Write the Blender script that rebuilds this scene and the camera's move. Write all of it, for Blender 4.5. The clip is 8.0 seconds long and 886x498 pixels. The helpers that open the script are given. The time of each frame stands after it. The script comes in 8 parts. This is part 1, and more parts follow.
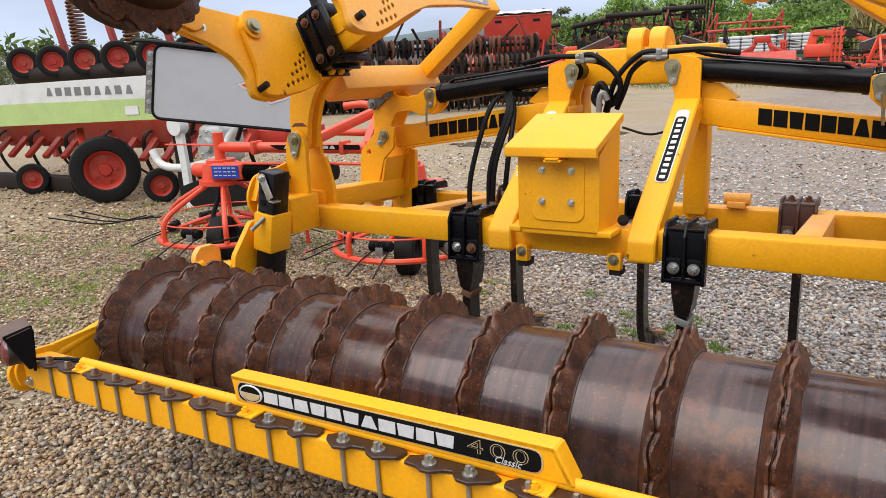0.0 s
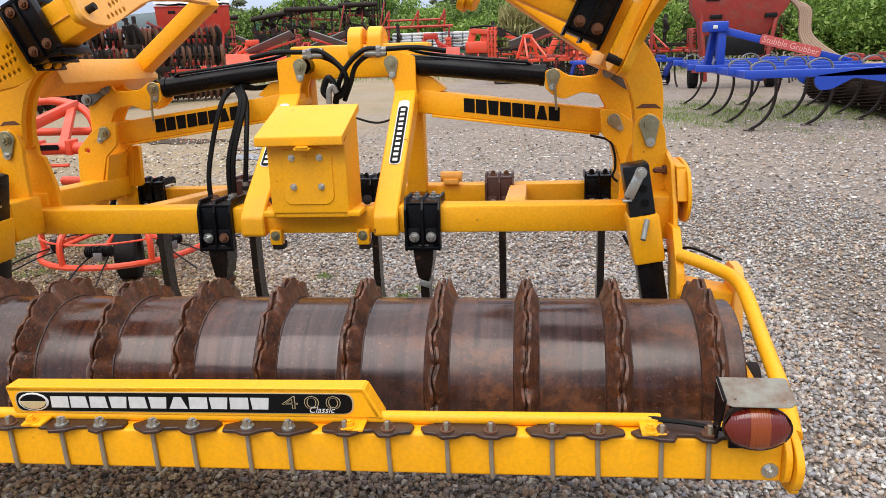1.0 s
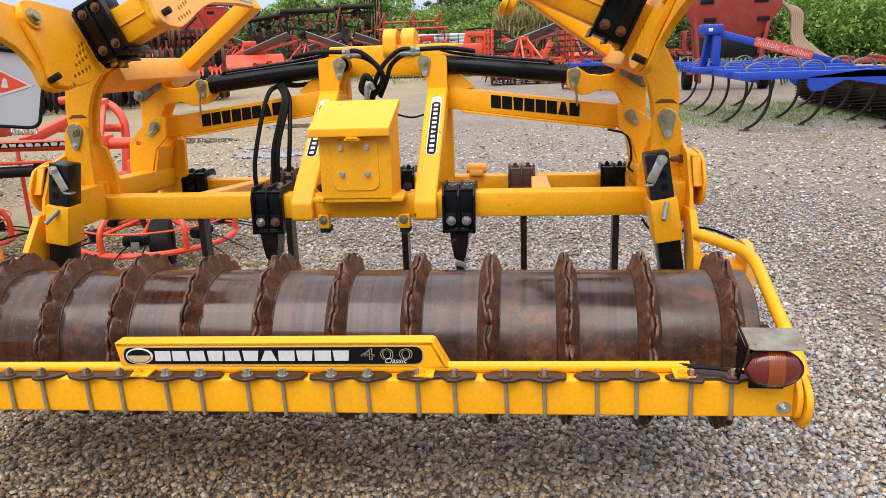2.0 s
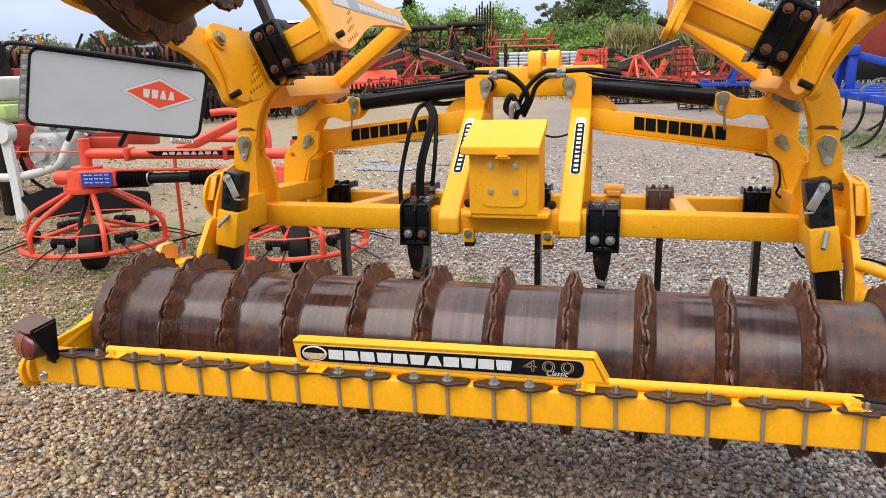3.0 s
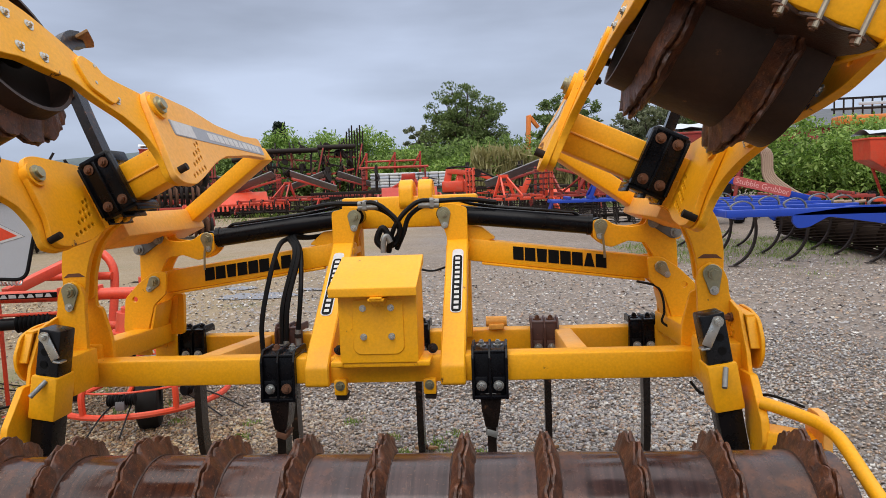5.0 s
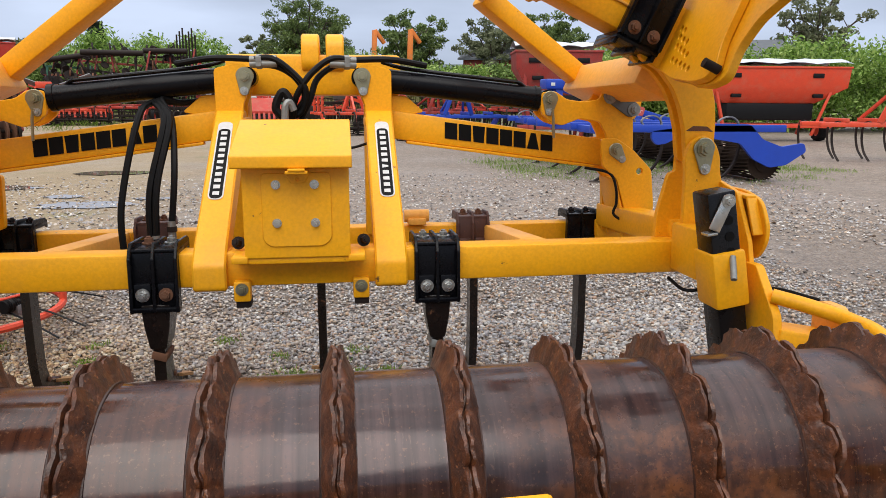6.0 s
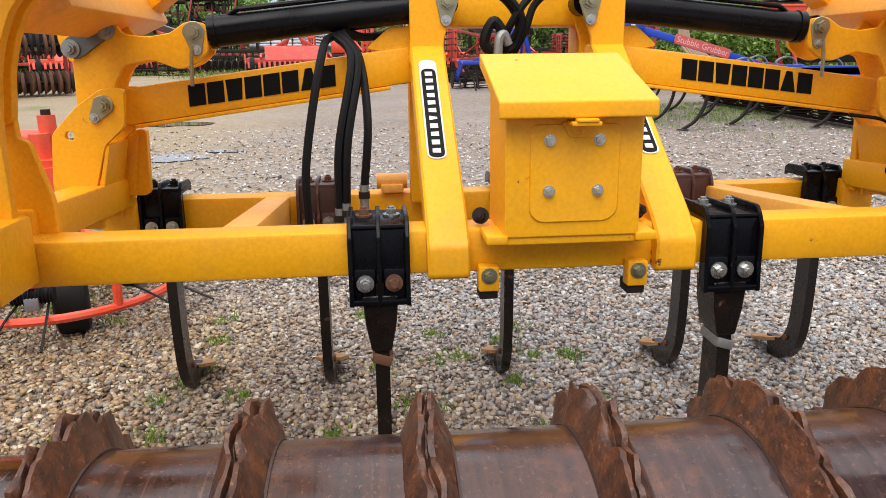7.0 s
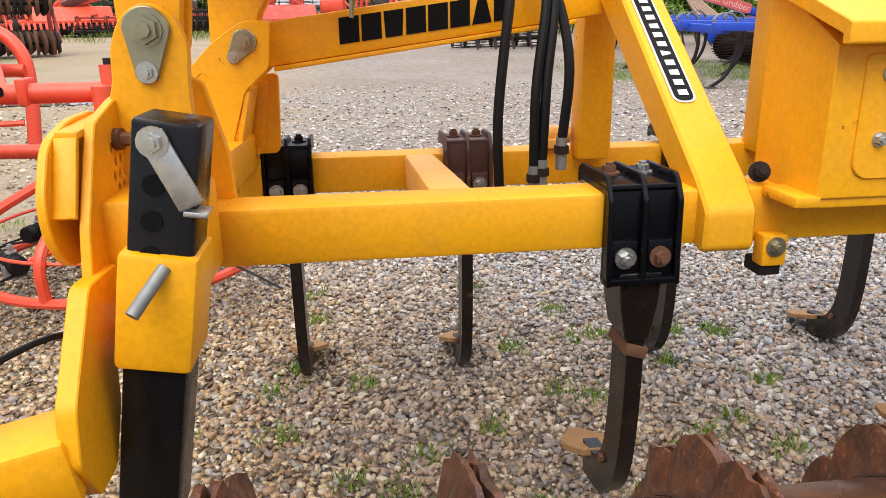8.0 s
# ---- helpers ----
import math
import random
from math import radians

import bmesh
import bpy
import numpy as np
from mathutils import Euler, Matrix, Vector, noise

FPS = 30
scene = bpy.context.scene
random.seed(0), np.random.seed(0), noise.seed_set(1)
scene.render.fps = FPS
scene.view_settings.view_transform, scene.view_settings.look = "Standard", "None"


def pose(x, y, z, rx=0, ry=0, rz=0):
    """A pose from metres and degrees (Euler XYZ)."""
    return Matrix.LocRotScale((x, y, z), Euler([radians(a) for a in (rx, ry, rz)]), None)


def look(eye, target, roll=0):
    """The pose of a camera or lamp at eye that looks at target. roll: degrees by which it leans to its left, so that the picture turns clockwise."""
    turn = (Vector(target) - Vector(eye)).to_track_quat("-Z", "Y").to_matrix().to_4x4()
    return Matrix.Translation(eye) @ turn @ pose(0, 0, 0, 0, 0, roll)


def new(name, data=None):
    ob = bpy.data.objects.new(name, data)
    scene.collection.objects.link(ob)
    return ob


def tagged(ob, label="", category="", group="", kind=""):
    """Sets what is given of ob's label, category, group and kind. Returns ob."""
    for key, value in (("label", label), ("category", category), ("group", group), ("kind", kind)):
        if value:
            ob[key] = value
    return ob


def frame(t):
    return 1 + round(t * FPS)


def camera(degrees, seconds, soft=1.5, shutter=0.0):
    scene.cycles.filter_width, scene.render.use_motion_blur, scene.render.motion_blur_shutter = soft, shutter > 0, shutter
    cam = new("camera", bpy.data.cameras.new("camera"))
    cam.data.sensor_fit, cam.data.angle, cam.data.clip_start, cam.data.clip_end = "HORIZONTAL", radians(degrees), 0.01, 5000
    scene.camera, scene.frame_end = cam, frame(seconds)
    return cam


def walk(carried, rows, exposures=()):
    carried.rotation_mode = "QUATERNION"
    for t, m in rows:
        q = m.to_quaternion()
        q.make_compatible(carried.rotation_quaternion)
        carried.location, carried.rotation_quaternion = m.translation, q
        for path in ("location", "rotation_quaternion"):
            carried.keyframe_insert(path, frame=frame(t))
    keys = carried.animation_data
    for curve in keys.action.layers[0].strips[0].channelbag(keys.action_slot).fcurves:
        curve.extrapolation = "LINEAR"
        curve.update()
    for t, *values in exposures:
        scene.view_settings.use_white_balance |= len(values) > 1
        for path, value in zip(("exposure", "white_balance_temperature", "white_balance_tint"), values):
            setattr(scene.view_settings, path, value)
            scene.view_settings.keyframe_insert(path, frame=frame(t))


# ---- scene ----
cam = camera(63.0, 8.0, soft=0.45)
PATH = [
    (0, (0.973, -2.518, 1.516), (-0.026, -0.860, 1.014), -2.75),
    (0.5, (0.869, -2.669, 1.528), (0.247, -0.844, 0.996), -3.21),
    (1, (0.850, -2.830, 1.536), (0.626, -0.921, 0.985), -1.96),
    (1.2, (0.843, -2.903, 1.520), (0.652, -0.989, 0.970), -1.64),
    (2.3, (0.615, -3.206, 1.546), (0.393, -1.295, 1.003), -2.06),
    (2.5, (0.568, -3.237, 1.551), (0.283, -1.331, 1.015), -1.70),
    (3, (0.505, -3.263, 1.564), (0.035, -1.384, 1.066), -1.21),
    (3.5, (0.475, -3.257, 1.585), (-0.009, -1.357, 1.190), -1.32),
    (4, (0.467, -3.223, 1.622), (-0.020, -1.302, 1.357), -1.52),
    (4.5, (0.453, -3.100, 1.621), (0.047, -1.153, 1.410), -2.37),
    (5, (0.460, -2.893, 1.618), (0.323, -0.907, 1.425), -2.01),
    (5.2, (0.421, -2.803, 1.601), (0.408, -0.813, 1.402), -1.65),
    (6.3, (-0.050, -2.060, 1.333), (0.274, -0.147, 0.847), 0.85),
    (6.5, (-0.160, -1.945, 1.339), (0.049, -0.022, 0.831), 0.49),
    (7, (-0.474, -1.652, 1.322), (-0.276, 0.262, 0.776), -0.31),
    (7.5, (-0.723, -1.421, 1.280), (-0.487, 0.370, 0.422), -1.56),
    (8, (-1.011, -1.245, 1.233), (-0.769, 0.634, 0.592), -0.48),
]
walk(cam, [(t, look(eye, target, roll)) for t, eye, target, roll in PATH], [(0.0, 0.42), (1.2, 0.48), (2.5, 0.54), (3.5, 0.42), (4.2, 0.2), (5.2, 0.06), (6.3, 0.36), (7.0, 0.56), (7.5, 0.68), (8.0, 0.72)])

# world: an overcast sky, brighter towards the zenith, with soft cloud banks
SUN_EL, SUN_ROT = radians(52), radians(200)
world = bpy.data.worlds.new("overcast_sky")
scene.world = world
world.use_nodes = True
wn, wl = world.node_tree.nodes, world.node_tree.links
wn.clear()
w_out, w_bg = wn.new("ShaderNodeOutputWorld"), wn.new("ShaderNodeBackground")
w_sky = wn.new("ShaderNodeTexSky")
w_sky.sky_type, w_sky.sun_disc = "NISHITA", False
w_sky.sun_elevation, w_sky.sun_rotation = SUN_EL, SUN_ROT
w_co = wn.new("ShaderNodeTexCoord")
w_sep = wn.new("ShaderNodeSeparateXYZ")
wl.new(w_co.outputs["Generated"], w_sep.inputs[0])
w_grad = wn.new("ShaderNodeValToRGB")
for i, (p, c) in enumerate(((0.0, (0.47, 0.55, 0.71, 1)), (0.06, (0.485, 0.56, 0.72, 1)), (0.35, (0.41, 0.465, 0.60, 1)), (0.7, (1.45, 1.45, 1.5, 1)), (1.0, (1.95, 1.92, 1.95, 1)))):
    e = w_grad.color_ramp.elements[i] if i < 2 else w_grad.color_ramp.elements.new(p)
    e.position, e.color = p, c
wl.new(w_sep.outputs["Z"], w_grad.inputs[0])
w_map = wn.new("ShaderNodeMapping")
w_map.inputs["Scale"].default_value = (1.2, 1.2, 5.0)
wl.new(w_co.outputs["Generated"], w_map.inputs[0])
w_noise = wn.new("ShaderNodeTexNoise")
w_noise.inputs["Scale"].default_value, w_noise.inputs["Detail"].default_value, w_noise.inputs["Roughness"].default_value = 1.6, 5.0, 0.5
wl.new(w_map.outputs[0], w_noise.inputs[0])
w_cl = wn.new("ShaderNodeMapRange")
w_cl.inputs[1].default_value, w_cl.inputs[2].default_value, w_cl.inputs[3].default_value, w_cl.inputs[4].default_value = 0.32, 0.68, 0.74, 1.26
wl.new(w_noise.outputs[0], w_cl.inputs[0])
w_mul = wn.new("ShaderNodeMix")
w_mul.data_type, w_mul.blend_type = "RGBA", "MULTIPLY"
w_mul.inputs[0].default_value = 1.0
wl.new(w_grad.outputs[0], w_mul.inputs[6])
wl.new(w_cl.outputs[0], w_mul.inputs[7])
w_dim = wn.new("ShaderNodeMix")
w_dim.data_type, w_dim.blend_type = "RGBA", "MULTIPLY"
w_dim.inputs[0].default_value, w_dim.inputs[7].default_value = 1.0, (0.06, 0.06, 0.06, 1)
wl.new(w_sky.outputs[0], w_dim.inputs[6])
w_add = wn.new("ShaderNodeMix")
w_add.data_type, w_add.blend_type = "RGBA", "MIX"
w_add.inputs[0].default_value = 0.92
wl.new(w_dim.outputs[2], w_add.inputs[6])
wl.new(w_mul.outputs[2], w_add.inputs[7])
wl.new(w_add.outputs[2], w_bg.inputs[0])
w_bg.inputs[1].default_value = 1.0
wl.new(w_bg.outputs[0], w_out.inputs[0])

sun = new("sun", bpy.data.lights.new("sun", "SUN"))
sun.data.energy, sun.data.angle, sun.data.color = 1.5, radians(50), (1.0, 0.96, 0.9)
sun.matrix_world = look((0, 0, 30), Vector((0, 0, 30)) - Vector((math.sin(SUN_ROT) * math.cos(SUN_EL), math.cos(SUN_ROT) * math.cos(SUN_EL), math.sin(SUN_EL))))

# ---- building helpers ----
def part(name, bm, material, parent=None, label="", smooth=40, normals=True):
    """One mesh object from a bmesh, under a thing or a part; a list of bmeshes becomes a part each."""
    if isinstance(bm, list):
        for b in bm:
            ob = part(name, b, material, parent, label, smooth, normals)
        return ob
    if normals:
        bmesh.ops.recalc_face_normals(bm, faces=bm.faces)
    me = bpy.data.meshes.new(name)
    bm.to_mesh(me)
    bm.free()
    if material:
        me.materials.append(material)
    me.polygons.foreach_set("use_smooth", [True] * len(me.polygons))
    me.set_sharp_from_angle(angle=radians(smooth))
    ob = new(name, me)
    if parent:
        ob.parent = parent
    if label:
        ob["label"] = label
    return ob


def thing(name, label, category, m=None, group="", kind=""):
    ob = new(name)
    ob.empty_display_size = 0.1
    if m is not None:
        ob.matrix_world = m
    return tagged(ob, label, category, group, kind)


def B():
    return bmesh.new()


def box(bm, lo, hi, bev=0.004, m=None, seg=2):
    """A bevelled box between two corners, turned by m."""
    lo, hi = Vector(lo), Vector(hi)
    c, s = (lo + hi) / 2, hi - lo
    r = bmesh.ops.create_cube(bm, size=1, matrix=Matrix.Translation(c) @ Matrix.Diagonal((abs(s.x), abs(s.y), abs(s.z), 1)))
    vs = r["verts"]
    if bev:
        es = list({e for v in vs for e in v.link_edges})
        r = bmesh.ops.bevel(bm, geom=es, offset=min(bev, 0.45 * min(abs(s.x), abs(s.y), abs(s.z))), segments=seg, affect="EDGES", profile=0.5)
        vs = list({v for f in r["faces"] for v in f.verts} | {v for v in vs if v.is_valid})
    if m is not None:
        bmesh.ops.transform(bm, matrix=m, verts=vs)
    return bm


def beam(bm, p0, p1, w, h, bev=0.006, up=(0, 0, 1)):
    """A square tube from p0 to p1, w across and h high."""
    p0, p1 = Vector(p0), Vector(p1)
    y = (p1 - p0)
    ln = y.length
    y.normalize()
    x = y.cross(Vector(up)).normalized()
    z = x.cross(y)
    m = Matrix((x, y, z)).transposed().to_4x4()
    m.translation = (p0 + p1) / 2
    return box(bm, (-w / 2, -ln / 2, -h / 2), (w / 2, ln / 2, h / 2), bev, m)


def rod(bm, p0, p1, r, r2=None, n=12):
    p0, p1 = Vector(p0), Vector(p1)
    d = p1 - p0
    m = Matrix.Translation((p0 + p1) / 2) @ d.to_track_quat("Z", "Y").to_matrix().to_4x4()
    bmesh.ops.create_cone(bm, cap_ends=True, segments=n, radius1=r, radius2=r if r2 is None else r2, depth=d.length, matrix=m)
    return bm


def smooth_path(pts, k=6):
    """A Catmull-Rom line through the points."""
    p = [Vector(q) for q in pts]
    p = [2 * p[0] - p[1]] + p + [2 * p[-1] - p[-2]]
    out = []
    for a, b, c, d in zip(p, p[1:], p[2:], p[3:]):
        for i in range(k):
            t = i / k
            out.append(0.5 * (2 * b + (c - a) * t + (2 * a - 5 * b + 4 * c - d) * t * t + (3 * b - a - 3 * c + d) * t ** 3))
    return out + [p[-2]]


def tube(bm, pts, r, n=8, closed=False, flat=None, taper=None):
    """A round (or flat: width, height) bar along a line of points."""
    pts = [Vector(p) for p in pts]
    rings, prev = [], None
    cnt = len(pts)
    for i, p in enumerate(pts):
        a, b = pts[(i - 1) % cnt if closed else max(i - 1, 0)], pts[(i + 1) % cnt if closed else min(i + 1, cnt - 1)]
        t = (b - a).normalized()
        if prev is None:
            u = t.cross(Vector((0, 0, 1)))
            if u.length < 0.1:
                u = t.cross(Vector((0, 1, 0)) if abs(t.y) < 0.9 else Vector((1, 0, 0)))
        else:
            u = prev - t * prev.dot(t)
        u.normalize()
        prev = u
        v = t.cross(u)
        k = taper(i / (cnt - 1)) if taper else 1
        if flat:
            w, h = flat[0] / 2 * k, flat[1] / 2 * k
            rings.append([bm.verts.new(p + u * sx * w + v * sy * h) for sx, sy in ((-1, -1), (1, -1), (1, 1), (-1, 1))])
        else:
            rings.append([bm.verts.new(p + (u * math.cos(6.28319 * j / n) + v * math.sin(6.28319 * j / n)) * r * k) for j in range(n)])
    m = len(rings[0])
    for i in range(cnt if closed else cnt - 1):
        a, b = rings[i], rings[(i + 1) % cnt]
        for j in range(m):
            bm.faces.new((a[j], a[(j + 1) % m], b[(j + 1) % m], b[j]))
    if not closed:
        bm.faces.new(rings[0]), bm.faces.new(rings[-1])
    return bm


def fillet(pts, r, k=4):
    """Rounds the corners of a flat outline."""
    out, n = [], len(pts)
    for i in range(n):
        p, a, b = Vector(pts[i]).to_2d(), Vector(pts[i - 1]).to_2d(), Vector(pts[(i + 1) % n]).to_2d()
        da, db = a - p, b - p
        q = min(r, da.length * 0.45, db.length * 0.45)
        s, e = p + da.normalized() * q, p + db.normalized() * q
        for j in range(k + 1):
            t = j / k
            out.append((1 - t) ** 2 * s + 2 * t * (1 - t) * p + t * t * e)
    return out


def plate(bm, outline, holes, thick, m, rnd=0.01, bev=0.002):
    """A plate with a rounded outline and real holes (x, y, r), lying in m's x-y plane."""
    cu = bpy.data.curves.new("outline", "CURVE")
    cu.dimensions, cu.fill_mode, cu.extrude, cu.bevel_depth, cu.bevel_resolution = "2D", "BOTH", max(thick / 2 - bev, 0.0005), bev, 0
    loops = [fillet(outline, rnd) if rnd else [Vector(p) for p in outline]]
    loops += [[Vector((x + r * math.cos(6.28319 * j / 12), y + r * math.sin(6.28319 * j / 12))) for j in range(12)] for x, y, r in holes]
    for lp in loops:
        s = cu.splines.new("POLY")
        s.points.add(len(lp) - 1)
        s.points.foreach_set("co", [c for p in lp for c in (p.x, p.y, 0, 1)])
        s.use_cyclic_u = True
    ob = bpy.data.objects.new("outline", cu)
    me = ob.to_mesh()
    me.transform(m)
    bm.from_mesh(me)
    ob.to_mesh_clear()
    bpy.data.objects.remove(ob)
    bpy.data.curves.remove(cu)
    return bm


def yz(x):
    """The plane across x: outline points are (y, z)."""
    return Matrix(((0, 0, 1, x), (1, 0, 0, 0), (0, 1, 0, 0), (0, 0, 0, 1)))


def xz(y, sx=1):
    """The plane across y: outline points are (x, z), x mirrored by sx."""
    return Matrix(((sx, 0, 0, 0), (0, 0, 1, y), (0, 1, 0, 0), (0, 0, 0, 1)))


def xy(z):
    return Matrix.Translation((0, 0, z))


def hexbolt(bm, p, axis, r=0.015, h=0.012, washer=1.5):
    p, a = Vector(p), Vector(axis).normalized()
    rod(bm, p, p + a * h * 0.25, r * washer, n=14)
    rod(bm, p + a * h * 0.25, p + a * h, r, r * 0.93, n=6)
    rod(bm, p + a * h, p + a * (h + r * 0.4), r * 0.55, n=8)
    return bm


def lettering(word, size, m, material, name, parent=None, depth=0.0006, align="CENTER", shear=0.0, label="", swell=0.0):
    """Writing in the built-in font as a thin mesh in m's x-y plane."""
    cu = bpy.data.curves.new(name, "FONT")
    cu.body, cu.size, cu.extrude, cu.align_x, cu.align_y, cu.shear, cu.resolution_u, cu.offset = word, size, depth, align, "CENTER", shear, 3, swell
    ob = bpy.data.objects.new(name, cu)
    me = ob.to_mesh()
    me.transform(m)
    bm = B()
    bm.from_mesh(me)
    ob.to_mesh_clear()
    bpy.data.objects.remove(ob)
    bpy.data.curves.remove(cu)
    return part(name, bm, material, parent, label)


def blocks(n, w, h, gap, m, slots=(), depth=0.001, lean=0.0, seed=1):
    """A row of n plain upright blocks in place of a trade mark's letters: w by h in all, in m's x-y plane."""
    rng = random.Random(seed)
    cw = (w - gap * (n - 1)) / n
    out = []
    for i in range(n):
        bm = B()
        x = -w / 2 + i * (cw + gap)
        k = rng.random()
        top, bot = ((0.30, 0.70), (0.0, 1.0)) if k < 0.3 else ((0.0, 1.0), (0.0, 1.0)) if k < 0.65 else ((0.0, 0.9), (0.0, 1.0)) if k < 0.85 else ((0.0, 1.0), (0.08, 0.92))
        vs = [bm.verts.new(m @ Vector((x + q * cw + lean * r * h, r * h, z))) for z in (0, depth) for q, r in ((bot[0], -0.5), (bot[1], -0.5), (top[1], 0.5), (top[0], 0.5))]
        for f in ((0, 1, 2, 3), (4, 5, 6, 7), (0, 1, 5, 4), (1, 2, 6, 5), (2, 3, 7, 6), (3, 0, 4, 7)):
            bm.faces.new([vs[j] for j in f])
        out.append(bm)
    return out


def wheel(name, parent, m, r, w, rim_mat, tyre_mat, hub=0.55, lugs=0):
    """A tyre on a pressed rim; m puts its axle along x."""
    bm = B()
    prof = [(hub * r, -w * 0.36), (hub * r * 1.08, -w * 0.46), (r * 0.8, -w * 0.5), (r * 0.95, -w * 0.42), (r, -w * 0.22), (r, w * 0.22), (r * 0.95, w * 0.42), (r * 0.8, w * 0.5), (hub * r * 1.08, w * 0.46), (hub * r, w * 0.36)]
    n = 32
    rings = [[bm.verts.new(m @ Vector((x, q * math.cos(6.28319 * i / n), q * math.sin(6.28319 * i / n)))) for q, x in prof] for i in range(n)]
    k = len(prof)
    for i in range(n):
        a, b = rings[i], rings[(i + 1) % n]
        for j in range(k):
            bm.faces.new((a[j], a[(j + 1) % k], b[(j + 1) % k], b[j]))
    for i in range(lugs):
        t = 6.28319 * i / lugs
        q = m @ Matrix.Rotation(t, 4, "X")
        for sx in (-1, 1):
            box(bm, (sx * w * 0.02 if sx > 0 else -w * 0.44, -r * 0.04, r * 0.98), (w * 0.44 if sx > 0 else -w * 0.02, r * 0.04, r * 1.05), 0, q @ Matrix.Rotation(sx * 0.5, 4, "Z"))
    ty = part("tyre", bm, tyre_mat, parent)
    bm = B()
    prof = [(0.0, w * 0.16), (hub * r * 0.3, w * 0.16), (hub * r * 0.36, w * 0.05), (hub * r * 0.8, w * 0.02), (hub * r * 0.92, w * 0.3), (hub * r * 1.02, w * 0.38), (hub * r * 1.02, -w * 0.38), (hub * r * 0.9, -w * 0.3), (hub * r * 0.3, -w * 0.1), (0.0, -w * 0.1)]
    rings = [[bm.verts.new(m @ Vector((x, max(q, 0.001) * math.cos(6.28319 * i / n), max(q, 0.001) * math.sin(6.28319 * i / n)))) for q, x in prof] for i in range(n)]
    for i in range(n):
        a, b = rings[i], rings[(i + 1) % n]
        for j in range(len(prof) - 1):
            bm.faces.new((a[j], a[j + 1], b[j + 1], b[j]))
    for i in range(5):
        t = 6.28319 * i / 5
        hexbolt(bm, m @ Vector((w * 0.05, hub * r * 0.55 * math.cos(t), hub * r * 0.55 * math.sin(t))), m.to_3x3() @ Vector((1, 0, 0)), r * 0.04, r * 0.04)
    part("rim", bm, rim_mat, ty)
    return ty

# ---- materials ----
def mat(name, base, second=None, rough=0.5, metal=0.0, scale=6.0, fine=60.0, mix=0.5, bump=0.15, wear=None, wear_at=0.68, wear_scale=22.0, vary=0.0, rough2=None, spec=0.5, stretch=None, bump_scale=None, dirt=None, dirt_amt=0.35, dirt_scale=3.0, coat=0.0):
    """A procedural surface: two colours mixed by coarse and fine noise, chips of a third, dust of a fourth, relief."""
    mt = bpy.data.materials.new(name)
    mt.use_nodes = True
    nt = mt.node_tree
    nd, ln = nt.nodes, nt.links
    bs = nd["Principled BSDF"]
    tc = nd.new("ShaderNodeTexCoord")
    src = tc.outputs["Object"]
    if stretch:
        mp = nd.new("ShaderNodeMapping")
        mp.inputs["Scale"].default_value = stretch
        ln.new(src, mp.inputs[0])
        src = mp.outputs[0]

    def tex(s, detail=5.0, r=0.6):
        t = nd.new("ShaderNodeTexNoise")
        t.inputs["Scale"].default_value, t.inputs["Detail"].default_value, t.inputs["Roughness"].default_value = s, detail, r
        ln.new(src, t.inputs[0])
        return t.outputs[0]

    def ramp(v, a, b):
        r = nd.new("ShaderNodeMapRange")
        r.inputs[1].default_value, r.inputs[2].default_value = a, b
        ln.new(v, r.inputs[0])
        return r.outputs[0]

    def blend(f, a, b, kind="MIX"):
        x = nd.new("ShaderNodeMix")
        x.data_type, x.blend_type = "RGBA", kind
        for slot, v in ((0, f), (6, a), (7, b)):
            if isinstance(v, bpy.types.NodeSocket):
                ln.new(v, x.inputs[slot])
            elif slot == 0:
                x.inputs[0].default_value = v
            else:
                x.inputs[slot].default_value = (*v, 1)
        return x.outputs[2]

    second = second or tuple(c * 0.7 for c in base)
    coarse, grain = tex(scale), tex(fine, 3.0)
    col = blend(ramp(coarse, 0.5 - 0.25 / max(mix, 0.01) * 0.5, 0.5 + 0.25 / max(mix, 0.01) * 0.5), base, second)
    col = blend(0.35, col, blend(ramp(grain, 0.35, 0.65), tuple(c * 0.8 for c in base), tuple(min(1, c * 1.15) for c in base)))
    rg = None
    if dirt:
        col = blend(nmul(nd, ln, ramp(tex(dirt_scale, 6.0, 0.65), 0.48, 0.75), dirt_amt), col, dirt)
    if wear:
        mask = ramp(tex(wear_scale, 6.0, 0.7), wear_at, wear_at + 0.03)
        col = blend(mask, col, wear)
        rg = mask
    if vary:
        oi = nd.new("ShaderNodeObjectInfo")
        hs = nd.new("ShaderNodeHueSaturation")
        mr = nd.new("ShaderNodeMapRange")
        mr.inputs[3].default_value, mr.inputs[4].default_value = 1 - vary, 1 + vary
        ln.new(oi.outputs["Random"], mr.inputs[0])
        ln.new(mr.outputs[0], hs.inputs["Value"])
        ln.new(col, hs.inputs["Color"])
        col = hs.outputs[0]
    ln.new(col, bs.inputs["Base Color"])
    bs.inputs["Metallic"].default_value = metal
    bs.inputs["Specular IOR Level"].default_value = spec
    bs.inputs["Coat Weight"].default_value = coat
    bs.inputs["Coat Roughness"].default_value = 0.15
    rm = nd.new("ShaderNodeMapRange")
    rm.inputs[1].default_value, rm.inputs[2].default_value = 0.3, 0.7
    rm.inputs[3].default_value, rm.inputs[4].default_value = rough, rough2 if rough2 is not None else min(1, rough + 0.15)
    ln.new(coarse, rm.inputs[0])
    ln.new(rm.outputs[0], bs.inputs["Roughness"])
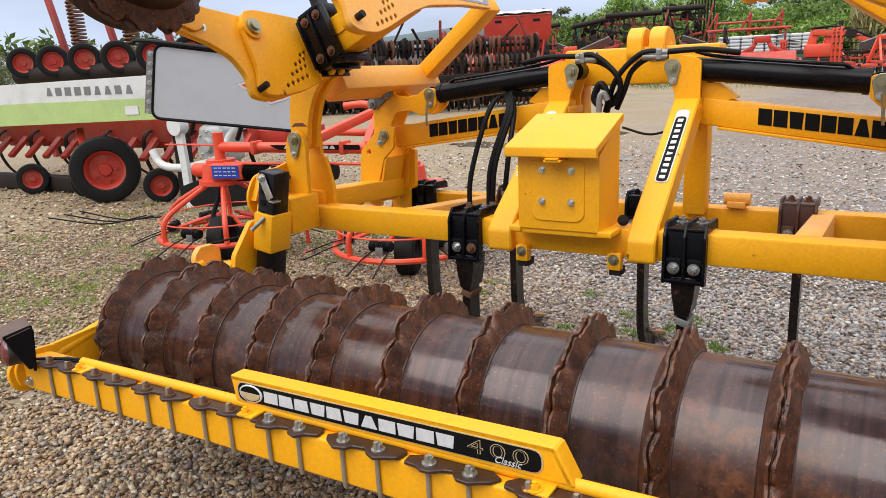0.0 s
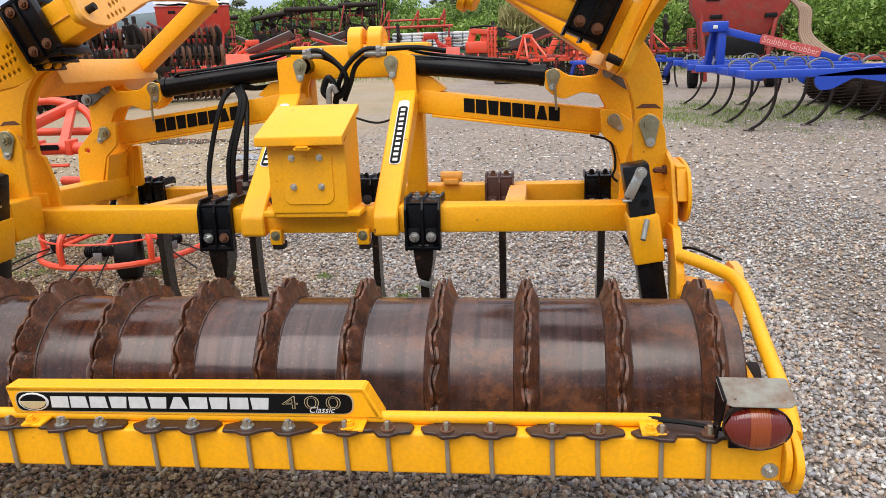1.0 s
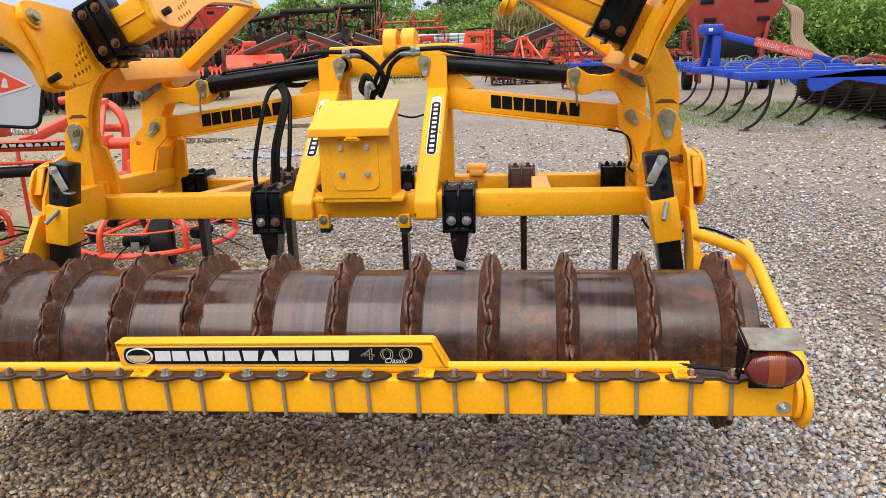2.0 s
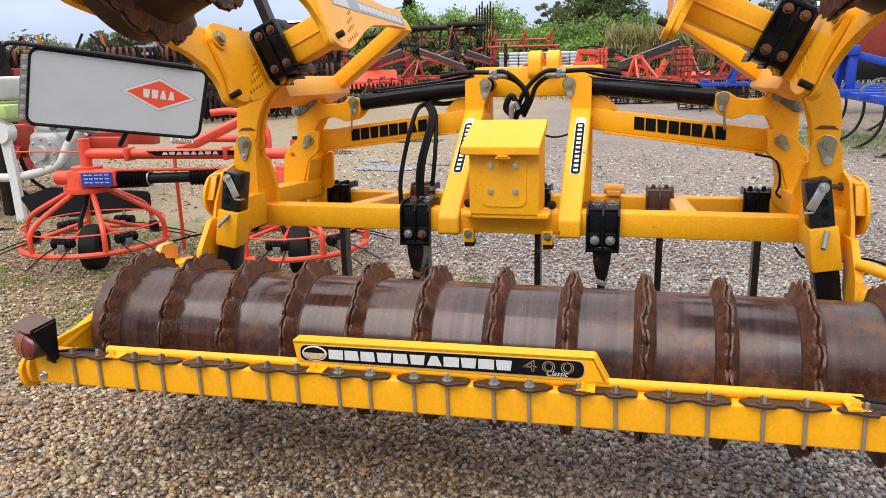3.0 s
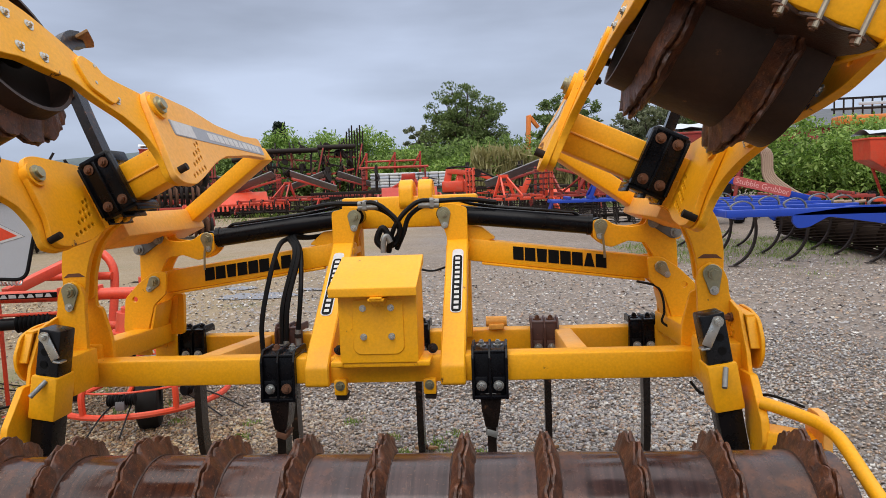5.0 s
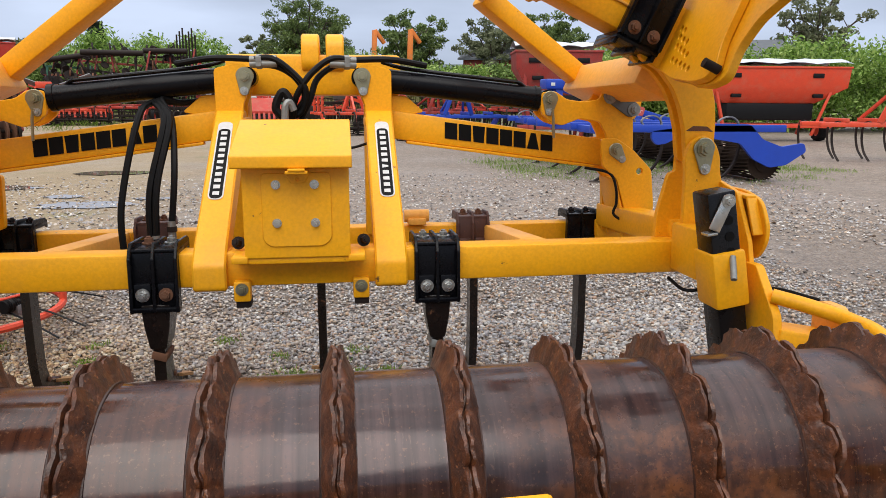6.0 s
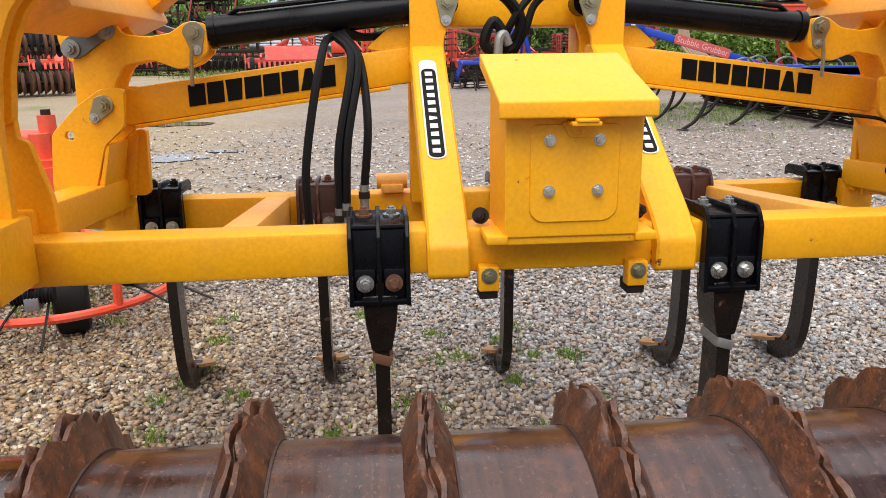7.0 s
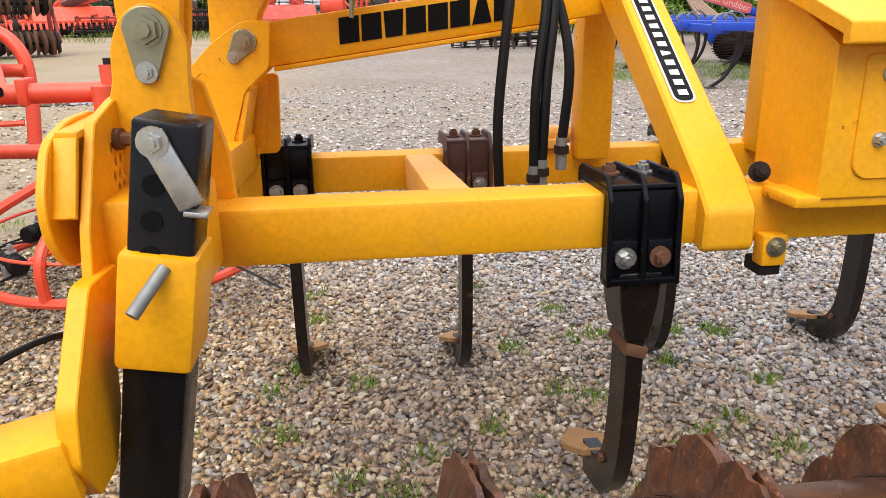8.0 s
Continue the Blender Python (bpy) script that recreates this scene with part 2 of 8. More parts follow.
    if bump:
        bp = nd.new("ShaderNodeBump")
        bp.inputs["Strength"].default_value, bp.inputs["Distance"].default_value = bump, 0.004
        ln.new(tex(bump_scale or fine, 4.0) if bump_scale else grain, bp.inputs["Height"])
        ln.new(bp.outputs[0], bs.inputs["Normal"])
    return mt


def nmul(nd, ln, v, k):
    x = nd.new("ShaderNodeMath")
    x.operation = "MULTIPLY"
    x.inputs[1].default_value = k
    ln.new(v, x.inputs[0])
    return x.outputs[0]


RUST = (0.13, 0.055, 0.025)
yellow = mat("yellow_paint", (0.90, 0.41, 0.007), (0.86, 0.37, 0.006), 0.36, scale=3.0, fine=90, mix=0.4, bump=0.04, wear=(0.13, 0.05, 0.02), wear_at=0.695, wear_scale=13, dirt=(0.60, 0.30, 0.06), dirt_amt=0.3, dirt_scale=5, coat=0.0, spec=0.32)
yellow_chipped = mat("chipped_yellow_paint", (0.90, 0.41, 0.007), (0.86, 0.37, 0.006), 0.36, scale=3.0, fine=90, mix=0.4, bump=0.05, wear=(0.11, 0.045, 0.02), wear_at=0.655, wear_scale=11, dirt=(0.60, 0.30, 0.06), dirt_amt=0.35, dirt_scale=5, coat=0.0, spec=0.32)
yellow_pale = mat("pale_yellow_paint", (0.84, 0.42, 0.09), (0.88, 0.38, 0.02), 0.4, scale=3.5, bump=0.04, wear=(0.3, 0.13, 0.05), wear_at=0.72, wear_scale=18)
black = mat("black_paint", (0.003, 0.003, 0.0045), (0.006, 0.006, 0.007), 0.18, spec=0.16, scale=9, fine=120, bump=0.05, wear=(0.09, 0.05, 0.03), wear_at=0.7, wear_scale=30)
black_tube = mat("black_cylinder_paint", (0.0035, 0.0035, 0.005), (0.006, 0.006, 0.008), 0.2, spec=0.16, scale=4, bump=0.03)
shank = mat("worn_tine_steel", (0.0045, 0.004, 0.004), (0.020, 0.010, 0.007), 0.2, spec=0.45, scale=8, fine=80, bump=0.2, wear=(0.12, 0.055, 0.028), wear_at=0.62, wear_scale=16)
rusty_foot = mat("rust_stained_point", (0.36, 0.19, 0.07), (0.17, 0.085, 0.035), 0.7, scale=12, fine=90, bump=0.4)
brown = mat("brown_primer_paint", (0.085, 0.032, 0.022), (0.05, 0.022, 0.016), 0.4, scale=8, bump=0.15, wear=(0.2, 0.08, 0.04), wear_at=0.66)
zinc = mat("zinc_plate", (0.60, 0.60, 0.56), (0.40, 0.41, 0.40), 0.22, metal=0.85, scale=40, bump=0.08)
zinc_yellow = mat("passivated_zinc", (0.40, 0.37, 0.23), (0.27, 0.27, 0.21), 0.28, metal=0.8, scale=40, bump=0.08)
rust_bolt = mat("rusty_bolt", (0.16, 0.065, 0.03), (0.07, 0.035, 0.02), 0.75, scale=60, bump=0.5)
scraper_mat = mat("rusted_scraper_plate", (0.022, 0.010, 0.007), (0.062, 0.022, 0.011), 0.38, scale=14, fine=120, bump=0.35, wear=(0.02, 0.016, 0.014), wear_at=0.6)
steel = mat("grey_steel", (0.30, 0.31, 0.30), (0.2, 0.2, 0.19), 0.45, metal=0.6, scale=20, bump=0.1)
link_steel = mat("dark_link_steel", (0.10, 0.10, 0.098), (0.17, 0.165, 0.15), 0.35, metal=0.6, scale=18, bump=0.12)
u_bolt_steel = mat("rust_tinged_steel_rod", (0.36, 0.32, 0.25), (0.20, 0.145, 0.09), 0.45, metal=0.4, scale=30, bump=0.15)
rubber = mat("hose_rubber", (0.004, 0.004, 0.0045), (0.008, 0.008, 0.008), 0.45, spec=0.16, scale=20, bump=0.05)
tyre_rubber = mat("tyre_rubber", (0.007, 0.007, 0.007), (0.014, 0.013, 0.012), 0.7, spec=0.25, scale=12, bump=0.15)
white_mark = mat("white_print", (0.60, 0.60, 0.60), (0.52, 0.52, 0.51), 0.4, scale=20, bump=0)
# black_mark is print black, and also the painted shade inside holes
black_mark = mat("black_print_and_hole_shade", (0.004, 0.004, 0.004), (0.006, 0.006, 0.006), 0.5, spec=0.12, scale=20, bump=0)
gold_mark = mat("buff_print", (0.50, 0.40, 0.22), (0.42, 0.34, 0.2), 0.4, scale=20, bump=0)
red = mat("red_machine_paint", (0.48, 0.034, 0.017), (0.34, 0.026, 0.015), 0.4, scale=4, bump=0.05, wear=(0.1, 0.04, 0.03), wear_at=0.68, dirt=(0.3, 0.16, 0.1), dirt_amt=0.5)
red_dark = mat("weathered_red_paint", (0.36, 0.035, 0.025), (0.22, 0.03, 0.025), 0.5, scale=4, bump=0.08, wear=(0.08, 0.04, 0.03), wear_at=0.6, dirt=(0.2, 0.12, 0.09), dirt_amt=0.6)
orange_red = mat("orange_red_paint", (0.74, 0.072, 0.026), (0.62, 0.055, 0.022), 0.35, scale=4, bump=0.04, wear=(0.25, 0.09, 0.05), wear_at=0.72, dirt=(0.4, 0.2, 0.13), dirt_amt=0.35)
orange = mat("orange_paint", (0.78, 0.21, 0.02), (0.6, 0.15, 0.02), 0.45, scale=4, bump=0.05, dirt=(0.3, 0.17, 0.08), dirt_amt=0.5)
blue = mat("blue_machine_paint", (0.010, 0.055, 0.42), (0.010, 0.042, 0.32), 0.35, scale=4, bump=0.04, wear=(0.05, 0.05, 0.07), wear_at=0.7)
green_paint = mat("pale_green_paint", (0.42, 0.56, 0.20), (0.36, 0.5, 0.17), 0.4, scale=4, bump=0.03, dirt=(0.3, 0.32, 0.2), dirt_amt=0.4)
green_dark = mat("dark_green_paint", (0.015, 0.12, 0.07), (0.02, 0.09, 0.05), 0.5, scale=4, bump=0.05)
panel_grey = mat("pale_grey_canvas", (0.45, 0.475, 0.51), (0.41, 0.43, 0.47), 0.6, scale=2.0, fine=200, bump=0.06, dirt=(0.33, 0.32, 0.30), dirt_amt=0.35)
off_white = mat("off_white_paint", (0.66, 0.67, 0.66), (0.56, 0.57, 0.55), 0.4, scale=4, bump=0.03, dirt=(0.35, 0.33, 0.28), dirt_amt=0.4)
cast = mat("cast_alloy", (0.42, 0.43, 0.42), (0.3, 0.31, 0.31), 0.5, metal=0.4, scale=14, bump=0.2)
plastic_black = mat("black_plastic", (0.006, 0.006, 0.007), (0.010, 0.010, 0.010), 0.4, spec=0.2, scale=12, bump=0.05)
tarp = mat("pale_grey_tarpaulin", (0.55, 0.60, 0.66), (0.42, 0.46, 0.52), 0.55, scale=5, bump=0.2)
grey_metal = mat("dull_grey_metal", (0.22, 0.22, 0.225), (0.14, 0.14, 0.145), 0.5, metal=0.3, scale=6, bump=0.1)
dark_iron = mat("dark_iron", (0.012, 0.009, 0.008), (0.032, 0.019, 0.013), 0.6, spec=0.25, scale=8, bump=0.2)
lamp_case = mat("black_lamp_case", (0.015, 0.014, 0.013), (0.05, 0.025, 0.015), 0.4, scale=12, bump=0.1)
spring_steel = mat("spring_tine_steel", (0.05, 0.045, 0.042), (0.10, 0.07, 0.05), 0.4, metal=0.3, scale=12, bump=0.1)
bark = mat("tree_bark", (0.085, 0.065, 0.045), (0.05, 0.04, 0.03), 0.9, scale=6, bump=0.5)


def lens_mat(name, col, rough=0.12):
    mt = bpy.data.materials.new(name)
    mt.use_nodes = True
    bs = mt.node_tree.nodes["Principled BSDF"]
    bs.inputs["Base Color"].default_value = (*col, 1)
    bs.inputs["Roughness"].default_value = rough
    bs.inputs["Coat Weight"].default_value = 0.6
    w = mt.node_tree.nodes.new("ShaderNodeTexWave")
    w.inputs["Scale"].default_value = 60
    b = mt.node_tree.nodes.new("ShaderNodeBump")
    b.inputs["Strength"].default_value, b.inputs["Distance"].default_value = 0.3, 0.002
    c = mt.node_tree.nodes.new("ShaderNodeTexCoord")
    mt.node_tree.links.new(c.outputs["Object"], w.inputs[0])
    mt.node_tree.links.new(w.outputs["Fac"], b.inputs["Height"])
    mt.node_tree.links.new(b.outputs[0], bs.inputs["Normal"])
    return mt


red_lens, amber_lens = lens_mat("red_lens", (0.13, 0.012, 0.008)), lens_mat("amber_lens", (0.24, 0.045, 0.008))
shield_grey = mat("rust_streaked_galvanised_sheet", (0.24, 0.235, 0.20), (0.16, 0.085, 0.055), 0.55, metal=0.3, scale=16, fine=120, mix=1.2, bump=0.15)
shield_rust = mat("brown_rusted_sheet", (0.12, 0.07, 0.05), (0.07, 0.04, 0.032), 0.55, scale=20, fine=120, bump=0.2)


def drum_mat():
    """Wet brown-grey steel: bands worn round the drum, rust blooms, polished patches with the sky's bluish sheen
    painted in.
    """
    mt = bpy.data.materials.new("worn_roller_steel")
    mt.use_nodes = True
    nd, ln = mt.node_tree.nodes, mt.node_tree.links
    bs = nd["Principled BSDF"]
    tc = nd.new("ShaderNodeTexCoord")

    def tex(scale, stretch, detail=5.0, off=0.0):
        mp = nd.new("ShaderNodeMapping")
        mp.inputs["Scale"].default_value, mp.inputs["Location"].default_value = stretch, (off, off, off)
        ln.new(tc.outputs["Object"], mp.inputs[0])
        t = nd.new("ShaderNodeTexNoise")
        t.inputs["Scale"].default_value, t.inputs["Detail"].default_value, t.inputs["Roughness"].default_value = scale, detail, 0.62
        ln.new(mp.outputs[0], t.inputs[0])
        return t.outputs[0]

    def rmp(v, a, b, c=0.0, d=1.0):
        r = nd.new("ShaderNodeMapRange")
        for k, q in zip((1, 2, 3, 4), (a, b, c, d)):
            r.inputs[k].default_value = q
        ln.new(v, r.inputs[0])
        return r.outputs[0]

    def mixc(f, a, b, kind="MIX"):
        x = nd.new("ShaderNodeMix")
        x.data_type, x.blend_type = "RGBA", kind
        for slot, v in ((0, f), (6, a), (7, b)):
            if isinstance(v, bpy.types.NodeSocket):
                ln.new(v, x.inputs[slot])
            else:
                x.inputs[slot].default_value = v if slot == 0 else (*v, 1)
        return x.outputs[2]

    sect = tex(1.0, (3.2, 0.5, 0.5), 2.0)
    band = tex(1.0, (40.0, 1.3, 1.3), 6.0, 3.0)
    blot = tex(3.2, (1.0, 1.0, 1.0), 8.0, 7.0)
    drip = tex(1.0, (150.0, 14.0, 14.0), 4.0, 5.0)
    crust = tex(26.0, (1.0, 1.0, 1.0), 6.0, 1.0)
    col = mixc(rmp(band, 0.36, 0.64), (0.026, 0.009, 0.0055), (0.070, 0.023, 0.011))
    col = mixc(rmp(sect, 0.47, 0.62, 0.0, 0.45), col, mixc(rmp(band, 0.38, 0.6), (0.026, 0.015, 0.013), (0.056, 0.032, 0.027)))
    col = mixc(rmp(blot, 0.50, 0.60, 0.0, 0.6), col, mixc(rmp(crust, 0.42, 0.58), (0.050, 0.018, 0.010), (0.18, 0.062, 0.021)))
    col = mixc(rmp(tex(5.0, (1.6, 1.0, 1.0), 7.0, 11.0), 0.58, 0.70, 0.0, 0.6), col, (0.024, 0.014, 0.012))
    wet = rmp(tex(2.4, (1.0, 1.0, 1.0), 5.0, 23.0), 0.46, 0.62)
    drops = nd.new("ShaderNodeMath")
    drops.operation = "MULTIPLY"
    ln.new(rmp(drip, 0.62, 0.68, 0.0, 0.3), drops.inputs[0])
    ln.new(wet, drops.inputs[1])
    col = mixc(drops.outputs[0], col, (0.32, 0.20, 0.14))
    fleck = tex(120.0, (1.0, 1.0, 1.0), 2.0, 17.0)
    col = mixc(rmp(fleck, 0.62, 0.68, 0.0, 0.4), col, (0.20, 0.095, 0.05))
    col = mixc(rmp(fleck, 0.40, 0.34, 0.0, 0.6), col, (0.018, 0.011, 0.010))
    # polished patches, their bluish sky reflection mixed into the base colour
    shine = rmp(tex(2.0, (0.6, 1.0, 1.0), 6.0, 41.0), 0.47, 0.60)
    col = mixc(nmul(nd, ln, shine, 0.3), col, mixc(rmp(band, 0.30, 0.70), (0.045, 0.039, 0.046), (0.098, 0.088, 0.106)))
    ln.new(col, bs.inputs["Base Color"])
    ln.new(nmul(nd, ln, shine, 0.3), bs.inputs["Metallic"])
    bs.inputs["Specular IOR Level"].default_value = 0.52
    ln.new(rmp(blot, 0.42, 0.60, 0.12, 0.34), bs.inputs["Roughness"])
    bp = nd.new("ShaderNodeBump")
    bp.inputs["Strength"].default_value, bp.inputs["Distance"].default_value = 0.10, 0.002
    ln.new(mixc(0.5, fleck, crust), bp.inputs["Height"])
    ln.new(bp.outputs[0], bs.inputs["Normal"])
    return mt


drum_steel = drum_mat()
ring_rust = mat("crusted_rust", (0.115, 0.038, 0.015), (0.022, 0.011, 0.008), 0.36, scale=34, fine=170, mix=1.3, bump=0.8, bump_scale=75, wear=(0.19, 0.075, 0.032), wear_at=0.59, wear_scale=95, dirt=(0.016, 0.010, 0.008), dirt_amt=0.8, dirt_scale=16)
sticker_grey = mat("faded_grey_sticker", (0.30, 0.32, 0.36), (0.36, 0.38, 0.41), 0.35, scale=6, bump=0.02)
faded_red = mat("faded_red_sign_paint", (0.55, 0.10, 0.08), (0.46, 0.08, 0.07), 0.5, scale=5, bump=0.03)
pale_red = mat("pale_red_print", (0.78, 0.42, 0.36), (0.66, 0.3, 0.26), 0.5, scale=8, bump=0)
brush_brown = mat("earthy_roller_iron", (0.030, 0.019, 0.013), (0.055, 0.034, 0.022), 0.8, scale=10, bump=0.3, spec=0.2)
post_black = mat("chipped_black_post_paint", (0.006, 0.006, 0.007), (0.012, 0.010, 0.010), 0.2, spec=0.25, scale=14, fine=90, bump=0.12, wear=(0.06, 0.03, 0.02), wear_at=0.66, wear_scale=24)
# rusty steel darker than the main drum's: underside shade is put into its colour
wing_drum = mat("shade_darkened_roller_steel", (0.045, 0.020, 0.012), (0.022, 0.011, 0.008), 0.4, spec=0.3, scale=5, fine=70, mix=1.2, bump=0.25, wear=(0.12, 0.048, 0.02), wear_at=0.62, wear_scale=9, dirt=(0.012, 0.008, 0.006), dirt_amt=0.7, dirt_scale=3)

# ================= the yellow subsoil cultivator =================
mc = thing("subsoil_cultivator", "yellow folding subsoil cultivator with rusty ring roller standing on gravel", "cultivator", pose(0.002, 0.004, 0.0, -1.09, -0.274, -0.675))
SIDES = (-1, 1)
STRUT_UP = 0.0085


def P(name, bm, material, parent=mc, label="", smooth=40):
    return part(name, bm, material, parent, label, smooth)


# frame tubes
rear_beam = P("rear_beam", box(B(), (-1.30, 0.03, 0.775), (1.30, 0.14, 0.888), 0.012), yellow)
front_beam = P("front_beam", box(B(), (-1.33, 0.895, 0.712), (1.33, 0.995, 0.824), 0.012), yellow)
for sx in SIDES:
    P("cross_tube", beam(B(), (sx * 0.81, 0.13, 0.832), (sx * 0.81, 0.905, 0.768), 0.09, 0.105, 0.01), yellow_pale)
    # sloping strut of the headstock, lapped over the rear beam
    bm = B()
    plate(bm, [(-0.006, 0.775), (-0.006, 0.852), (0.05, 0.905), (0.62, 1.325), (0.70, 1.325), (0.70, 1.27), (0.15, 0.89), (0.025, 0.775)], [], 0.104, yz(sx * 0.285), 0.012, 0.006)
    P("headstock_strut", bm, yellow_chipped)
    # upright post on the front beam and clevis plates for the ram
    P("headstock_post", box(B(), (sx * 0.285 - 0.05, 0.82, 0.80), (sx * 0.285 + 0.05, 0.92, 1.42), 0.01), yellow)
    for y in (0.63, 0.76):
        P("ram_clevis_plate", plate(B(), [(0.20, 1.445), (0.215, 1.50), (0.255, 1.505), (0.335, 1.485), (0.335, 1.345), (0.34, 1.285), (0.235, 1.285), (0.235, 1.35)], [], 0.018, xz(y, sx), 0.014), yellow)
    P("clevis_foot", box(B(), (sx * 0.285 - 0.056, 0.60, 1.27), (sx * 0.285 + 0.056, 0.79, 1.305), 0.006), yellow)
    # upper arm with its trade mark of plain black blocks
    arm = P("upper_arm", beam(B(), (sx * 0.33, 0.73, 1.275), (sx * 1.25, 0.73, 1.152), 0.10, 0.112, 0.009), yellow)
    P("arm_edge_strip", beam(B(), (sx * 0.40, 0.70, 1.203), (sx * 1.20, 0.70, 1.096), 0.05, 0.012, 0.003), yellow, arm)
    c = Vector((0.785, 0.6785, 1.222)) if sx > 0 else Vector((-0.80, 0.6785, 1.216))
    ax = Vector((1, 0, -0.125 * sx)).normalized()
    m = Matrix((ax, (0, 0, 1), (0, -1, 0))).transposed().to_4x4()
    m.translation = c
    P("print_block", blocks(8, 0.46, 0.066, 0.006, m, seed=11), black_mark, arm, "black block print")
    # gusset where the arm meets the headstock
    P("gusset", plate(B(), [(0.33, 1.30), (0.33, 1.39), (0.40, 1.385), (0.47, 1.325)], [], 0.09, xz(0.735, sx), 0.01), yellow)
    # white and black decal on the strut
    d = Vector((0, 0.805, 0.593)).normalized()
    m = Matrix(((1, 0, 0), tuple(d), tuple(Vector((1, 0, 0)).cross(d)))).transposed().to_4x4()
    m.translation = Vector((sx * 0.291, 0.39, 1.1545)) + Vector((1, 0, 0)).cross(d) * STRUT_UP
    dec = P("decal", plate(B(), [(-0.026, -0.212), (0.026, -0.212), (0.026, 0.212), (-0.026, 0.212)], [], 0.0024, m, 0.03, 0.0004), white_mark, label="white sticker with black band")
    P("decal_band", plate(B(), [(-0.021, -0.207), (0.021, -0.207), (0.021, 0.168), (-0.021, 0.168)], [], 0.003, m @ Matrix.Translation((0, 0, 0.001)), 0.022, 0.0004), black_mark, dec)
    P("print_block", blocks(11, 0.345, 0.022, 0.014, m @ Matrix.Translation((0, -0.02, 0.003)) @ Matrix.Rotation(-math.pi / 2, 4, "Z"), seed=5, depth=0.0006), white_mark, dec)
bm = box(B(), (-0.315, 0.76, 1.39), (0.385, 0.90, 1.552), 0.014)
P("headstock_crossbar", bm, yellow)
for x in (0.022, 0.120):
    P("top_lug", plate(B(), [(0.74, 1.50), (0.75, 1.60), (0.79, 1.632), (0.88, 1.62), (0.94, 1.56), (0.94, 1.42)], [(0.85, 1.575, 0.017)], 0.072, yz(x), 0.03, 0.006), yellow)

# clamps that carry the tines
def clamp(x, y, z, h, mtl, bolt_mats, name="tine_clamp"):
    """A ribbed bracket bolted round a beam: y is its rear face, z its top."""
    bm = B()
    w, dep = 0.15, 0.185 if y < 0.5 else 0.14
    box(bm, (x - w / 2, y, z - h), (x + w / 2, y + 0.016, z - 0.004), 0.004)
    box(bm, (x - w / 2, y, z - 0.018), (x + w / 2, y + dep, z), 0.005)
    box(bm, (x - w / 2, y - 0.024, z - h), (x + w / 2, y + 0.012, z - h + 0.016), 0.004)
    ob = P(name, bm, mtl)
    for k in (-1, 0, 1):
        xx = x + k * (w / 2 - 0.006)
        P("rib", plate(B(), [(y + 0.004, z), (y - 0.014, z - 0.03), (y - 0.018, z - h + 0.06), (y - 0.024, z - h), (y + 0.01, z - h), (y + 0.01, z - 0.02), (y + dep - 0.02, z - 0.02), (y + dep, z - 0.03), (y + dep, z), (y + dep - 0.02, z + 0.012), (y + 0.02, z + 0.016)], [], 0.011, yz(xx), 0.005), mtl, ob)
    for dx in (-0.036, 0.036):
        P("bolt_pad", box(B(), (x + dx - 0.026, y - 0.012, z - h + 0.016), (x + dx + 0.026, y + 0.004, z - h + 0.09), 0.004), mtl, ob)
    for i, (dx, top) in enumerate(((-0.035, 1), (0.035, 1), (-0.035, 0), (0.035, 0))):
        b = hexbolt(B(), (x + dx, y + (0.105 if y < 0.5 else 0.065), z) if top else (x + dx, y - 0.012, z - h + 0.055), (0, 0, 1) if top else (0, -1, 0), 0.0145, 0.018)
        P("bolt", b, bolt_mats[i], ob)
    return ob


def tine(x, y, top, foot=0.0):
    """A cranked leg: flat shank, forward sweep and a winged point."""
    bm = B()
    line = [(x, y, top), (x, y - 0.005, 0.45 + foot * 0.5), (x, y + 0.0, 0.24 + foot), (x, y + 0.022, 0.13 + foot), (x, y + 0.085, 0.055 + foot), (x, y + 0.19, 0.036 + foot)]
    tube(bm, smooth_path(line, 5), 0, flat=(0.036, 0.085))
    ob = P("tine", bm, shank, smooth=25)
    bm = B()
    tilt = Matrix.Translation((0, y + 0.2, 0.058 + foot)) @ Matrix.Rotation(-0.30, 4, "X") @ Matrix.Translation((0, -y - 0.2, 0))
    plate(bm, [(x - 0.036, y + 0.13), (x + 0.036, y + 0.13), (x + 0.068, y + 0.205), (x + 0.055, y + 0.25), (x + 0.012, y + 0.335), (x - 0.012, y + 0.335), (x - 0.055, y + 0.25), (x - 0.068, y + 0.205)], [], 0.016, tilt, 0.008)
    P("point", bm, rusty_foot, ob, "rust-stained steel point")
    bm = B()
    rod(bm, (x - 0.026, y + 0.055, 0.115 + foot), (x + 0.026, y + 0.055, 0.115 + foot), 0.012, n=8)
    P("pin", bm, rust_bolt, ob)
    return ob


for x, zz in ((-0.454, (rust_bolt, zinc, zinc, rust_bolt)), (0.436, (zinc, zinc, zinc, zinc))):
    clamp(x, 0.012, 0.908, 0.198, black, zz)
    t = tine(x, 0.05, 0.76, 0.13)
    bm = B()
    plate(bm, [(x - 0.042, 0.73), (x + 0.042, 0.73), (x + 0.036, 0.66), (x + 0.023, 0.59), (x - 0.023, 0.59), (x - 0.036, 0.66)], [], 0.105, xz(0.05), 0.006)
    P("shank_pocket", bm, shank, t)
    bm = B()
    box(bm, (x - 0.024, -0.002, 0.55), (x + 0.024, 0.098, 0.576), 0.003, Matrix.Translation((x, 0.05, 0.56)) @ Matrix.Rotation(0.3, 4, "Y") @ Matrix.Translation((-x, -0.05, -0.56)))
    P("strap", bm, rust_bolt if x < 0 else steel, t)
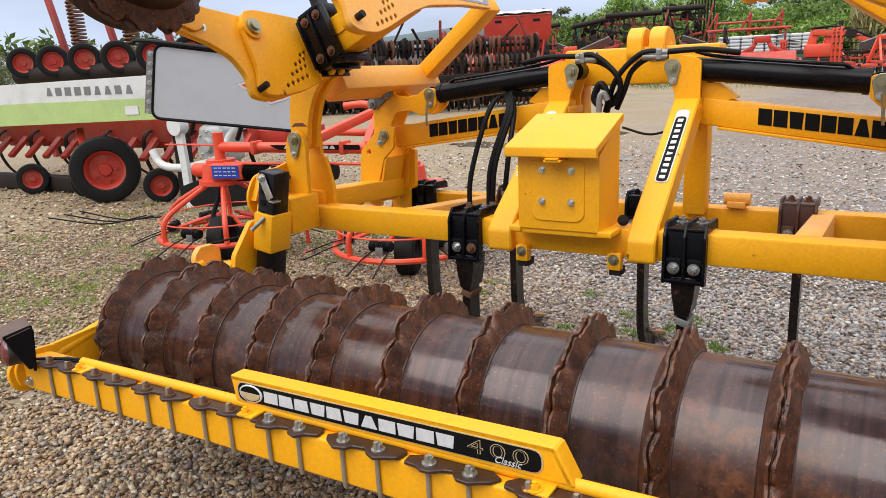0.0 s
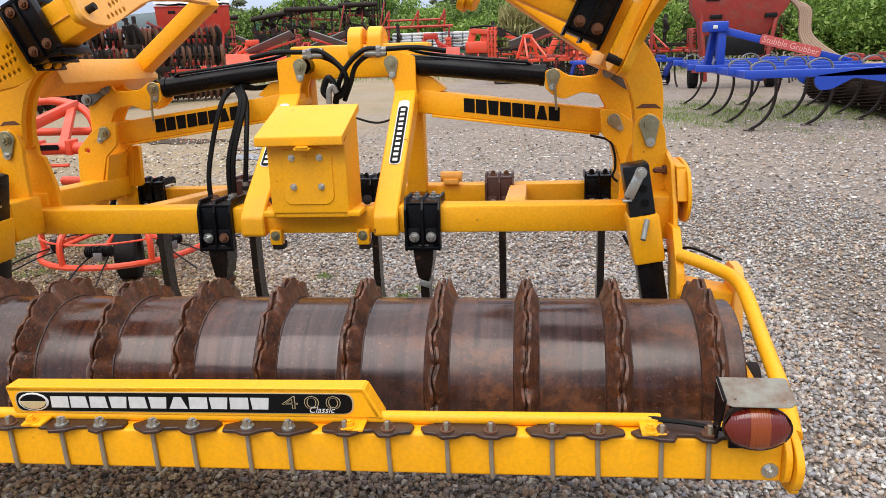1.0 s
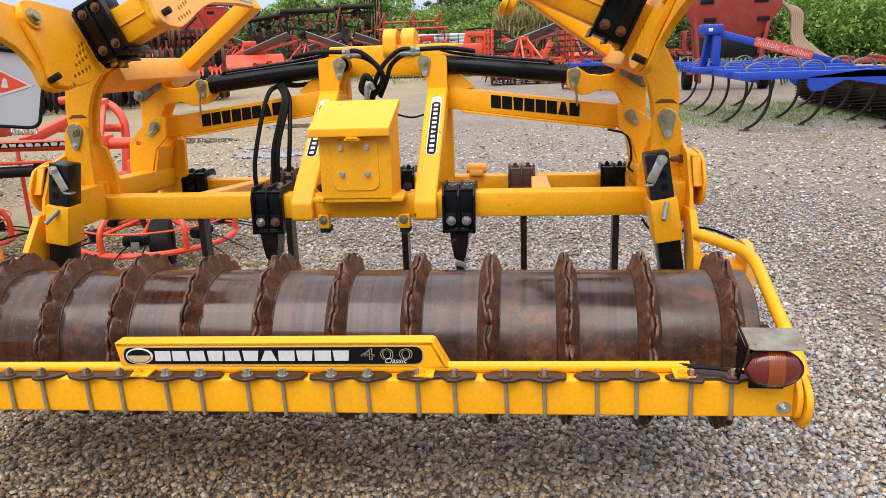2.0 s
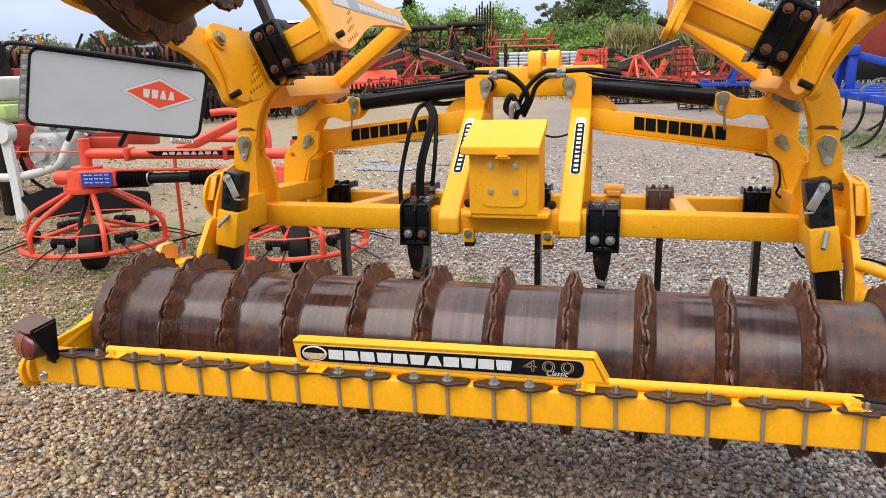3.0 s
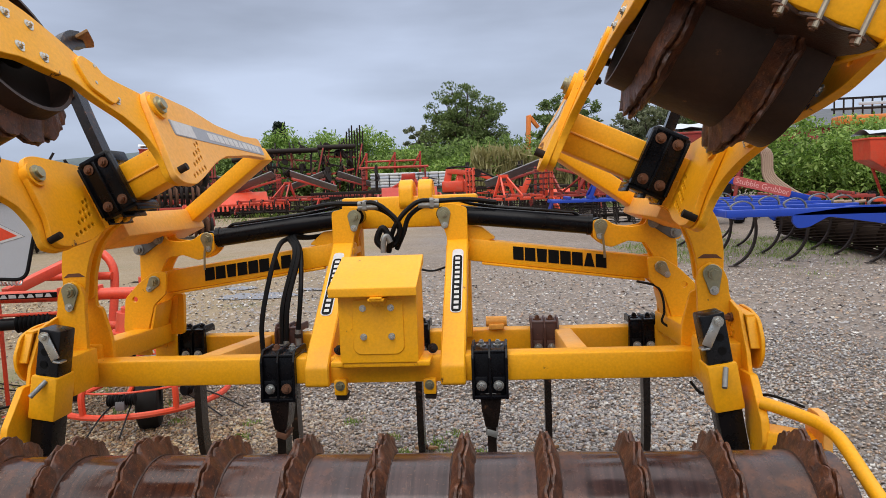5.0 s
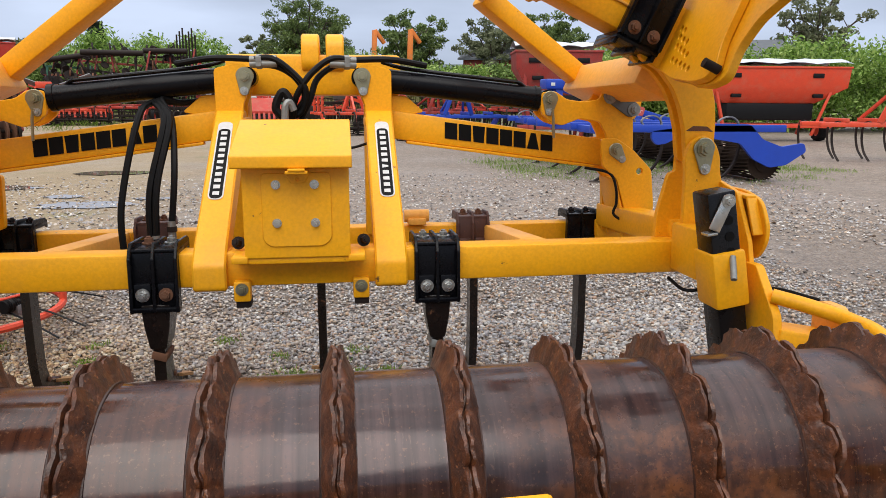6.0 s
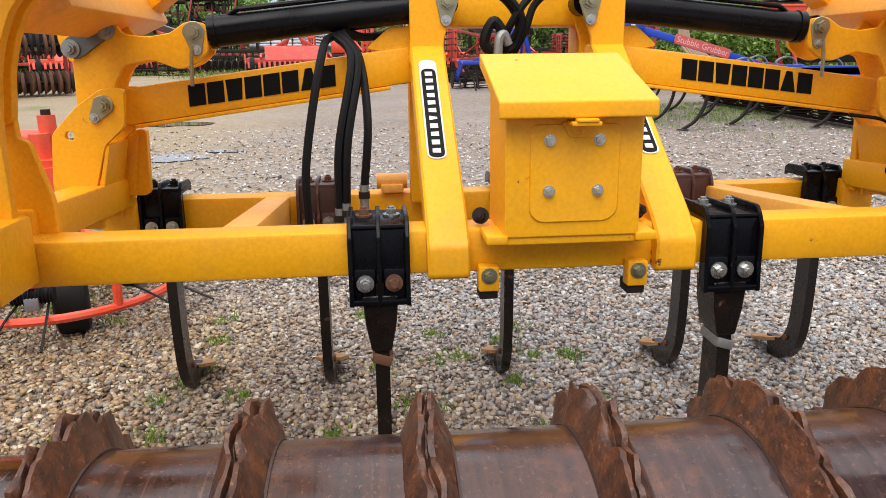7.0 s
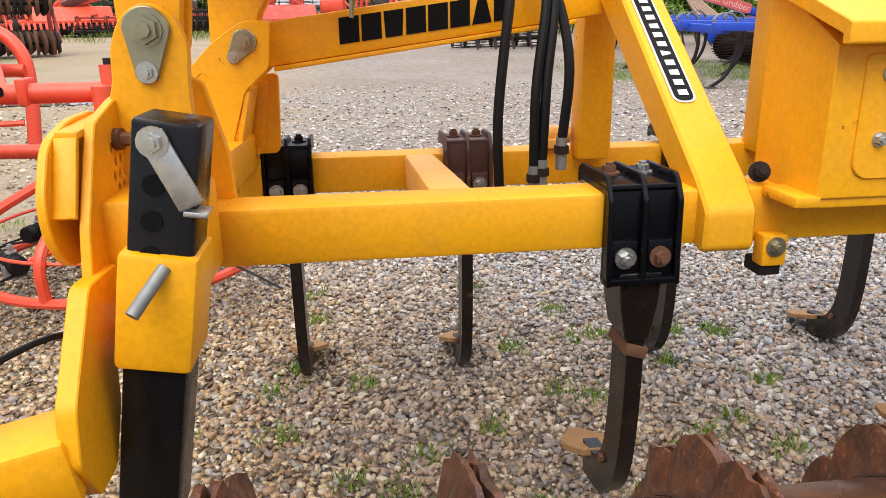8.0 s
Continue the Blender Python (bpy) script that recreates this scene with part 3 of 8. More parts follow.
for x, mtl in ((-1.207, black), (-0.665, brown), (0.03, black), (0.712, brown), (1.222, black)):
    clamp(x, 0.872, 0.866, 0.19, mtl, (shank, shank, zinc, zinc) if mtl is black else (rust_bolt, rust_bolt, zinc, zinc))
    tine(x + max(0, x) * 0.015, 0.94, 0.73, 0.035)

# the small hinge blocks on the front beam
for x in (0.46, -0.40):
    bm = box(B(), (x - 0.04, 0.86, 0.83), (x + 0.04, 0.94, 0.86), 0.006)
    rod(bm, (x - 0.055, 0.90, 0.868), (x + 0.055, 0.90, 0.868), 0.028, n=14)
    P("hinge_block", bm, yellow_pale)

# control box on the rear beam
bm = B()
plate(bm, [(-0.08, 0.888), (-0.08, 1.16), (0.14, 1.275), (0.14, 0.888)], [], 0.318, yz(-0.004), 0.004)
cb = P("control_box", bm, yellow)
bm = B()
plate(bm, [(-0.142, 1.166), (-0.142, 1.200), (0.155, 1.30), (0.155, 1.272), (-0.126, 1.182), (-0.126, 1.166)], [], 0.352, yz(-0.012), 0.004)
P("lid", bm, yellow, cb)
P("front_panel", plate(B(), [(-0.105, 0.945), (-0.085, 0.925), (0.075, 0.925), (0.098, 0.945), (0.098, 1.145), (-0.105, 1.145)], [], 0.008, xz(-0.083), 0.014), yellow, cb)
for x in (-0.063, 0.051):
    for z in (0.996, 1.112):
        P("bolt", hexbolt(B(), (x, -0.087, z), (0, -1, 0), 0.0112, 0.013, 1.25), zinc, cb)
bm = box(B(), (-0.03, -0.155, 1.148), (0.035, -0.10, 1.157), 0.002)
box(bm, (-0.022, -0.16, 1.156), (0.028, -0.14, 1.164), 0.003)
plate(bm, [(-0.035, 1.15), (0.04, 1.15), (0.022, 1.118), (-0.018, 1.118)], [(0.002, 1.128, 0.007)], 0.006, xz(-0.088), 0.006)
P("hasp", bm, yellow, cb)
bm = box(B(), (-0.185, -0.075, 0.868), (0.18, 0.02, 0.889), 0.004)
box(bm, (-0.205, -0.085, 0.872), (-0.155, 0.03, 0.893), 0.004)
box(bm, (0.148, -0.085, 0.872), (0.20, 0.03, 0.893), 0.004)
P("base_flange", bm, yellow_chipped, cb)
for x in (-0.187, 0.187):
    bm = box(B(), (x - 0.026, -0.012, 0.735), (x + 0.026, 0.028, 0.80), 0.006)
    lug = P("bolt_lug", bm, yellow, cb)
    P("bolt", hexbolt(B(), (x, -0.012, 0.776), (0, -1, 0), 0.0135, 0.014), zinc_yellow, lug)
    P("lug_foot", box(B(), (x - 0.022, 0.0, 0.712), (x + 0.024, 0.06, 0.742), 0.004), dark_iron, lug)
    P("side_nut", hexbolt(B(), (x * 1.06, 0.06, 0.912), (0.3 * (1 if x > 0 else -1), -1, 0.3), 0.014, 0.03), dark_iron, cb)

# rams that fold the wings
for sx in SIDES:
    a, b = Vector((sx * 0.222, 0.695, 1.458)), Vector((sx * 0.972, 0.665, 1.374))
    d = (b - a).normalized()
    bm = rod(B(), a + d * 0.08, b - d * 0.03, 0.047, n=28)
    ram = P("hydraulic_ram", bm, black_tube, smooth=30)
    P("ram_end_cap", rod(B(), b - d * 0.05, b - d * 0.028, 0.051, n=28), black, ram)
    P("ram_rod", rod(B(), a, a + d * 0.09, 0.025, n=16), zinc, ram)
    P("ram_eye", rod(B(), a + Vector((0, -0.035, 0)), a + Vector((0, 0.035, 0)), 0.04, n=18), black, ram)
    P("ram_eye", rod(B(), b + Vector((0, -0.04, 0)), b + Vector((0, 0.04, 0)), 0.038, n=18), black, ram)
    up = Vector((0, -0.02, 0.055))
    pipe = smooth_path([a + d * 0.08 + up + Vector((0, 0, 0.015)), a + d * 0.2 + up, a + d * 0.6 + up, b - d * 0.12 + up, b - d * 0.08 + up * 0.6], 4)
    P("steel_pipe", tube(B(), pipe, 0.008, 8), black, ram)

    def pin_head(p, r=0.021, tail=(0, -0.045), mtl=zinc_yellow, name="pivot_pin"):
        """A pin's head with its tear-shaped keeper plate and bolt."""
        x, y, z = p
        t = Vector((tail[0], 0, tail[1]))
        n = t.normalized()
        k = Vector((n.z, 0, -n.x))
        c = Vector((x, y - 0.004, z))
        out = []
        for i in range(13):
            q = math.pi * i / 12
            out.append(c + k * math.cos(q) * r * 1.5 - n * math.sin(q) * r * 1.5)
        for i in range(9):
            q = math.pi * i / 8
            out.append(c + t - k * math.cos(q) * r * 0.75 + n * math.sin(q) * r * 0.75)
        bm = plate(B(), [(v.x, v.z) for v in out], [], 0.007, xz(y - 0.004), 0)
        ob = P(name, bm, mtl)
        P("pin_head", hexbolt(B(), (x, y - 0.008, z), (0, -1, 0), r, 0.016, 1.15), mtl, ob)
        P("bolt", hexbolt(B(), (x + t.x, y - 0.008, z + t.z), (0, -1, 0), r * 0.5, 0.01), zinc, ob)
        return ob

    pin_head((sx * 0.222, 0.62, 1.459), 0.0215, (sx * 0.004, -0.055))
    pin_head((sx * 0.980, 0.618, 1.375), 0.0205, (sx * -0.004 if sx > 0 else 0.004, -0.05))
    P("linch_pin", tube(B(), [(sx * 0.985, 0.60, 1.335), (sx * 0.99, 0.598, 1.30), (sx * 0.995, 0.60, 1.22)], 0.006, 6), zinc_yellow)
    # bell-crank lever and its bracket on the arm's end
    lev = [(0.945, 1.40), (1.0, 1.405), (1.05, 1.372), (1.12, 1.362), (1.19, 1.372), (1.205, 1.405), (1.25, 1.405), (1.275, 1.36), (1.335, 1.30), (1.34, 1.16), (1.29, 1.105), (1.235, 1.125), (1.228, 1.225), (1.195, 1.285), (1.11, 1.30), (1.03, 1.27), (0.985, 1.285), (0.945, 1.32)]
    for y in (0.625, 0.735):
        P("bell_crank", plate(B(), lev, [], 0.02, xz(y, sx), 0.014), yellow)
    brk = [(1.195, 1.215), (1.26, 1.215), (1.335, 1.165), (1.415, 1.085), (1.432, 0.937), (1.425, 0.80), (1.30, 0.79), (1.315, 0.90), (1.268, 1.05), (1.205, 1.105)]
    for y in (0.60, 0.77):
        P("arm_bracket", plate(B(), brk, [(1.365, 1.08, 0.016)], 0.02, xz(y, sx), 0.015), yellow)
    P("bracket_flange", beam(B(), (sx * 1.262, 0.685, 1.05), (sx * 1.318, 0.685, 0.81), 0.18, 0.014, 0.003, up=(1, 0, 0.2)), yellow)
    if sx < 0:
        P("bracket_side", plate(B(), [(1.205, 1.08), (1.30, 1.065), (1.335, 0.93), (1.345, 0.86), (1.215, 0.86)], [], 0.03, xz(0.81, sx), 0.02), yellow)
        P("bracket_rib", beam(B(), (-1.245, 0.795, 1.06), (-1.27, 0.795, 0.88), 0.012, 0.03, 0.003), yellow)
    else:
        P("bracket_side", plate(B(), [(1.28, 1.09), (1.36, 1.06), (1.39, 0.80), (1.29, 0.80)], [], 0.03, xz(0.81, sx), 0.015), yellow)
    pin_head((sx * 1.257, 0.59, 1.168), 0.019, (sx * 0.028, -0.036))
    # link from the bell crank to the wing
    bm = plate(B(), [(1.195, 1.385), (1.235, 1.425), (1.365, 1.345), (1.325, 1.295)], [], 0.012, xz(0.607, sx), 0.03)
    lk = P("link_plate", bm, link_steel)
    for q in ((1.228, 1.383), (1.332, 1.332)):
        P("bolt", hexbolt(B(), (sx * q[0], 0.60, q[1]), (0, -1, 0), 0.018, 0.018), steel, lk)
    P("wing_lug", plate(B(), [(1.20, 1.52), (1.36, 1.50), (1.39, 1.36), (1.36, 1.29), (1.29, 1.31), (1.28, 1.42)], [], 0.03, xz(0.675, sx), 0.02), yellow)
    # fore-and-aft knuckle tube and hinge uprights
    P("knuckle_tube", beam(B(), (sx * 1.335, 0.10, 0.90), (sx * 1.335, 0.86, 0.865), 0.11, 0.10, 0.01), yellow)
    P("front_stub", box(B(), (sx * 1.28, 0.83, 0.71), (sx * 1.40, 0.955, 0.84), 0.008), yellow)
    piv = [(1.270, 0.80), (1.268, 1.13), (1.262, 1.175), (1.280, 1.226), (1.320, 1.248), (1.360, 1.228), (1.382, 1.18), (1.386, 1.12), (1.398, 1.085), (1.40, 0.80)]
    P("hinge_upright", plate(B(), piv, [], 0.024, xz(-0.008, sx), 0.02), yellow_chipped)
    piv2 = [(1.235, 0.85), (1.240, 0.972), (1.276, 1.11), (1.300, 1.118), (1.302, 1.2), (1.318, 1.225), (1.36, 1.2), (1.385, 1.0), (1.39, 0.85)]
    P("hinge_upright", plate(B(), piv2, [], 0.024, xz(0.135, sx), 0.02), yellow)
    pin_head((sx * 1.322, -0.022, 1.204), 0.0235, (sx * 0.006, -0.066))
    P("knuckle_box", box(B(), (sx * 1.25, -0.16, 0.79), (sx * 1.42, 0.03, 0.955), 0.01), yellow)
    # hole plate beside the adjuster
    hexes = [(-0.045 + 0.026 * (i - 2) + 0.013 * (j % 2), 0.978 + 0.0228 * (j - 2), 0.0105) for j in range(5) for i in range(1, 4 if j % 2 else 5) if not (j == 0 and i == 1)]
    hpl = P("hole_plate", plate(B(), [(-0.26, 0.78), (-0.215, 0.93), (-0.13, 1.07), (-0.02, 1.095), (0.035, 1.10), (0.035, 0.78)], hexes + [(-0.135, 0.93, 0.008)], 0.016, yz(sx * 1.395), 0.012), yellow)
    # a black disc inside each hole paints the shade of its depth
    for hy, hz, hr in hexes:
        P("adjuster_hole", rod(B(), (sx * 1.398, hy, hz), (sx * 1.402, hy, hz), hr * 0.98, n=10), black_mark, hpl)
    P("side_cover", plate(B(), [(0.03, 1.075), (-0.10, 1.072), (-0.19, 1.05), (-0.235, 0.975), (-0.232, 0.92), (-0.19, 0.865), (-0.10, 0.85), (0.03, 0.86)], [], 0.014, yz(sx * 1.442), 0.03), yellow)
    P("cover_web", beam(B(), (sx * 1.419, -0.165, 1.055), (sx * 1.419, -0.218, 0.945), 0.034, 0.012, 0.003, up=(0, -1, -0.4)), yellow)
    P("cover_web", beam(B(), (sx * 1.419, -0.165, 1.058), (sx * 1.419, 0.02, 1.066), 0.034, 0.012, 0.003), yellow)
    bm = B()
    hexbolt(bm, (sx * 1.386, -0.05, 1.035), (-sx, -0.2, 0), 0.012, 0.045)
    P("stop_bolt", bm, rust_bolt)
    # adjuster post in its sleeve, leaning outwards at the foot
    lean = Matrix.Translation((sx * 1.285, -0.255, 0.825)) @ Matrix.Rotation(-sx * 0.17, 4, "Y")
    sl = P("adjuster_sleeve", box(B(), (-0.054, -0.064, -0.085), (0.054, 0.064, 0.090), 0.01, lean), yellow)
    post = P("adjuster_post", box(B(), (-0.045, -0.05, -0.36), (0.045, 0.05, 0.272), 0.008, lean), post_black)
    # the post is solid: black discs on it stand for shade in peg holes
    for k in range(4):
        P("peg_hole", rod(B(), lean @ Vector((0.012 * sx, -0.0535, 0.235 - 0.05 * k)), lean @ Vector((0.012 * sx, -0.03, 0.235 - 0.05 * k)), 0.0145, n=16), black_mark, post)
    P("clamp_strap", beam(B(), lean @ Vector((sx * 0.018, -0.06, 0.255)), lean @ Vector((sx * -0.042, -0.064, 0.165)), 0.036, 0.008, 0.003, up=(0, -1, 0)), zinc, post)
    P("bolt", hexbolt(B(), lean @ Vector((sx * 0.012, -0.064, 0.245)), (0, -1, 0), 0.014, 0.014), zinc, post)
    P("strap_lip", box(B(), (min(sx * -0.03, sx * -0.062), -0.065, 0.15), (max(sx * -0.03, sx * -0.062), -0.02, 0.158), 0.002, lean), zinc, post)
    P("sleeve_peg", rod(B(), lean @ Vector((0.01, -0.062, 0.075)), lean @ Vector((-0.018, -0.11, 0.02)), 0.0095, n=12), steel, sl)
    # roller arm: leaning plate under the knuckle, box stub outwards and a lug at its end
    arm = P("roller_arm", plate(B(), [(-0.17, 0.86), (-0.29, 0.865), (-0.40, 0.735), (-0.415, 0.66), (-0.37, 0.585), (-0.30, 0.585), (-0.245, 0.66), (-0.23, 0.745), (-0.17, 0.80)], [], 0.028, yz(sx * 1.388), 0.012), yellow_chipped)
    P("arm_stub", beam(B(), (sx * 1.395, -0.365, 0.652), (sx * 1.56, -0.40, 0.628), 0.115, 0.10, 0.010), yellow, arm)
    P("arm_lug", plate(B(), [(-0.33, 0.55), (-0.33, 0.735), (-0.36, 0.765), (-0.44, 0.765), (-0.47, 0.73), (-0.49, 0.55)], [], 0.03, yz(sx * 1.565), 0.012), yellow_pale, arm)
    if sx > 0:
        P("side_tube", tube(B(), smooth_path([(1.385, -0.37, 0.79), (1.45, -0.415, 0.775), (1.515, -0.47, 0.757), (1.535, -0.53, 0.75), (1.535, -0.64, 0.742), (1.53, -0.853, 0.672), (1.52, -1.08, 0.612), (1.50, -1.22, 0.575)], 5), 0.022, 14), yellow, arm)
    else:
        P("side_tube", rod(B(), (-1.55, -0.44, 0.69), (-1.535, -1.20, 0.52), 0.024, n=18), yellow, arm)
    P("side_plate", plate(B(), [(-0.35, 0.455), (-0.35, 0.585), (-0.78, 0.60), (-1.20, 0.57), (-1.30, 0.535), (-1.31, 0.475), (-1.26, 0.46), (-1.15, 0.455), (-0.78, 0.43)], [], 0.016, yz(1.484 if sx > 0 else -1.525), 0.03), yellow, arm)
    P("axle_stub", rod(B(), (sx * 1.48, -0.78, 0.52), (sx * 1.545, -0.78, 0.52), 0.05, n=20), dark_iron, arm)
    P("hydraulic_lead", tube(B(), smooth_path([(sx * 1.30, -0.17, 0.80), (sx * 1.36, -0.2, 0.76), (sx * 1.44, -0.28, 0.79), (sx * 1.52, -0.4, 0.78)], 5), 0.005, 6), rubber)

# ring roller
RY, RZ, RR, RT = -0.78, 0.52, 0.236, 0.30
bm = B()
N = 72
xs = [-1.50, -1.495, 1.45, 1.455]
rings = [[bm.verts.new((x, RY + (RR - (0.004 if i in (0, 3) else 0)) * math.cos(6.28319 * j / N), RZ + (RR - (0.004 if i in (0, 3) else 0)) * math.sin(6.28319 * j / N))) for j in range(N)] for i, x in enumerate(xs)]
for a, b in zip(rings, rings[1:]):
    for j in range(N):
        bm.faces.new((a[j], a[(j + 1) % N], b[(j + 1) % N], b[j]))
bm.faces.new(rings[0]), bm.faces.new(rings[-1])
roller = P("roller_drum", bm, drum_steel, smooth=30, label="wet brown steel drum")


def packer_ring(x, cy, cz, seed, r0=RR, r1=RT, m=None):
    """A welded ring of lapped scalloped plates, ragged and rusty."""
    bm = bmesh.new()
    rng = random.Random(seed)
    n, lobes, ph = 208, 15, rng.random() * 6.28
    prof = 11
    vs = []
    for j in range(n):
        a = 6.28319 * j / n
        f = ((a + ph) * lobes / 6.28319) % 1.0
        lobe = 1 - abs(2 * f - 1) ** 2.6 * 0.62
        if f > 0.93:
            lobe *= 0.72
        top = r0 + (r1 - r0) * (0.52 + 0.48 * lobe) + 0.0035 * noise.noise(Vector((math.cos(a) * 16, math.sin(a) * 16, seed * 2.3)))
        wob = 0.0025 * math.sin(a * lobes + ph * 2) + 0.009 * noise.noise(Vector((math.cos(a) * 4, math.sin(a) * 4, seed * 3.1)))
        row = []
        flake = noise.noise(Vector((math.cos(a) * 9, math.sin(a) * 9, seed * 1.3)))
        lo, hi = (1.0 - max(0, flake) * 0.35, 0.97 - max(0, -flake) * 0.45)
        for i, (dx, h) in enumerate(((-0.036, -0.01), (-0.032, 0.10), (-0.020, 0.58), (-0.011, lo), (-0.004, lo * 0.97), (-0.0015, 0.66), (0.0015, 0.66), (0.004, hi * 0.97), (0.011, hi), (0.021, 0.52), (0.036, -0.01))):
            r = r0 + (top - r0) * h + rng.uniform(-0.0007, 0.0007)
            q = Vector((x + dx + wob * min(1, max(0, h) + 0.3) + rng.uniform(-0.0007, 0.0007), cy + r * math.cos(a), cz + r * math.sin(a)))
            q += Vector((noise.noise(q * 38) * 0.005, noise.noise(q * 41 + Vector((7, 0, 0))) * 0.004, noise.noise(q * 43 + Vector((0, 9, 0))) * 0.004)) * max(0.2, h)
            row.append(bm.verts.new(m @ q if m else q))
        vs.append(row)
    for j in range(n):
        a, b = vs[j], vs[(j + 1) % n]
        for i in range(prof - 1):
            bm.faces.new((a[i], a[i + 1], b[i + 1], b[i]))
    return bm


RING_X = [-1.40 + 0.252 * k for k in range(12)]
for k, x in enumerate(RING_X):
    P("packer_ring", packer_ring(x, RY, RZ, 20 + k), ring_rust, roller, "crusted rusty ring", smooth=55)
    bm = B()
    for s in (-1, 1):
        tube(bm, [(x + s * 0.034, RY + (RR + 0.001) * math.cos(6.28319 * j / 48), RZ + (RR + 0.001) * math.sin(6.28319 * j / 48)) for j in range(48)], 0.0034, 5, closed=True)
    P("weld_bead", bm, scraper_mat, roller)

# scraper bar behind the roller
bar = P("scraper_bar", plate(B(), [(-1.285, 0.487), (-1.285, 0.592), (-1.265, 0.594), (-1.185, 0.585), (-1.185, 0.487)], [], 2.97, yz(-0.03), 0.006), yellow)
for sx in SIDES:
    P("bar_end_plate", plate(B(), [(-1.305, 0.485), (-1.318, 0.56), (-1.27, 0.61), (-1.15, 0.605), (-1.15, 0.485)], [], 0.016, yz(1.463 if sx > 0 else -1.523), 0.03), yellow, bar)
    P("bar_end_plate", plate(B(), [(-1.315, 0.468), (-1.335, 0.555), (-1.28, 0.60), (-1.15, 0.60), (-1.15, 0.468)], [], 0.018, yz(1.483 if sx > 0 else -1.543), 0.04), yellow, bar)
    P("bolt", hexbolt(B(), (1.43 if sx > 0 else -1.485, -1.286, 0.515), (0, -1, 0), 0.013, 0.014), zinc, bar)
rng = random.Random(4)
for k in range(11):
    x = -1.29 + 0.2525 * k
    bm = B()
    out = [(x - 0.118, -1.268), (x - 0.105, -1.296), (x - 0.078, -1.303), (x - 0.06, -1.318), (x - 0.03, -1.314), (x - 0.012, -1.292), (x + 0.018, -1.290), (x + 0.034, -1.312), (x + 0.068, -1.318), (x + 0.085, -1.302), (x + 0.112, -1.290), (x + 0.118, -1.262), (x + 0.09, -1.24), (x + 0.08, -1.205), (x - 0.08, -1.205), (x - 0.09, -1.245)]
    out = [(a + rng.uniform(-0.006, 0.006), b + rng.uniform(-0.005, 0.005)) for a, b in out]
    plate(bm, out, [], 0.009, Matrix.Translation((0, -1.28, 0.5995 + 0.001 * (k % 2))) @ Matrix.Rotation(-0.10, 4, "X") @ Matrix.Translation((0, 1.28, 0)), 0.004)
    plate(bm, [(x - 0.08, -1.215), (x + 0.08, -1.215), (x + 0.05, -1.06), (x - 0.05, -1.06)], [], 0.009, Matrix.Translation((0, -1.215, 0.592)) @ Matrix.Rotation(-0.42, 4, "X") @ Matrix.Translation((0, 1.215, 0)), 0.006)
    sc = P("scraper", bm, scraper_mat, bar, "rusted scraper plate")
    shiny = 4 <= k <= 6
    for dx in (-0.052, 0.055):
        bm = B()
        tube(bm, smooth_path([(x + dx, -1.2925, 0.63), (x + dx, -1.2925, 0.56), (x + dx + 0.002, -1.2925, 0.495), (x + dx + 0.002, -1.28, 0.4805), (x + dx + 0.002, -1.20, 0.4805)], 4), 0.0058, 8)
        P("u_bolt", bm, u_bolt_steel, sc)
        bm = B()
        hexbolt(bm, (x + dx, -1.285, 0.605), (0, 0, 1), 0.0125, 0.017, 1.4)
        P("nut", bm, zinc if shiny else rust_bolt, sc)

# the bar sits a little askew, higher towards its east end
SKEW = Matrix.Identity(4)
SKEW[2][0], SKEW[2][3] = 0.0145, 0.0145 * 1.25 - 0.03
for ob in [bar] + list(bar.children):
    ob.data.transform(SKEW)
    for sub in ob.children:
        if sub.parent != bar:
            sub.data.transform(SKEW)

# guard rod and name board
P("guard_rod", rod(B(), (-1.235, -1.235, 0.577), (1.19, -1.225, 0.613), 0.0165, n=16), yellow, bar)
for x in (-1.17, -0.41, 0.445, 1.165):
    z = 0.595 + 0.0148 * x
    z0 = 0.574 + 0.0145 * (x + 1.25)
    bm = box(B(), (x - 0.028, -1.30, z0), (x + 0.028, -1.23, z0 + 0.007), 0.002)
    box(bm, (x - 0.008, -1.255, z0), (x + 0.008, -1.215, z), 0.002)
    hexbolt(bm, (x - 0.008, -1.285, z0 + 0.006), (0, 0, 1), 0.012, 0.014)
    P("rod_bracket", bm, yellow, bar)
board = P("name_board", plate(B(), [(-0.503, 0.670), (0.465, 0.686), (0.505, 0.612), (-0.490, 0.599)], [], 0.008, xz(-1.243), 0.004), yellow, bar)
P("board_top_lip", plate(B(), [(-0.503, 0.672), (0.465, 0.688), (0.465, 0.678), (-0.503, 0.662)], [], 0.05, xz(-1.222), 0.002), yellow, board)
P("board_end_lip", plate(B(), [(0.457, 0.686), (0.469, 0.686), (0.510, 0.610), (0.498, 0.610)], [], 0.05, xz(-1.222), 0.002), yellow, board)
ax = Vector((1, 0, 0.0165)).normalized()
mb = Matrix((ax, (0, 0, 1), (0, -1, 0))).transposed().to_4x4()
mb.translation = (-0.008, -1.2475, 0.640)
P("name_panel", plate(B(), [(-0.47, -0.026), (0.445, -0.026), (0.445, 0.026), (-0.47, 0.026)], [], 0.002, mb @ Matrix.Translation((0, 0, 0.001)), 0.028, 0.0004), black_mark, board, "black name panel")
P("name_edge", plate(B(), [(-0.474, -0.0285), (0.449, -0.0285), (0.449, 0.0285), (-0.474, 0.0285)], [], 0.0016, mb, 0.03, 0.0003), gold_mark, board)
P("print_block", blocks(11, 0.60, 0.032, 0.0055, mb @ Matrix.Translation((-0.07, 0, 0.0022)), seed=5), white_mark, board, "white block print")
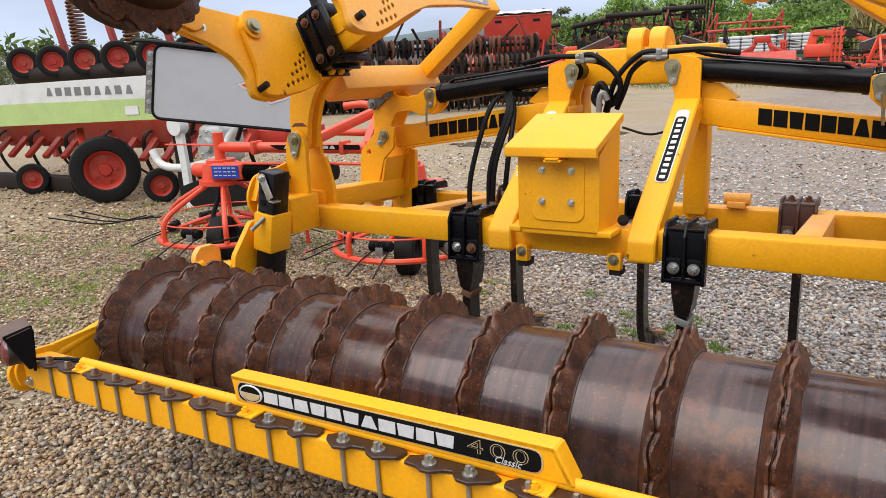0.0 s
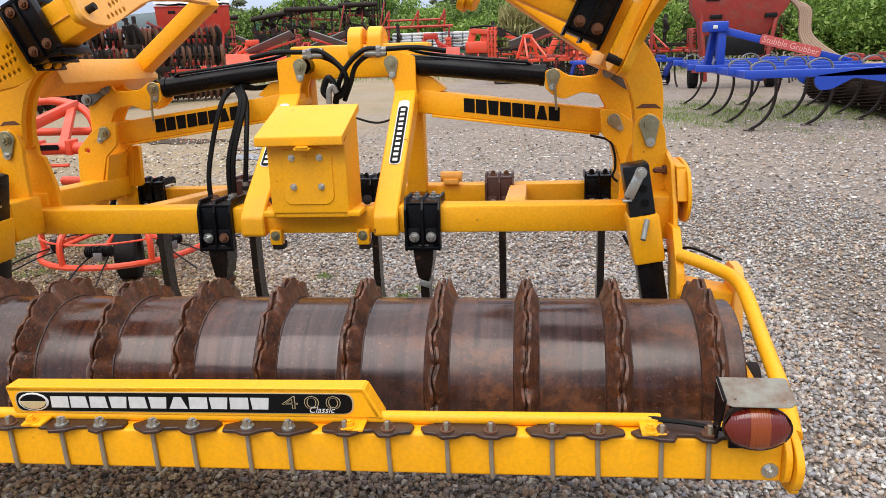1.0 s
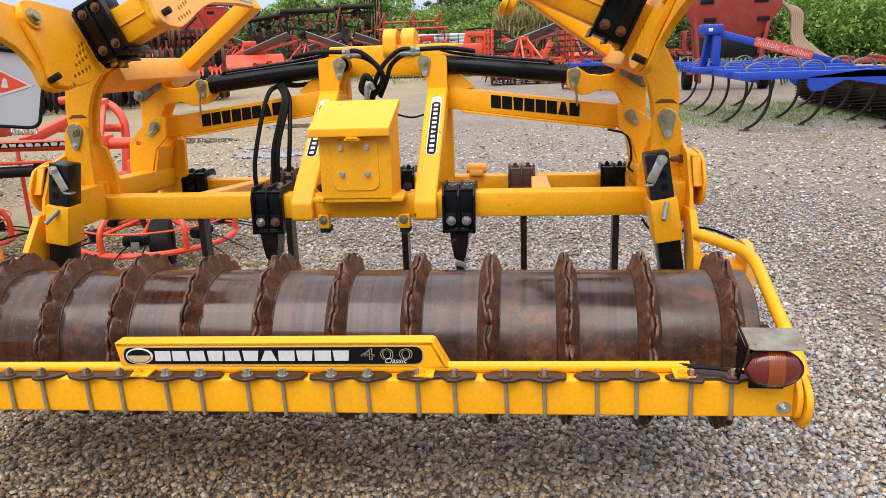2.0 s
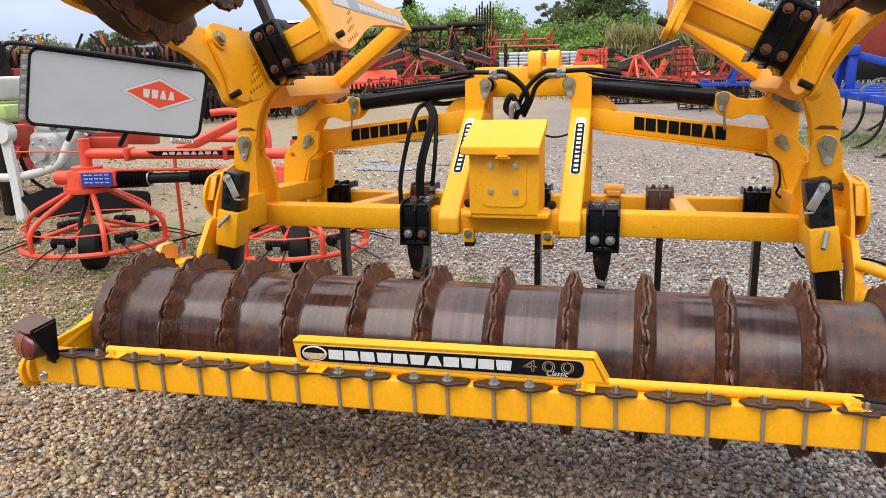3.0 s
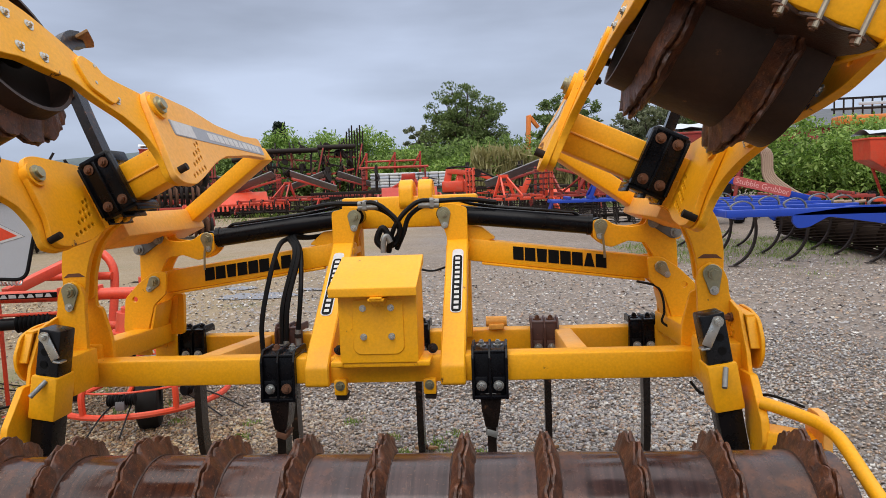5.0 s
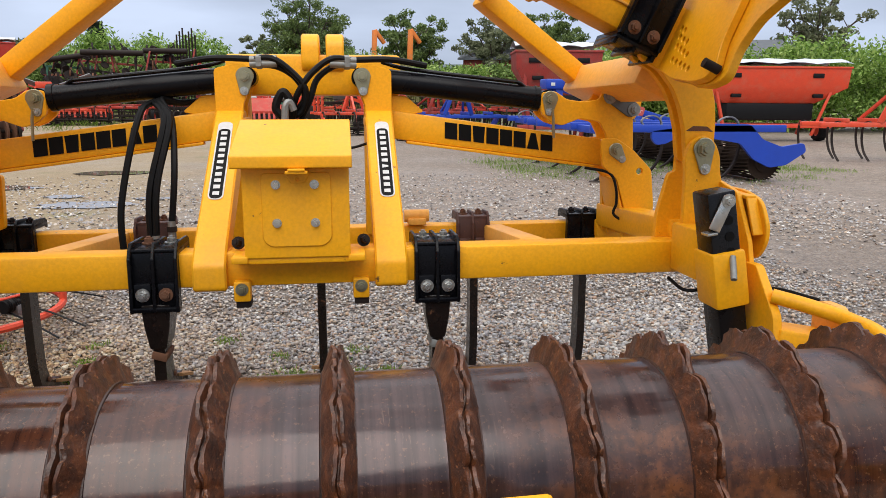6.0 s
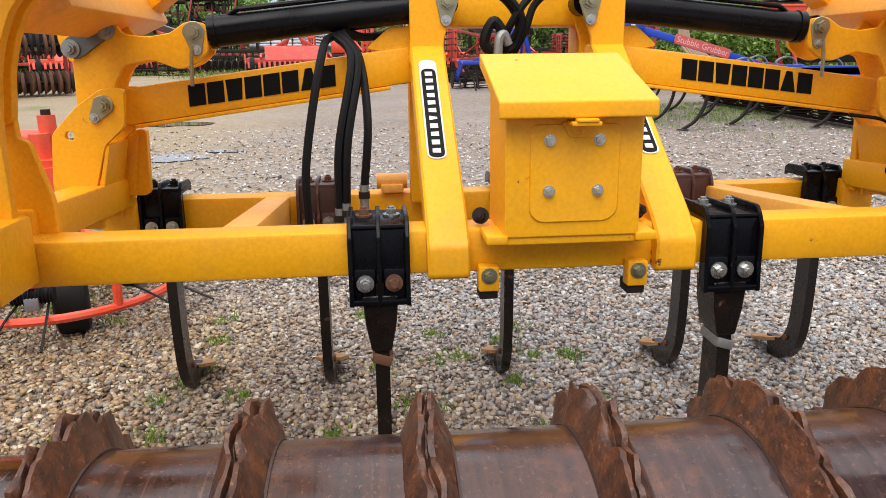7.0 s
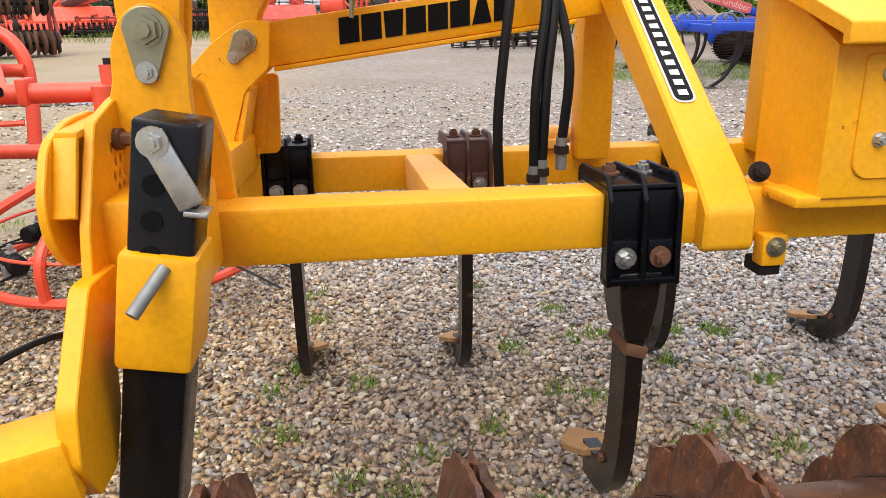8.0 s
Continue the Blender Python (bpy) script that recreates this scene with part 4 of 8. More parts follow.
for k, mtl, z in ((1.0, white_mark, 0.0027), (0.9, black_mark, 0.0034)):
    P("badge", plate(B(), [(-0.045 + 0.042 * k * math.cos(q * 0.3927), 0.024 * k * math.sin(q * 0.3927)) for q in range(16)], [], 0.001, mb @ Matrix.Translation((-0.375, 0, z)), 0), mtl, board)
P("badge_band", plate(B(), [(-0.045 + 0.037 * math.cos(math.pi * (1 + q / 10)), 0.002 + 0.021 * math.sin(math.pi * (1 + q / 10))) for q in range(11)], [], 0.001, mb @ Matrix.Translation((-0.375, 0, 0.0041)), 0), gold_mark, board)
WIDE = Matrix.Diagonal((1.75, 1, 1, 1))
for i, digit in enumerate("400"):
    at = mb @ Matrix.Translation((0.285 + 0.056 * i, 0.002, 0.0024)) @ WIDE
    dg = lettering(digit, 0.050, at, gold_mark, "digit", board)
    lettering(digit, 0.050, at @ Matrix.Translation((0, 0, 0.0008)), black_mark, "digit_fill", dg, swell=-0.0011)
lettering("Classic", 0.024, mb @ Matrix.Translation((0.365, -0.016, 0.004)), white_mark, "script", board, shear=0.35)

# rear lamps: oval cup, domed red lens with an amber middle, folded shield over it
def dome(q, half, grow=1.0):
    """The part of the lens within half of its middle, bulging backwards."""
    bm = B()
    rows = []
    for i in range(9):
        t = -1 + 2 * i / 8
        col = []
        for j in range(13):
            u, v = t * half, -1 + 2 * j / 12
            v *= math.sqrt(max(0.0, 1 - (u / 0.0725) ** 2))
            bulge = 1 - (u / 0.0725) ** 2 - v * v
            col.append(bm.verts.new(q @ Vector((u, -0.024 * math.sqrt(max(0.0, bulge)) * grow - (grow - 1) * 0.02, 0.050 * v))))
        rows.append(col)
    for a, b in zip(rows, rows[1:]):
        for j in range(12):
            bm.faces.new((a[j], b[j], b[j + 1], a[j + 1]))
    bmesh.ops.remove_doubles(bm, verts=bm.verts, dist=1e-5)
    return bm


for sx in SIDES:
    lx, deep = (1.375, 1.0) if sx > 0 else (-1.475, 1.3)
    q = Matrix.Translation((lx, -1.352, 0.666 if sx > 0 else 0.620)) @ Matrix.Rotation(0.0 if sx > 0 else -0.38, 4, "Z") @ Matrix.Rotation(-0.08, 4, "X")
    bm = B()
    rings = [[bm.verts.new(q @ Vector((a * math.cos(6.28319 * k / 32), y, b * math.sin(6.28319 * k / 32) + c))) for k in range(32)] for a, b, y, c in ((0.070, 0.047, 0.002, 0), (0.0735, 0.0515, -0.002, 0), (0.0745, 0.0525, 0.006, 0), (0.072, 0.05, 0.014, 0), (0.058, 0.046, 0.052 * deep, -0.004), (0.05, 0.042, 0.060 * deep, -0.004))]
    for a, b in zip(rings, rings[1:]):
        for k in range(32):
            bm.faces.new((a[k], a[(k + 1) % 32], b[(k + 1) % 32], b[k]))
    bm.faces.new(rings[-1])
    lamp = P("rear_lamp", bm, lamp_case, mc, "black lamp case with red and amber lens")
    P("lens", dome(q, 0.0725), red_lens, lamp, "dark red lens")
    P("lens_centre", dome(q, 0.021, 1.03), amber_lens, lamp, "amber centre lens")
    shield = P("lamp_shield", plate(B(), [(-0.075, -0.03), (-0.06, -0.043), (0.06, -0.043), (0.075, -0.03), (0.075, 0.05), (-0.075, 0.05)], [(-0.05, -0.022, 0.004), (0.052, -0.022, 0.004)], 0.004, q @ Matrix.Translation((0, 0.022, 0.072)) @ Matrix.Rotation(0.35, 4, "X"), 0.006), shield_rust if sx < 0 else shield_grey, lamp)
    P("shield_side", plate(B(), [(-0.015, 0.068), (0.07, 0.096), (0.075, -0.05), (0.055, -0.055)], [], 0.004, q @ yz(0.0735 if sx < 0 else -0.0735), 0.006), black, shield)
    P("lamp_bracket", box(B(), (-0.045, 0.055 * deep, -0.075), (0.045, 0.055 * deep + 0.009, 0.07), 0.002, q), black, lamp)
    for dz in (0.0, 0.008):
        P("lamp_lead", tube(B(), smooth_path([q @ Vector((-sx * 0.04, 0.05, -0.03)), (lx - sx * 0.13, -1.255, 0.588 + (0.035 if sx > 0 else -0.01)), (lx - sx * 0.24, -1.225, 0.584 + dz + (0.03 if sx > 0 else -0.012)), (sx * 1.04, -1.205, 0.588 + (0.025 if sx > 0 else -0.012))], 6), 0.005, 6), rubber, lamp)

# folded wings: u runs up and inwards from the hinge, d points to what was the underside
FOLD = radians(25)


def wing_frame(sx):
    s, n = Vector((math.cos(FOLD), 0, math.sin(FOLD))), Vector((-math.sin(FOLD), 0, math.cos(FOLD)))
    m = Matrix((s, (0, 1, 0), n)).transposed().to_4x4()
    m.translation = (-1.324, 0, 1.203)
    return m if sx < 0 else Matrix.Diagonal((-1, 1, 1, 1)) @ m


ARM = [(-0.18, 0.475), (-0.27, 0.478), (-0.47, 0.512), (-0.61, 0.567), (-0.72, 0.635), (-0.80, 0.68), (-0.95, 0.735), (-1.15, 0.745), (-1.30, 0.72), (-1.33, 0.64), (-1.29, 0.565), (-1.136, 0.524), (-1.03, 0.50), (-0.95, 0.505), (-0.84, 0.484), (-0.73, 0.468), (-0.64, 0.415), (-0.51, 0.362), (-0.42, 0.30), (-0.385, 0.22), (-0.40, 0.13), (-0.33, 0.11), (-0.20, 0.12), (-0.15, 0.30)]
ARM_OUT = ARM[:6] + [(-0.92, 0.70), (-1.08, 0.69), (-1.165, 0.665), (-1.17, 0.60), (-1.06, 0.535)] + ARM[13:]
HUB = [(-0.325, 0.43), (-0.29, 0.49), (-0.22, 0.50), (0.0, 0.475), (0.13, 0.455), (0.29, 0.44), (0.27, 0.25), (0.20, 0.205), (0.0, 0.165), (-0.12, 0.13), (-0.264, 0.112), (-0.34, 0.12), (-0.37, 0.15), (-0.335, 0.23)]
TIP = [(-0.33, 0.445), (-0.30, 0.48), (-0.22, 0.485), (-0.10, 0.47), (0.05, 0.452), (0.26, 0.397), (0.57, 0.365), (0.805, 0.370), (0.79, 0.258), (0.52, 0.260), (0.20, 0.238), (0.06, 0.205), (-0.03, 0.175), (-0.17, 0.125), (-0.27, 0.096), (-0.36, 0.10), (-0.41, 0.125), (-0.385, 0.222)]


def cluster(y, d):
    """The stepped group of adjuster holes, its long row starting at (y, d)."""
    rows = [(0.036 * i, 0.010 * i) for i in range(5)] + [(0.055 + 0.034 * i, 0.05 + 0.012 * i) for i in range(4)] + [(0.10 + 0.034 * i, 0.095 + 0.012 * i) for i in range(3)] + [(0.155, 0.14), (0.185, 0.15)]
    return [(y + p, d + q, 0.012) for p, q in rows]


PIN_Y, PIN_D, DRUM_Y, DRUM_D = -0.28, 0.415, -0.88, 0.595
for sx in SIDES:
    W = wing_frame(sx)

    def wyz(u):
        return W @ yz(u)

    cplate = [(1.280, 1.20), (1.285, 1.165), (1.322, 1.148), (1.362, 1.165), (1.376, 1.21), (1.377, 1.29), (1.370, 1.36), (1.352, 1.42), (1.318, 1.48), (1.25, 1.56), (1.14, 1.58), (1.10, 1.50), (1.175, 1.46), (1.225, 1.40), (1.252, 1.34), (1.272, 1.27)]
    hp = P("wing_hinge_plate", plate(B(), cplate, [], 0.03, xz(0.032, sx), 0.02), yellow)
    P("wing_hinge_plate", plate(B(), cplate, [], 0.03, xz(0.098, sx), 0.02), yellow)
    P("rust_mark", plate(B(), [(1.275, 1.262), (1.30, 1.278), (1.35, 1.276), (1.372, 1.258), (1.345, 1.262), (1.30, 1.262)], [], 0.001, xz(0.0162, sx), 0.004, 0.0003), rust_bolt, hp)
    wb = P("wing_beam", box(B(), (0.20, 0.02, 0.22), (0.785, 0.16, 0.38), 0.01, W), yellow)
    P("wing_beam_seam", box(B(), (0.40, 0.014, 0.296), (0.78, 0.022, 0.304), 0.002, W), yellow_pale, wb)
    P("wing_inner_tube", box(B(), (0.10, 0.18, 0.125), (0.25, 1.02, 0.245), 0.012, W), yellow_pale)
    P("wing_front_tube", beam(B(), W @ Vector((0.20, 0.95, 0.195)), W @ Vector((0.79, 0.84, 0.295)), 0.10, 0.085, 0.01), yellow)
    inner = P("wing_side_plate", plate(B(), HUB, cluster(-0.205, 0.155), 0.024, wyz(0.243), 0.03), yellow)
    P("wing_side_flange", plate(B(), [(0.20, 0.20), (0.24, 0.22), (0.31, 0.43), (0.28, 0.44)], [], 0.10, wyz(0.22), 0.01), yellow, inner)
    tip = P("wing_side_plate", plate(B(), TIP, cluster(-0.245, 0.130), 0.024, wyz(0.793), 0.03), yellow_pale if sx < 0 else yellow)
    # black discs sunk into the cluster's holes put their inner shade in as colour
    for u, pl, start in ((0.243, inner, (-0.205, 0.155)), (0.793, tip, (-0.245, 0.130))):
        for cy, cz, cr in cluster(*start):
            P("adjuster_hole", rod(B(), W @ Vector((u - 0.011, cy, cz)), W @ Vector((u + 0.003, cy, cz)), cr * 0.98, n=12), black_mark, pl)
    for u, pl in ((0.216, inner), (0.768, tip)):
        ra = P("wing_roller_arm", plate(B(), ARM if pl is tip else ARM_OUT, [(-0.98, 0.70, 0.014), (-1.02, 0.66, 0.014), (-1.04, 0.60, 0.014), (-1.10, 0.64, 0.012)], 0.026, wyz(u), 0.025), yellow_chipped)
        P("pivot_boss", rod(B(), W @ Vector((u - 0.02, PIN_Y, PIN_D)), W @ Vector((u + 0.05, PIN_Y, PIN_D)), 0.05, n=20), yellow, ra)
        bm = rod(B(), W @ Vector((u + 0.05, PIN_Y, PIN_D)), W @ Vector((u + 0.062, PIN_Y, PIN_D)), 0.034, n=20)
        rod(bm, W @ Vector((u + 0.06, PIN_Y, PIN_D)), W @ Vector((u + 0.074, PIN_Y, PIN_D)), 0.022, n=16)
        P("pivot_pin", bm, zinc_yellow, ra)
        for q in ((-0.568, 0.54), (-0.612, 0.471), (-0.511, 0.425), (-0.93, 0.54), (-0.833, 0.523), (-0.823, 0.632), (-0.918, 0.649)):
            P("bolt", hexbolt(B(), W @ Vector((u - 0.013, q[0], q[1])), W.to_3x3() @ Vector((-1, 0, 0)), 0.014, 0.016), dark_iron, ra)
            P("bolt", hexbolt(B(), W @ Vector((u + 0.013, q[0], q[1])), W.to_3x3() @ Vector((1, 0, 0)), 0.012, 0.008), zinc, ra)
        P("stop_pin", rod(B(), W @ Vector((u + 0.02, -0.36, 0.15)), W @ Vector((u + 0.07, -0.36, 0.15)), 0.014, n=10), dark_iron, ra)
        P("arm_pad", plate(B(), [(-0.62, 0.57), (-0.55, 0.545), (-0.50, 0.43), (-0.56, 0.40), (-0.66, 0.45), (-0.67, 0.54)], [], 0.012, wyz(u + 0.018), 0.02), yellow, ra)
    # sticker along the tip plate
    m = W @ Matrix(((0, 0, 1, 0.806), (1, 0, 0, 0.27), (0, 1, 0, 0.318), (0, 0, 0, 1))) @ Matrix.Rotation(-0.045, 4, "Z")
    st = P("wing_sticker", plate(B(), [(-0.50, -0.036), (0.50, -0.024), (0.50, 0.024), (-0.50, 0.032)], [], 0.002, m, 0.012, 0.0004), sticker_grey, tip, "faded grey sticker with white print")
    P("sticker_label", plate(B(), [(-0.49, -0.032), (-0.31, -0.030), (-0.31, 0.028), (-0.49, 0.030)], [], 0.001, m @ Matrix.Translation((0, 0, 0.0016)), 0.004, 0.0003), white_mark, st)
    P("print_block", blocks(11, 0.62, 0.036, 0.008, m @ Matrix.Translation((0.14, 0, 0.001)), seed=5), white_mark, st)
    # wing roller: open drum with two rings
    bm = B()
    n = 56
    us = (0.29, 0.745)
    for r in (RR, RR - 0.012):
        prev = None
        for u in us:
            row = [bm.verts.new(W @ Vector((u, DRUM_Y + r * math.cos(6.28319 * j / n), DRUM_D + r * math.sin(6.28319 * j / n)))) for j in range(n)]
            if prev:
                for j in range(n):
                    bm.faces.new((prev[j], prev[(j + 1) % n], row[(j + 1) % n], row[j]))
            prev = row
            if r == RR:
                first = row if u == us[0] else first
                last = row
            elif u == us[0]:
                for j in range(n):
                    bm.faces.new((first[j], first[(j + 1) % n], row[(j + 1) % n], row[j]))
            else:
                for j in range(n):
                    bm.faces.new((last[j], last[(j + 1) % n], row[(j + 1) % n], row[j]))
    wr = P("wing_roller", bm, wing_drum, smooth=30)
    P("roller_web", rod(B(), W @ Vector((0.66, DRUM_Y, DRUM_D)), W @ Vector((0.67, DRUM_Y, DRUM_D)), RR - 0.012, n=40), dark_iron, wr)
    P("roller_shaft", rod(B(), W @ Vector((0.22, DRUM_Y, DRUM_D)), W @ Vector((0.752, DRUM_Y, DRUM_D)), 0.04, n=16), dark_iron, wr)
    P("bearing", rod(B(), W @ Vector((0.71, DRUM_Y, DRUM_D)), W @ Vector((0.75, DRUM_Y, DRUM_D)), 0.08, n=20), plastic_black, wr)
    for u in (0.40, 0.655):
        P("packer_ring", packer_ring(u, DRUM_Y, DRUM_D, 60 + int(u * 10) + sx, m=W), ring_rust, wr, "crusted rusty ring", smooth=55)
    # wing scraper bar
    sb = P("wing_scraper_bar", box(B(), (0.262, -1.29, 0.582), (0.80, -1.175, 0.70), 0.01, W), yellow)
    P("bar_cap", plate(B(), [(-1.30, 0.567), (-1.30, 0.712), (-1.15, 0.712), (-1.0, 0.64), (-1.0, 0.58)], [], 0.014, wyz(0.266), 0.02), yellow, sb)
    for k in range(3):
        u = 0.37 + 0.175 * k
        bm = plate(B(), [(u - 0.11, -1.26), (u - 0.04, -1.30), (u, -1.28), (u + 0.05, -1.30), (u + 0.11, -1.255), (u + 0.055, -1.03), (u - 0.055, -1.03)], [], 0.01, W @ Matrix.Translation((0, 0, 0.576)), 0.012)
        sc = P("scraper", bm, scraper_mat, sb, "rusted scraper plate")
        for du in (-0.045, 0.05):
            bm = tube(B(), [W @ Vector(q) for q in smooth_path([(u + du, -1.297, 0.552), (u + du, -1.297, 0.632), (u + du, -1.297, 0.70), (u + du, -1.28, 0.706), (u + du, -1.18, 0.706)], 4)], 0.0065, 8)
            P("u_bolt", bm, u_bolt_steel, sc)
            P("nut", hexbolt(B(), W @ Vector((u + du, -1.285, 0.570)), W.to_3x3() @ Vector((0, 0, -1)), 0.0125, 0.017), rust_bolt, sc)
    # wing lamp seen on the bar's back
    P("wing_lamp", rod(B(), W @ Vector((0.46, -1.22, 0.70)), W @ Vector((0.46, -1.22, 0.78)), 0.035, 0.045, n=16), grey_metal, sb)
    # tine that points upwards while folded
    bm = B()
    box(bm, (0.29, -0.03, 0.19), (0.445, -0.005, 0.44), 0.005, W)
    box(bm, (0.29, -0.03, 0.185), (0.445, 0.17, 0.21), 0.005, W)
    box(bm, (0.30, -0.03, 0.40), (0.435, 0.13, 0.45), 0.008, W)
    wc = P("wing_clamp", bm, black)
    for u in (0.297, 0.3675, 0.438):
        bm = box(B(), (u - 0.006, -0.045, 0.20), (u + 0.006, 0.0, 0.425), 0.003, W)
        P("rib", box(bm, (u - 0.006, -0.02, 0.168), (u + 0.006, 0.17, 0.202), 0.003, W), black, wc)
    for u in (0.332, 0.403):
        for dd in (0.235, 0.405):
            P("bolt", hexbolt(B(), W @ Vector((u, -0.031, dd)), (0, -1, 0), 0.0145, 0.016), rust_bolt, wc)
    line = [(0.3675, 0.07, 0.40), (0.385, 0.065, 0.65), (0.395, 0.085, 0.85), (0.40, 0.13, 0.96), (0.405, 0.21, 1.02), (0.41, 0.30, 1.035)]
    wt = P("wing_tine", tube(B(), [W @ Vector(q) for q in smooth_path(line, 5)], 0, flat=(0.075, 0.04)), shank, smooth=25)
    P("point", plate(B(), [(0.33, 0.25), (0.49, 0.25), (0.44, 0.37), (0.41, 0.42), (0.38, 0.37)], [], 0.014, W @ Matrix.Translation((0, 0, 1.035)), 0.008), rusty_foot, wt)
    P("strap", box(B(), (0.34, 0.01, 0.72), (0.395, 0.12, 0.745), 0.003, W), rust_bolt, wt)

# hoses
def hose(pts, r=0.0115, name="hose", k=8, parent=mc, mtl=rubber):
    return P(name, tube(B(), smooth_path(pts, k), r, 8), mtl, parent)


for i, (x, z, y) in enumerate(((-0.656, 0.80, 0.42), (-0.566, 0.845, 0.44), (-0.546, 0.86, 0.44), (-0.492, 0.91, 0.46))):
    h = hose([(x, y, z), (x + 0.006 * i, y + 0.02, z + 0.2), (x + 0.05 - 0.05 * (i == 3), y + 0.12, 1.29), (-0.575 + 0.012 * i, 0.655, 1.36 + 0.004 * i), (-0.47, 0.70, 1.36), (-0.34, 0.78, 1.38)], 0.0125)
    P("hose_fitting", rod(B(), (x, y, z - 0.06), (x, y, z + 0.02), 0.014, n=10), steel, h)
    P("hose_collar", rod(B(), (x, y, z - 0.02), (x, y, z + 0.0), 0.019, n=6), dark_iron, h)
hose([(-0.20, 0.62, 1.52), (-0.12, 0.60, 1.525), (-0.05, 0.60, 1.48), (0.005, 0.60, 1.41), (-0.01, 0.62, 1.33), (-0.06, 0.62, 1.30)], 0.012)
hose([(-0.20, 0.64, 1.505), (-0.10, 0.62, 1.495), (-0.03, 0.62, 1.45), (0.0, 0.62, 1.38), (-0.05, 0.64, 1.31)], 0.012)
hose([(0.20, 0.62, 1.52), (0.11, 0.60, 1.525), (0.04, 0.60, 1.48), (-0.01, 0.60, 1.42), (-0.04, 0.62, 1.36), (-0.05, 0.65, 1.30)], 0.012)
hose([(0.20, 0.64, 1.505), (0.12, 0.62, 1.50), (0.05, 0.62, 1.45), (0.02, 0.62, 1.37), (-0.02, 0.64, 1.29)], 0.012)
hose([(-0.08, 0.60, 1.30), (-0.11, 0.60, 1.34), (-0.08, 0.60, 1.40), (-0.045, 0.60, 1.34), (-0.06, 0.62, 1.28)], 0.016)
for sx in SIDES:
    for dz in (0.0, -0.017):
        bm = rod(B(), (sx * 0.10, 0.605, 1.523 + dz), (sx * 0.20, 0.62, 1.52 + dz), 0.0145, n=10)
        rod(bm, (sx * 0.155, 0.612, 1.521 + dz), (sx * 0.175, 0.615, 1.521 + dz), 0.019, n=6)
        P("hose_coupling", bm, steel)
    hose([(sx * 0.2, 0.62, 1.523), (sx * 0.34, 0.63, 1.525), (sx * 0.48, 0.66, 1.505)], 0.012)
P("hose_elbow", tube(B(), smooth_path([(-0.075, 0.56, 1.28), (-0.07, 0.56, 1.345), (-0.055, 0.565, 1.36), (-0.04, 0.57, 1.33)], 5), 0.014, 8), steel)
hose([(0.33, 0.60, 1.24), (0.22, 0.55, 1.20), (0.15, 0.52, 1.19), (0.05, 0.5, 1.22)], 0.005)
hose([(1.16, 0.68, 1.09), (1.235, 0.60, 1.075), (1.262, 0.585, 1.02), (1.268, 0.585, 0.95), (1.26, 0.585, 0.90), (1.33, 0.56, 0.86)], 0.006, k=6)
hose([(1.245, 0.02, 0.76), (1.27, -0.06, 0.735), (1.34, -0.10, 0.75)], 0.006)

